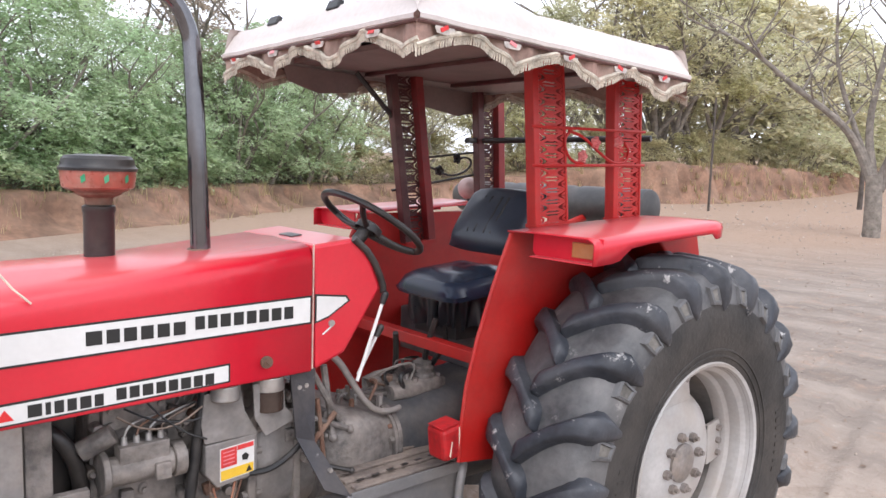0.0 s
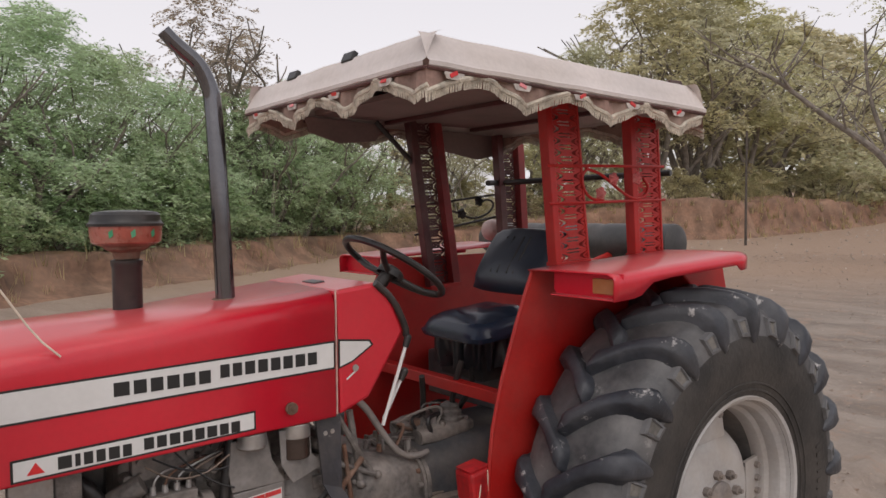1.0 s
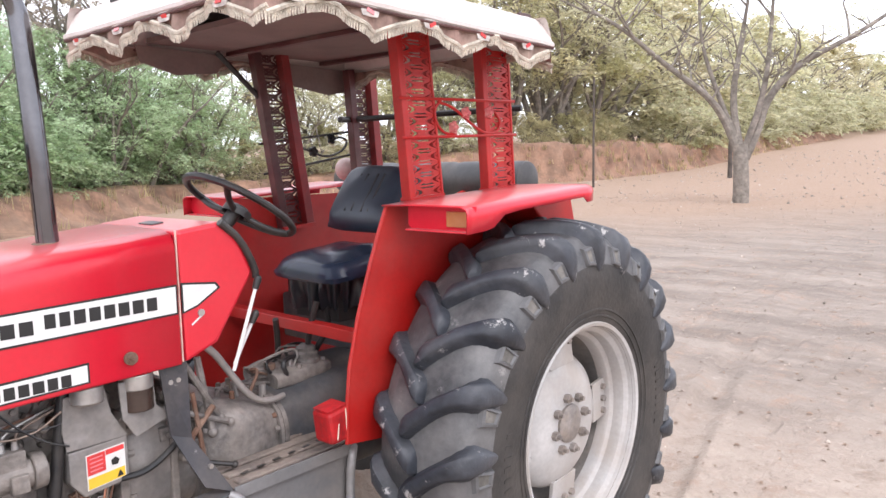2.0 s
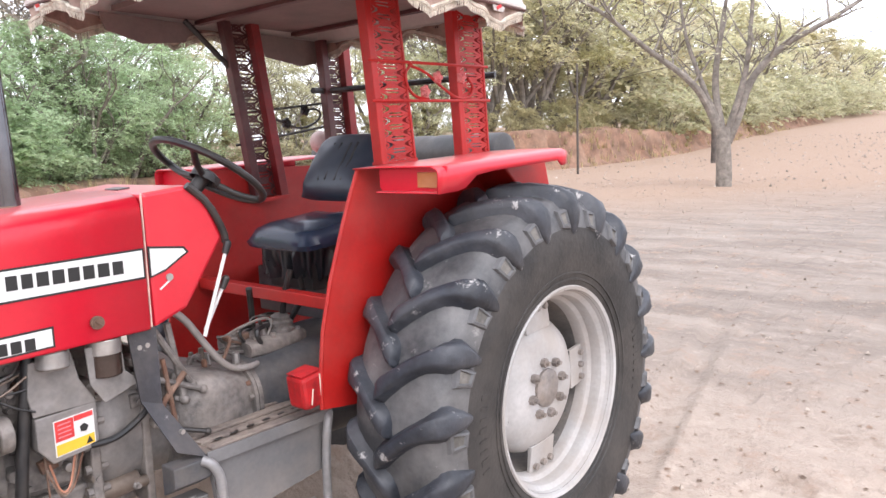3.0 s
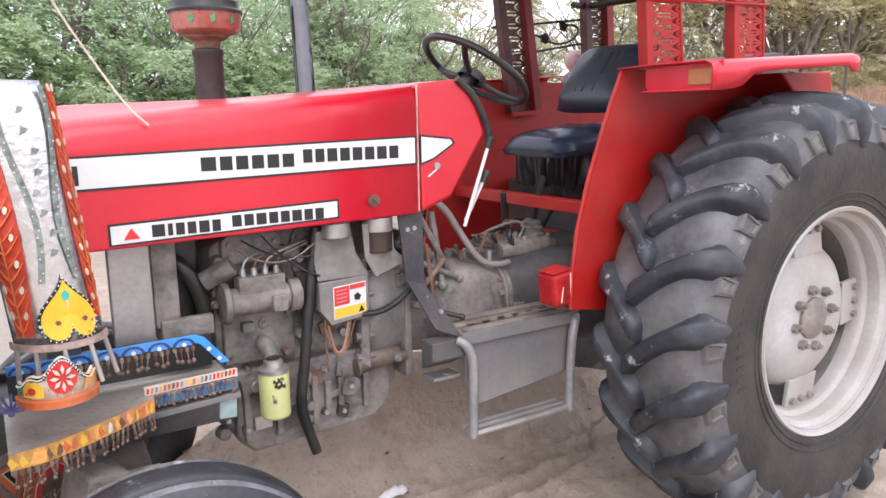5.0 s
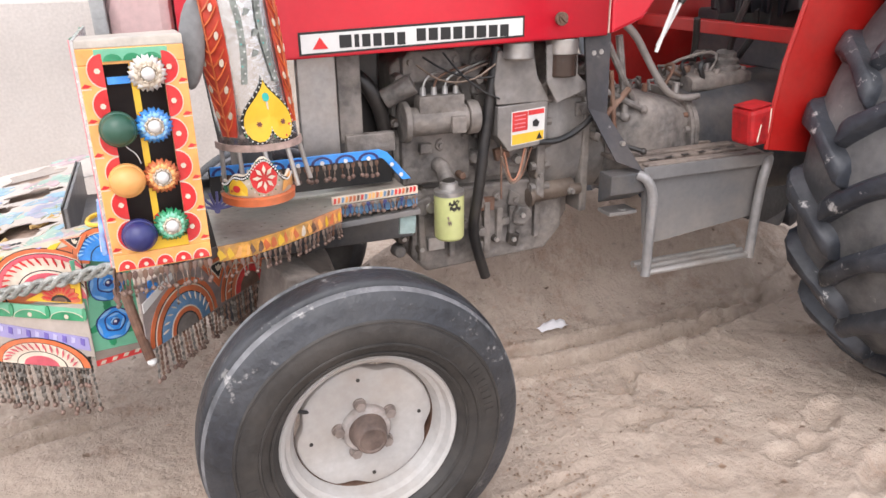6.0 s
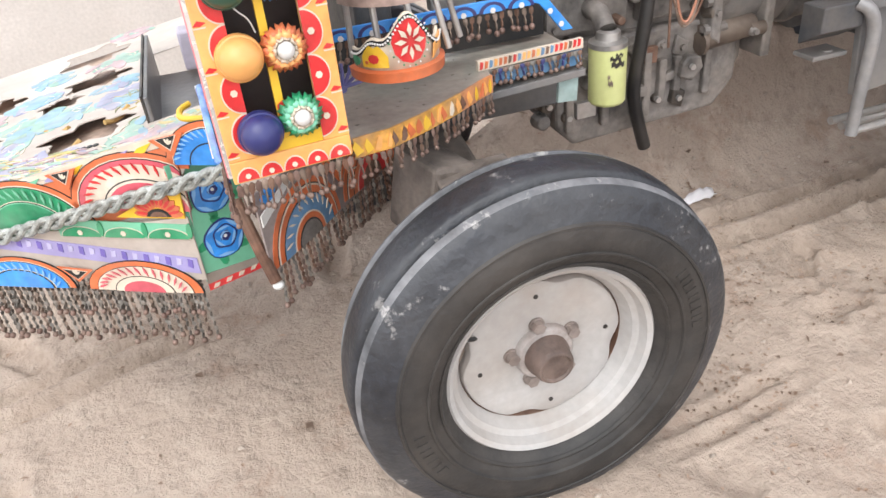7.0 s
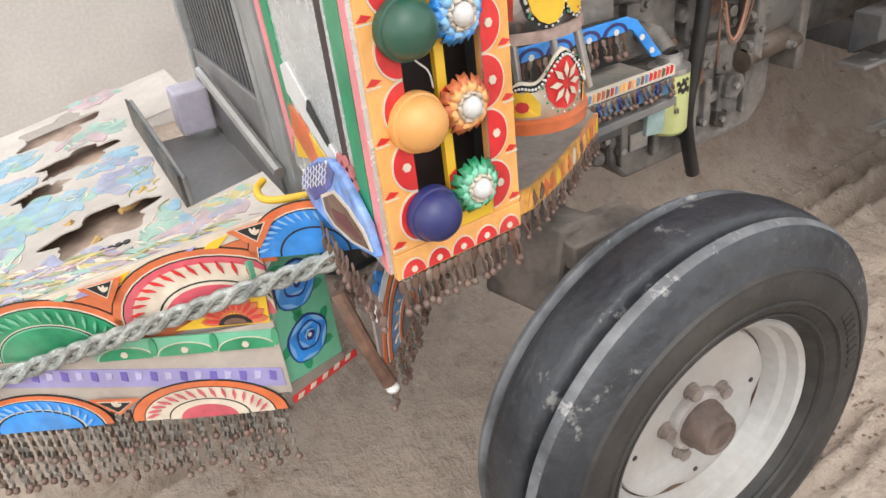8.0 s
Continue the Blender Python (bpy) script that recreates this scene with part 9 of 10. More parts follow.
    # scalloped washes of broad overlapping strokes
    for x, y, rx, ry, tone, second in ((-3.045, 0.09, 0.10, 0.075, "mint", "sky"), (-2.965, 0.075, 0.06, 0.045, "sky", "mint"), (-2.79, -0.175, 0.075, 0.045, "mint", "sky"), (-2.755, -0.235, 0.075, 0.03, "rose", "lilac"), (-2.86, 0.19, 0.06, 0.04, "sky", "lilac"),
                                       (-2.82, 0.07, 0.075, 0.065, "lilac", "sky"), (-2.86, 0.40, 0.08, 0.055, "mint", "rose"), (-3.0, -0.165, 0.09, 0.035, "lilac", "sky"), (-3.04, 0.42, 0.06, 0.05, "sky", "mint"), (-3.11, -0.05, 0.08, 0.05, "mint", "lilac"), (-2.83, 0.64, 0.06, 0.05, "rose", "mint"),
                                       (-3.07, 0.27, 0.07, 0.05, "sky", "lilac"), (-3.2, 0.2, 0.07, 0.06, "mint", "rose"), (-2.72, -0.20, 0.05, 0.03, "mint", "straw")):
        for k in range(38):
            t, f = rng.uniform(0, 6.283), math.sqrt(rng.random()) * 0.85
            swoosh(x + rx * f * math.cos(t), y + ry * f * math.sin(t), rx * rng.uniform(0.5, 0.95), ry * rng.uniform(0.2, 0.36), t + rng.uniform(-0.9, 0.9), rng.uniform(-0.01, 0.01), 0.0004 + 0.00003 * k, pale[tone if rng.random() < 0.72 else second])
        for k in range(9):
            t, f = rng.uniform(0, 6.283), rng.uniform(0.3, 0.95)
            swoosh(x + rx * f * math.cos(t), y + ry * f * math.sin(t), rx * rng.uniform(0.3, 0.7), 0.0016, t + 1.5 + rng.uniform(-0.4, 0.4), rng.uniform(-0.012, 0.012), 0.0014, CREAM)
    # leafy strokes along the front edge
    for k in range(330):
        x = rng.uniform(-3.30, -2.67)
        y = edge(x) + 0.010 + 0.11 * rng.random() ** 1.2
        swoosh(x, y, rng.uniform(0.03, 0.09), rng.uniform(0.002, 0.006), -0.52 + rng.gauss(0, 0.25), rng.uniform(-0.015, 0.015), 0.0016 + 0.00001 * k, pale[rng.choice(("straw", "straw", "olive", "rose", "mint", "lilac"))] if rng.random() < 0.8 else CREAM)
    for k in range(40):
        x, y = -2.80 + rng.uniform(-0.05, 0.07), rng.uniform(-0.12, 0.12) - 0.03
        swoosh(x, y, rng.uniform(0.02, 0.05), 0.0022, rng.uniform(0, 3.1), rng.uniform(-0.012, 0.012), 0.0018, pale[rng.choice(("straw", "olive"))])
    # bent yellow tongues left standing in the torn holes
    for x, y, L, a in ((-2.85, -0.035, 0.07, 0.7), (-2.985, 0.0, 0.07, -0.6), (-2.95, -0.14, 0.06, 0.5)):
        bm = bm_()
        c, s = math.cos(a) * L / 2, math.sin(a) * L / 2
        tube(bm, [(x - c, y - s, zz(x - c) - 0.002), (x, y, zz(x) - 0.012), (x + c, y + s, zz(x + c) + 0.002)], 0.006, seg=6, smooth=1)
        part("metal_tongue", bm, mat("ochre_paint", (0.48, 0.30, 0.10), 0.5, vary=0.3, dust=0.3) if a == 0.7 else bpy.data.materials["ochre_paint"], top)
    dots(T, [(-2.925 + 0.013 * k + 3.0, -0.178 - 0.003 * k - 0.2) for k in range(4)], 0.0065, 0.0022, INK, top)
    return top


bumper_top()
bm = bm_()
tube(bm, [(-2.642, -0.434, 0.85), (-2.685, -0.414, 0.847), (-2.703, -0.393, 0.847), (-2.70, -0.36, 0.85), (-2.682, -0.343, 0.852)], 0.0058, seg=10, smooth=2)
part("hook", bm, YELLOW, tractor, "yellow painted hook", smooth=True)
LILAC_PALE = mat("pale_lavender_paint", (0.46, 0.42, 0.50), 0.5, vary=0.15, dust=0.4)
# trough and radiator screen behind the bumper
bm = bm_()
prism(bm, [(-2.775, 0.70), (-2.60, 0.70), (-2.60, 0.90), (-2.61, 0.90), (-2.61, 0.715), (-2.765, 0.715), (-2.765, 0.825), (-2.775, 0.825)], "y", -0.17, 0.34)
trough = part("front_trough", bm, mat("pale_grey_tin", (0.20, 0.195, 0.20), 0.4, 0.3, vary=0.2, dust=0.3), tractor, "grey tin trough in front of the radiator", bevel=0.003)
bm = bm_()
box(bm, (-2.655, 0.300, 0.785), (0.075, 0.075, 0.10))
part("trough_box", bm, LILAC_PALE, trough, bevel=0.006)
bm = bm_()
prism(bm, [(-2.780, 0.700), (-2.7755, 0.700), (-2.7755, 0.828), (-2.780, 0.828)], "y", -0.17, 0.34)
part("rusted_edge", bm, mat_oily, trough, "dark rusted front edge of the trough")
bm = bm_()
cyl(bm, (-2.69, -0.12, 0.7145), (-2.69, -0.12, 0.718), 0.02, seg=16)
part("drain_hole", bm, BLACK, trough)
SC = Face((-2.59, 0.36, 0.74), (0, -1, 0), (-0.02, 0, 1))
bm = bm_()
SC.slab(bm, [(0, 0), (0.52, 0), (0.52, 0.62), (0, 0.62)], -0.01, 0.0)
screen = part("radiator_screen", bm, GREY_DARK, tractor, "dark louvred radiator screen in a grey frame")
for k in range(18):
    u = 0.02 + 0.027 * k
    bm = bm_()
    SC.slab(bm, [(u, 0.01), (u + 0.012, 0.01), (u + 0.012, 0.61), (u, 0.61)], 0.0, 0.008)
    part("slat", bm, mat("slat_grey", (0.11, 0.115, 0.125), 0.45, 0.3, dust=0.2) if k == 0 else bpy.data.materials["slat_grey"], screen)
for u0, u1 in ((-0.03, 0.0), (0.505, 0.53), (0.545, 0.62)):
    bm = bm_()
    SC.slab(bm, [(u0, 0), (u1, 0), (u1, 0.62), (u0, 0.62)], -0.01, 0.022)
    part("screen_post", bm, mat("post_grey", (0.33, 0.34, 0.34), 0.4, 0.3, dust=0.2) if u0 < 0 else bpy.data.materials["post_grey"], screen, bevel=0.003)
bm = bm_()
tube(bm, [(-2.625, -0.22, 0.80), (-2.628, 0.02, 0.845), (-2.63, 0.22, 0.88)], 0.011, seg=8)
part("trough_rod", bm, STEEL, trough, smooth=True)
# pale nose of the hood, half hidden by the shield
bm = bm_()
prism(bm, [(-2.595, 1.17), (-2.595, 1.30), (-2.575, 1.37), (-2.53, 1.425), (-2.444, 1.45), (-2.444, 1.17)], "y", -0.235, 0.235)
part("hood_nose", bm, mat("pale_pink_nose", (0.62, 0.42, 0.41), 0.35, vary=0.15, scale=4, dust=0.4, dustcol=(0.62, 0.55, 0.5)), tractor, "pale pink nose of the hood", bevel=0.03)

# trees
def limb(bm, p, d, length, r, depth, rng, tips):
    """A tapering branch that forks."""
    p, d = Vector(p), Vector(d).normalized()
    pts, q = [p], p
    n = 4
    for i in range(n):
        d = (d + Vector((rng.uniform(-1, 1), rng.uniform(-1, 1), rng.uniform(-0.5, 0.9))) * 0.13).normalized()
        q = q + d * length / n
        pts.append(q)
    tube(bm, pts, (r, r * 0.6), seg=max(4, 9 - 2 * depth))
    tips.append((q, depth))
    if depth < 3:
        for k in range(2 if depth else 3):
            a = rng.uniform(0, 6.28)
            side = Vector((math.cos(a), math.sin(a), rng.uniform(0.0, 0.5)))
            limb(bm, pts[-1] if k < 2 else pts[2], d * 0.8 + side * 0.75, length * rng.uniform(0.6, 0.8), r * 0.6, depth + 1, rng, tips)


def leaves(centres, spread, per, size, rng, droop=0.5, axis=None):
    """Feathery sprays: from each twig end, arching stalks set with small leaflets."""
    vs, fs = [], []
    up = Vector((0, 0, 1))
    each = 12
    for c in centres:
        out0 = Vector((c.x, c.y, 0)) if axis is None else Vector((c.x - axis.x, c.y - axis.y, 0))
        out0 = out0.normalized() if out0.length > 0.01 else Vector((1, 0, 0))
        for _ in range(max(1, per // each)):
            p = c + Vector((rng.gauss(0, 1), rng.gauss(0, 1), rng.gauss(0, 0.6))) * spread * 0.7
            a = rng.uniform(0, 6.28)
            d = (out0 * rng.uniform(0.2, 1.0) + Vector((math.cos(a), math.sin(a), 0)) * 0.8 + up * rng.uniform(0.0, 0.5)).normalized()
            step = spread * rng.uniform(0.12, 0.2)
            for k in range(each):
                d = (d - up * droop * 0.16).normalized()
                p = p + d * step
                side = d.cross(up).normalized() * (1 if k % 2 else -1)
                e = (d * 0.55 + side + Vector((rng.gauss(0, 1), rng.gauss(0, 1), rng.gauss(0, 1))) * 0.28).normalized()
                w = e.cross(up + Vector((rng.gauss(0, 1), rng.gauss(0, 1), 0)) * 0.45).normalized()
                s = size * rng.uniform(0.7, 1.3)
                o = len(vs)
                vs += [p, p + e * s * 0.5 + w * s * 0.24, p + e * s, p + e * s * 0.5 - w * s * 0.24]
                fs.append((o, o + 1, o + 2, o + 3))
    return vs, fs


def leaf_mesh(name, vs, fs, material):
    me = bpy.data.meshes.new(name)
    me.from_pydata(vs, [], fs)
    me.materials.append(material)
    return me


def tree(seed, tall, wide, leafmaterial, label, bark=BARK, clumps=170, per=108, size=0.14, low=0.10, stems=3, forks=0):
    rng = random.Random(seed)
    ob = thing("tree", label, "tree", (0, 0, 0), "trees on the bank")
    bm = bm_()
    tips = []
    for k in range(stems):
        a = 6.28 * k / stems + rng.uniform(-0.5, 0.5)
        limb(bm, (0.15 * math.cos(a), 0.15 * math.sin(a), -0.4), (0.35 * math.cos(a), 0.35 * math.sin(a), 1), tall * 0.36, 0.02 * tall, forks, rng, tips)
    part("trunk", bm, bark, ob, smooth=True)
    centres = []
    for _ in range(clumps):
        a, k = rng.uniform(0, 6.28), rng.uniform(0, 1) ** 0.6
        z = low + (1 - low) * rng.uniform(0, 1) ** 1.15
        r = wide * k * (0.55 + 0.45 * math.sin(math.pi * min(1, 0.15 + 0.8 * z))) * (1.08 - 0.75 * max(0, z - 0.55) / 0.45)
        bump = 1 + 0.35 * noise.noise((3 * math.cos(a) + seed, 3 * math.sin(a), z * 4))
        centres.append(Vector((r * math.cos(a) * bump, r * math.sin(a) * bump, tall * z)))
    vs, fs = leaves(centres, wide * 0.105, per, size, rng)
    crown = new("crown", leaf_mesh("crown", vs, fs, leafmaterial))
    crown.parent = ob
    return ob


def plant_row():
    kinds = [tree(11, 6.6, 3.1, LEAF_GREEN, "bushy green acacia-like tree on the earth bank", clumps=195),
             tree(23, 7.4, 3.0, LEAF_GREEN, "tall feathery green tree on the earth bank", clumps=195),
             tree(37, 6.6, 3.2, LEAF_OLIVE, "olive-yellow tree with drooping foliage on the bank"),
             tree(41, 8.2, 2.6, LEAF_DRY, "tall thin tree with dry brown twigs", clumps=120, per=70, low=0.3),
             tree(71, 12.5, 4.6, LEAF_OLIVE, "tall olive-green tree with dense drooping foliage", clumps=235, per=96, size=0.23, low=0.27, stems=5),
             tree(83, 11.0, 3.9, LEAF_YELLOW, "tall airy yellow-green tree with pale trunks", clumps=170, per=96, size=0.22, low=0.32, stems=4),
             tree(53, 2.6, 1.9, LEAF_GREEN, "low green bush at the top of the bank", clumps=90, per=84, low=0.02, stems=4, forks=2),
             tree(59, 2.4, 1.9, LEAF_YELLOW, "low olive bush at the top of the bank", clumps=70, per=66, low=0.02, stems=4, forks=2),
             tree(91, 11.5, 4.3, LEAF_HAZE, "tall olive-green tree far along the field edge", clumps=150, per=60, size=0.42, low=0.06, stems=3),
             tree(97, 11.0, 4.4, LEAF_HAZE, "tall yellow-green tree far along the field edge", clumps=150, per=60, size=0.42, low=0.05, stems=3),
             tree(101, 2.6, 2.2, LEAF_OLIVE, "olive bush far along the field edge", clumps=40, per=36, size=0.26, low=0.02, stems=3, forks=2)]
    rng = random.Random(5)
    # along the bank: place, kind, size
    row = [(-14, 18.5, 0, 1.0), (-9.5, 19.0, 1, 0.95), (-5.5, 18.8, 0, 1.02), (-2.0, 19.5, 1, 0.9), (1.0, 20.5, 0, 1.0), (3.4, 22.5, 1, 0.84),
           (6.0, 24.0, 0, 0.85), (8.6, 27.0, 1, 0.8), (9.6, 29.5, 3, 1.35), (11.4, 31.0, 3, 1.2), (-1.0, 25.5, 3, 1.0), (-6, 25, 1, 1.1), (-3.5, 23.5, 0, 1.15), (2.2, 25.5, 1, 1.05), (5.6, 29.0, 0, 1.1), (11.5, 29.5, 0, 0.8),
           (14.5, 32, 0, 0.75), (18, 34, 1, 0.7), (21, 34, 5, 0.75), (26, 34.0, 4, 0.62), (31, 32.5, 5, 0.8), (36, 31.5, 4, 0.85), (41, 30.5, 5, 1.42), (46.5, 30.5, 4, 1.3), (24, 31.5, 2, 0.9), (33, 29.5, 2, 0.9),
           (53, 31.0, 5, 1.5), (60, 32.0, 8, 1.4), (68, 33.5, 9, 1.55), (77, 34, 8, 1.45), (88, 36, 9, 1.6), (101, 38.5, 8, 1.5), (112, 38, 9, 1.5), (125, 40, 8, 1.65), (140, 41, 9, 1.6), (158, 43, 8, 1.65), (180, 45, 9, 1.7), (205, 47, 8, 1.8), (235, 50, 9, 1.8), (270, 54, 8, 1.95), (310, 58, 9, 2.0), (360, 63, 8, 2.1),
           (10.6, 26.4, 0, 0.92), (13.0, 28.2, 1, 0.95), (15.6, 29.6, 0, 1.0), (17.6, 31.6, 1, 0.95), (40, 39, 5, 0.85), (52, 40, 3, 1.35), (20, 41, 3, 1.2), (64, 41, 8, 1.6)]
    used = set()
    for x, y, k, s in row:
        m = Matrix.Translation((x, y, height(x, y) - 0.05)) @ pose(0, 0, 0, 0, 0, rng.uniform(0, 360)) @ Matrix.Scale(s, 4)
        if k not in used:
            used.add(k)
            kinds[k].matrix_world = m
        else:
            c = copy_thing(kinds[k], m)
            c.matrix_world = m
    bushes = [(-16 + 1.6 * i, None) for i in range(16)] + [(9 + 2.9 * i, None) for i in range(20)] + [(11 + 5.3 * i, None) for i in range(9)] + [(62 + 4.5 * i, None) for i in range(44)]
    for i, (x, _) in enumerate(bushes):
        # the top of the bank at this x
        y = 10.0
        while bank_side(x, y) < 1.9 + rng.uniform(0, 1.2) + (1.6 if 8 < x < 60 else 0) and y < 60:
            y += 0.3
        k = 6 if x < 16 else 7 if x < 58 else 10
        m = Matrix.Translation((x, y, height(x, y) - 0.1)) @ pose(0, 0, 0, 0, 0, rng.uniform(0, 360)) @ Matrix.Scale(rng.uniform(0.65, 1.25) * (1.0 if x < 8 else 1.0 if x < 40 else 1.0 if x < 62 else 1.9 + 0.006 * (x - 62)), 4)
        if k not in used:
            used.add(k)
            kinds[k].matrix_world = m
        else:
            c = copy_thing(kinds[k], m)
            c.matrix_world = m


plant_row()


def field_tree(x, y):
    """The grey tree that stands by itself on the field, forked low."""
    rng = random.Random(8)
    z = height(x, y)
    ob = thing("tree", "lone grey tree with a forked trunk and sparse leaves", "tree", (x, y, z))
    ob.matrix_world = Matrix.Translation((x, y, z)) @ pose(0, 0, 0, 0, 0, -49)
    bm = bm_()
    tips = []
    tube(bm, [(0, 0, -0.3), (0.02, 0, 0.5), (-0.02, 0, 1.3), (-0.05, 0, 2.1)], (0.29, 0.25), seg=14, smooth=1)
    boughs = [([(-0.1, 0, 1.7), (-0.55, 0.1, 2.9), (-1.3, -0.2, 3.8), (-2.7, 0.2, 4.9), (-4.3, 0.0, 6.2), (-5.6, 0.4, 7.0)], 0.17),
              ([(0.1, 0, 1.6), (0.55, 0.1, 2.5), (1.0, 0.3, 3.8), (2.0, 0.1, 4.9), (3.6, -0.3, 5.7), (5.4, 0.0, 6.8)], 0.20),
              ([(-0.05, 0, 1.8), (-0.3, 0.3, 3.6), (-0.1, 0.2, 5.4), (0.3, 0.5, 7.4)], 0.17), ([(0.1, 0, 1.9), (0.6, -0.3, 3.8), (0.8, -0.2, 5.6), (0.7, -0.6, 7.6)], 0.14),
              ([(-0.2, 0, 2.2), (-0.9, 0.4, 4.2), (-1.4, 0.5, 5.8), (-1.6, 0.2, 7.8)], 0.12)]
    for pts, r in boughs:
        tube(bm, pts, (r, r * 0.22), seg=9, smooth=2)
        for k in range(1, len(pts)):
            p = Vector(pts[k])
            d0 = (p - Vector(pts[k - 1])).normalized()
            for _ in range(3):
                a = rng.uniform(0, 6.28)
                q = p.lerp(Vector(pts[k - 1]), rng.uniform(0, 0.8))
                if q.z < 3.6:
                    continue
                limb(bm, q, d0 * 0.6 + Vector((math.cos(a), math.sin(a), rng.uniform(-0.2, 0.7))) * 0.8, rng.uniform(0.9, 1.7), r * 0.26, 2, rng, tips)
    part("trunk", bm, BARK, ob, smooth=True)
    vs, fs = leaves([p for p, d in tips if p.z > 3.4], 0.42, 30, 0.13, rng)
    crown = new("crown", leaf_mesh("crown", vs, fs, LEAF_OLIVE))
    crown.parent = ob


field_tree(24.6, 7.3)

# small things on the ground and beyond
bm = bm_()
prism(bm, [(-9.0, 0.0), (-1.9, 0.0), (-1.9, 1.22), (-9.0, 1.22)], "y", 2.6, 2.85)
wall = part("low_wall", bm, mat("whitewash", (0.52, 0.485, 0.455), 0.9, vary=0.16, scale=1.4, bump=0.3, dust=0.4, dustcol=(0.46, 0.40, 0.35)), None, "", bevel=0.02)
tagged(wall, "low whitewashed wall standing on the sand", "wall")
bm = bm_()
rng = random.Random(2)
n, m_ = 8, 3
vs = []
for i in range(n + 1):
    for j in range(m_ + 1):
        x, y = -1.225 + 0.14 * i / n, 0.10 + 0.045 * j / m_ + 0.04 * i / n
        vs.append((x, y, height(x, y) + 0.012 + 0.012 * noise.noise((i * 0.8, j * 1.1, 3.1))))
add(bm, vs, [(i * (m_ + 1) + j, (i + 1) * (m_ + 1) + j, (i + 1) * (m_ + 1) + j + 1, i * (m_ + 1) + j + 1) for i in range(n) for j in range(m_)])
scrap = part("paper_scrap", bm, PAPER, None, "", smooth=True)
scrap.modifiers.new("sheet", "SOLIDIFY").thickness = 0.002
tagged(scrap, "crumpled white paper scrap on the sand", "litter")


def pebbles():
    """Small stones, clods and chips of straw strewn over the sand."""
    rng = random.Random(21)
    vs, fs = [], []
    for k in range(4900):
        if k < 900:
            x, y = rng.uniform(-3.6, 1.5), rng.uniform(-2.0, 1.6)
            s = rng.choice((0.004, 0.006, 0.008, 0.012))
        elif k > 3300:
            x, y = rng.uniform(24, 85), rng.uniform(-8, 22)
            s = rng.choice((0.03, 0.04, 0.06, 0.09)) * (0.5 + x / 60)
        else:
            x, y = 0.8 + 30 * rng.random() ** 1.6, rng.uniform(-4, 14)
            s = rng.choice((0.008, 0.012, 0.016, 0.03)) * (0.8 + x / 30)
        z = height(x, y)
        o = len(vs)
        pts = [(1, 0, 0), (0, 1, 0), (-1, 0, 0), (0, -1, 0), (0, 0, 0.8), (0, 0, -0.6)]
        a = rng.uniform(0, 3.14)
        for px, py, pz in pts:
            q = s * rng.uniform(0.6, 1.3)
            vs.append((x + q * (px * math.cos(a) - py * math.sin(a)), y + q * (px * math.sin(a) + py * math.cos(a)) * 0.7, z + q * pz + s * 0.15))
        fs += [(o + i, o + (i + 1) % 4, o + 4) for i in range(4)] + [(o + (i + 1) % 4, o + i, o + 5) for i in range(4)]
    me = bpy.data.meshes.new("pebbles")
    me.from_pydata(vs, [], fs)
    me.materials.append(mat("stone_chips", (0.36, 0.30, 0.25), 0.9, vary=0.5, scale=1.5, bump=0.2))
    tagged(new("pebbles", me), "small stones and clods strewn over the sand", "stones", kind="stuff")


pebbles()
bm = bm_()
tube(bm, [(34.2, 18.8, -0.2), (34.2, 18.8, 3.0), (34.2, 18.8, 6.0)], (0.07, 0.05), seg=8)
pole = part("pole", bm, BARK_DARK, None, "", smooth=True)
pole.location.z = height(34.2, 18.8)
tagged(pole, "thin dark upright pole before the bank", "pole")
bm = bm_()
tube(bm, [(27.49, 13.83, 4.24), (27.6, 11.27, 4.68), (27.77, 8.09, 4.87), (27.53, 5.37, 4.94), (27.0, 2.95, 5.19)], 0.012, seg=6, smooth=3)
cable = part("overhead_cable", bm, BLACK, None, "", smooth=True)
tagged(cable, "thin black cable slung between the field trees", "cable")
bm = bm_()
tube(bm, [(46.0, 15.65, -0.3), (46.05, 15.65, 1.4), (45.95, 15.68, 2.4), (46.05, 15.4, 3.4)], (0.17, 0.08), seg=9, smooth=1)
snag = part("dead_tree_trunk", bm, BARK_DARK, None, "", smooth=True)
snag.location.z = height(46.0, 15.65)
tagged(snag, "thin dark bare trunk standing behind the lone tree", "tree trunk")
bm = bm_()
ball(bm, (100.0, 29.3, 0.15), 1.7, scale=(1.0, 0.75, 0.40), seg=18)
for v in bm.verts:
    v.co += Vector((noise.noise(v.co * 1.7), noise.noise(v.co * 1.7 + Vector((5, 0, 0))), noise.noise(v.co * 2.1))) * 0.16
heap = part("earth_mound", bm, mat("pale_dry_earth", (0.55, 0.47, 0.40), 0.95, vary=0.15, scale=3, bump=0.4), None, "", smooth=True)
heap.location.z = height(100.0, 29.3)
tagged(heap, "small pale mound of dry earth on the field", "mound")
bm = bm_()
tube(bm, [(-2.038, -0.268, 1.482), (-2.09, -0.268, 1.535), (-2.16, -0.270, 1.65), (-2.215, -0.272, 1.745), (-2.24, -0.275, 1.80)], 0.003, seg=6, smooth=1)
part("straw", bm, CREAM, tractor, "pale bent wire aerial", smooth=True)


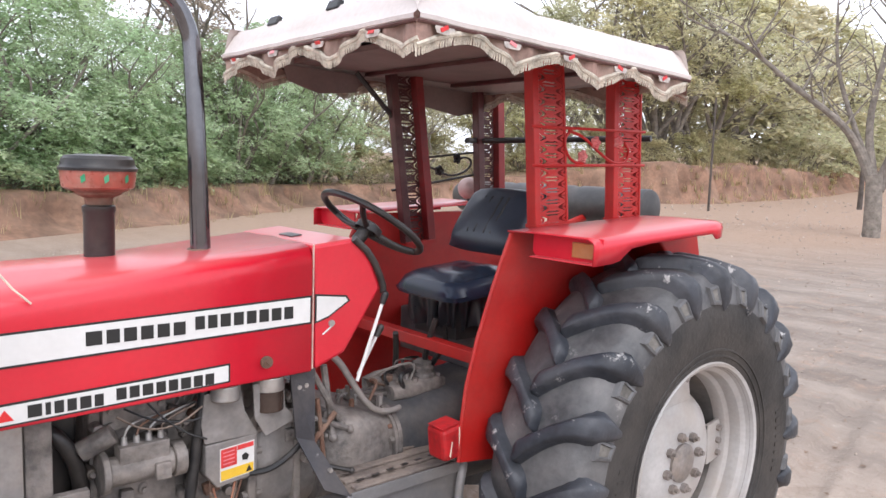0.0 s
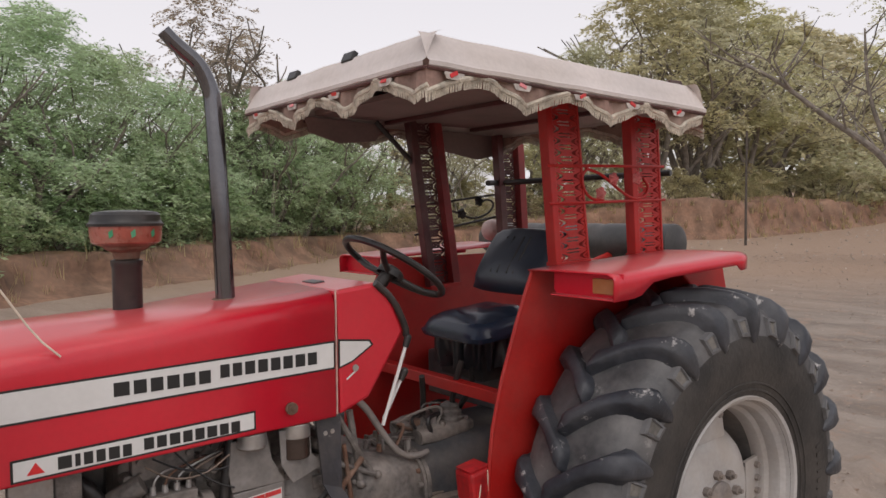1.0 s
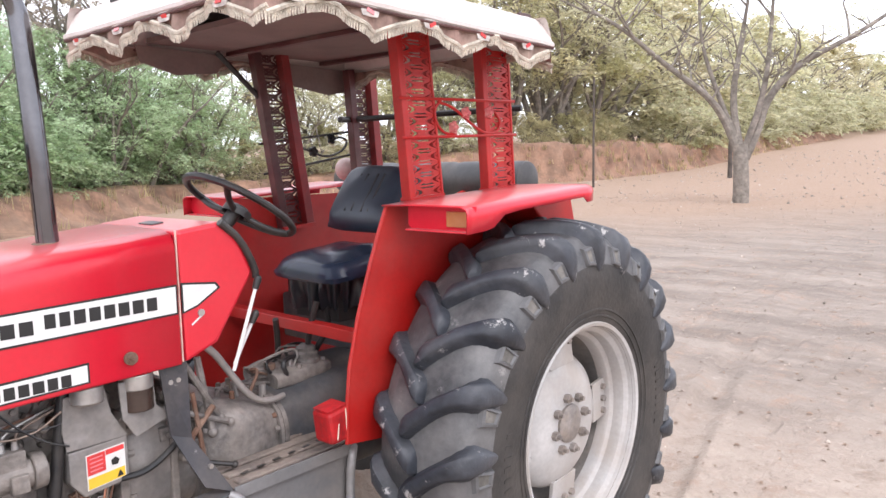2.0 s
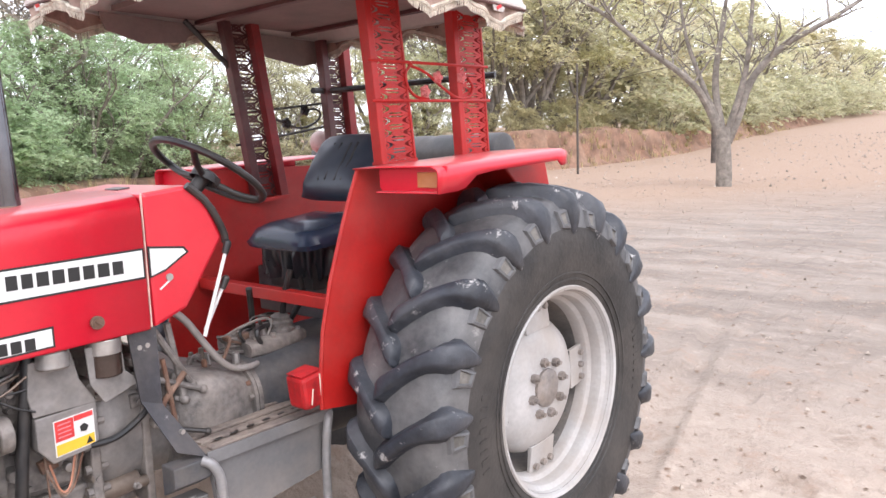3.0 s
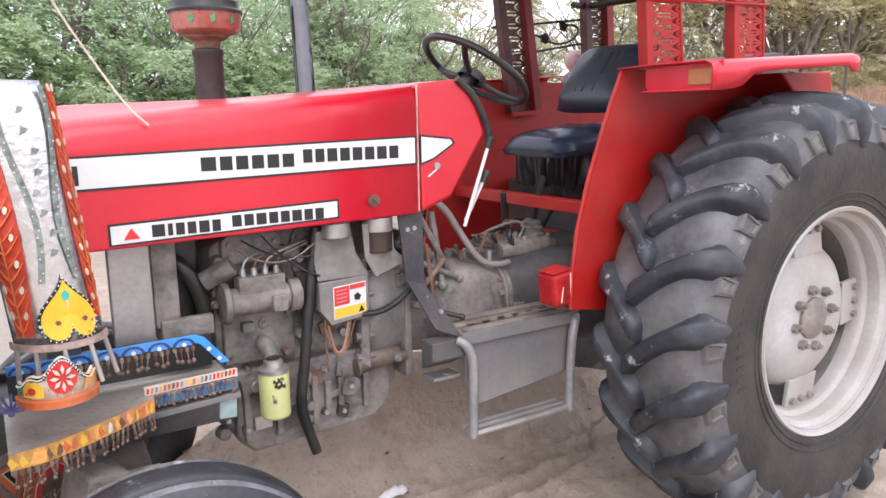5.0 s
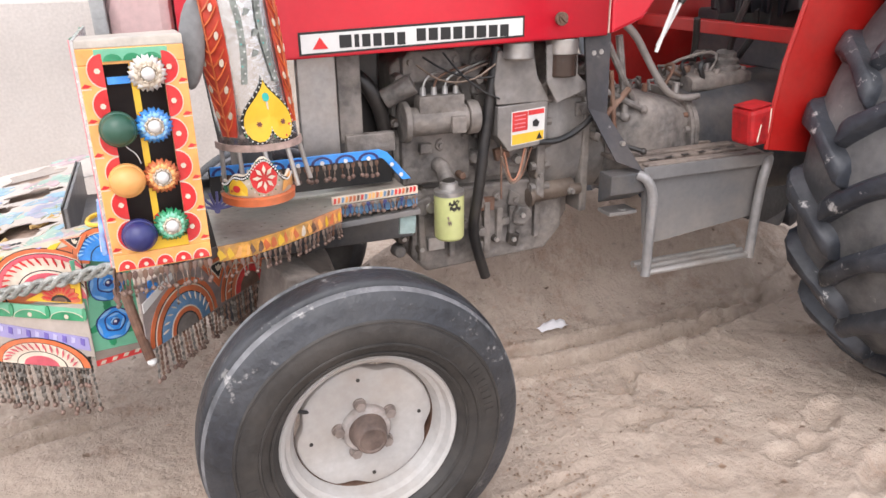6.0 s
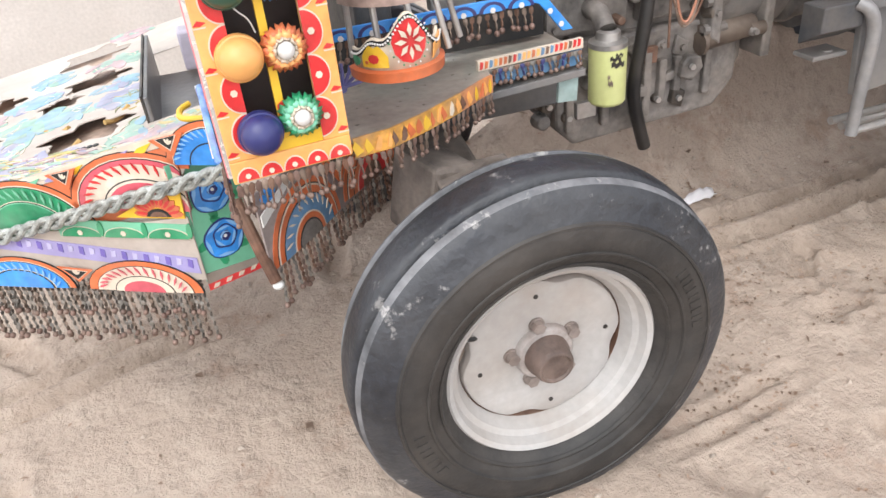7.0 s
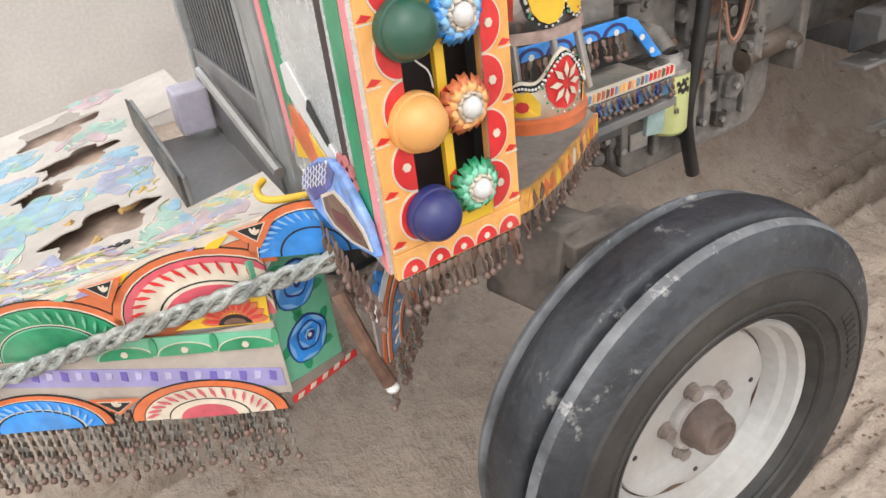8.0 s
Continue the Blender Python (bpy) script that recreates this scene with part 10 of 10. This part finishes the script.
def grass():
    """Dry tufts on the face and the top of the earth bank."""
    rng = random.Random(33)
    vs, fs = [], []
    spots = [p for p in BANK_SURFACE if p[0] < 110]
    for x, y, z in rng.sample(spots, min(800, len(spots))):
        big = rng.uniform(0.12, 0.5) * (1.0 if x < 40 else 1.4)
        x, y = x + rng.uniform(-0.3, 0.3), y + rng.uniform(-0.1, 0.1)
        for _ in range(9):
            a = rng.uniform(0, 6.28)
            lean = rng.uniform(0.15, 0.7) * big
            i = len(vs)
            px, py = x + rng.gauss(0, 0.10), y + rng.gauss(0, 0.10)
            w = 0.012 + 0.0004 * abs(x)
            vs += [(px - w * math.sin(a), py + w * math.cos(a), z - 0.15), (px + w * math.sin(a), py - w * math.cos(a), z - 0.15), (px + lean * math.cos(a), py + lean * math.sin(a), z + big * rng.uniform(0.6, 1.1))]
            fs.append((i, i + 1, i + 2))
    me = bpy.data.meshes.new("grass_tufts")
    me.from_pydata(vs, [], fs)
    me.materials.append(leafmat("dry_straw_grass", (0.46, 0.39, 0.22), 0.45))
    tagged(new("grass_tufts", me), "dry straw-coloured grass tufts on the earth bank", "grass", kind="stuff")


grass()


def litter():
    """Fallen leaves, twigs and chips of straw lying on the sand."""
    rng = random.Random(77)
    vs, fs = [], []
    for k in range(9500):
        if k < 420:
            x, y, s = rng.uniform(-3.6, 1.5), rng.uniform(-2.0, 1.4), rng.uniform(0.006, 0.018)
        else:
            x, y, s = 1.0 + 30 * rng.random() ** 1.4, rng.uniform(-5, 14), rng.uniform(0.010, 0.034)
            s *= 0.7 + x / 40
        z = height(x, y) + 0.004
        a, n = rng.uniform(0, 6.28), rng.choice((0.25, 0.4, 0.8))
        c, d = math.cos(a) * s, math.sin(a) * s
        i = len(vs)
        vs += [(x - c, y - d, z), (x + d * n, y - c * n, z + s * 0.25), (x + c, y + d, z + s * 0.1), (x - d * n, y + c * n, z + s * 0.3)]
        fs.append((i, i + 1, i + 2, i + 3))
    # drifts of reddish crumbs beside and under the machine
    for cx, cy, rx, ry, n in ((-1.45, -0.28, 0.16, 0.10, 260), (-0.95, -0.10, 0.30, 0.10, 220), (-1.62, -0.62, 0.10, 0.16, 200), (-0.55, -0.45, 0.30, 0.12, 160), (-1.25, 0.25, 0.30, 0.10, 240), (-1.05, -0.55, 0.14, 0.12, 120), (-3.1, -0.55, 0.25, 0.2, 60), (-1.9, -1.05, 0.3, 0.1, 60)):
        for _ in range(n):
            x, y, s = rng.gauss(cx, rx), rng.gauss(cy, ry), rng.uniform(0.002, 0.008)
            z, a = height(x, y) + 0.002, rng.uniform(0, 6.28)
            c, d = math.cos(a) * s, math.sin(a) * s
            i = len(vs)
            vs += [(x - c, y - d, z), (x + d * 0.6, y - c * 0.6, z + s * 0.4), (x + c, y + d, z + s * 0.2), (x - d * 0.6, y + c * 0.6, z + s * 0.5)]
            fs.append((i, i + 1, i + 2, i + 3))
    me = bpy.data.meshes.new("leaf_litter")
    me.from_pydata(vs, [], fs)
    me.materials.append(leafmat("fallen_leaves", (0.36, 0.265, 0.20), 0.45))
    tagged(new("leaf_litter", me), "dry leaves and straw chips strewn over the sand", "litter", kind="stuff")


litter()
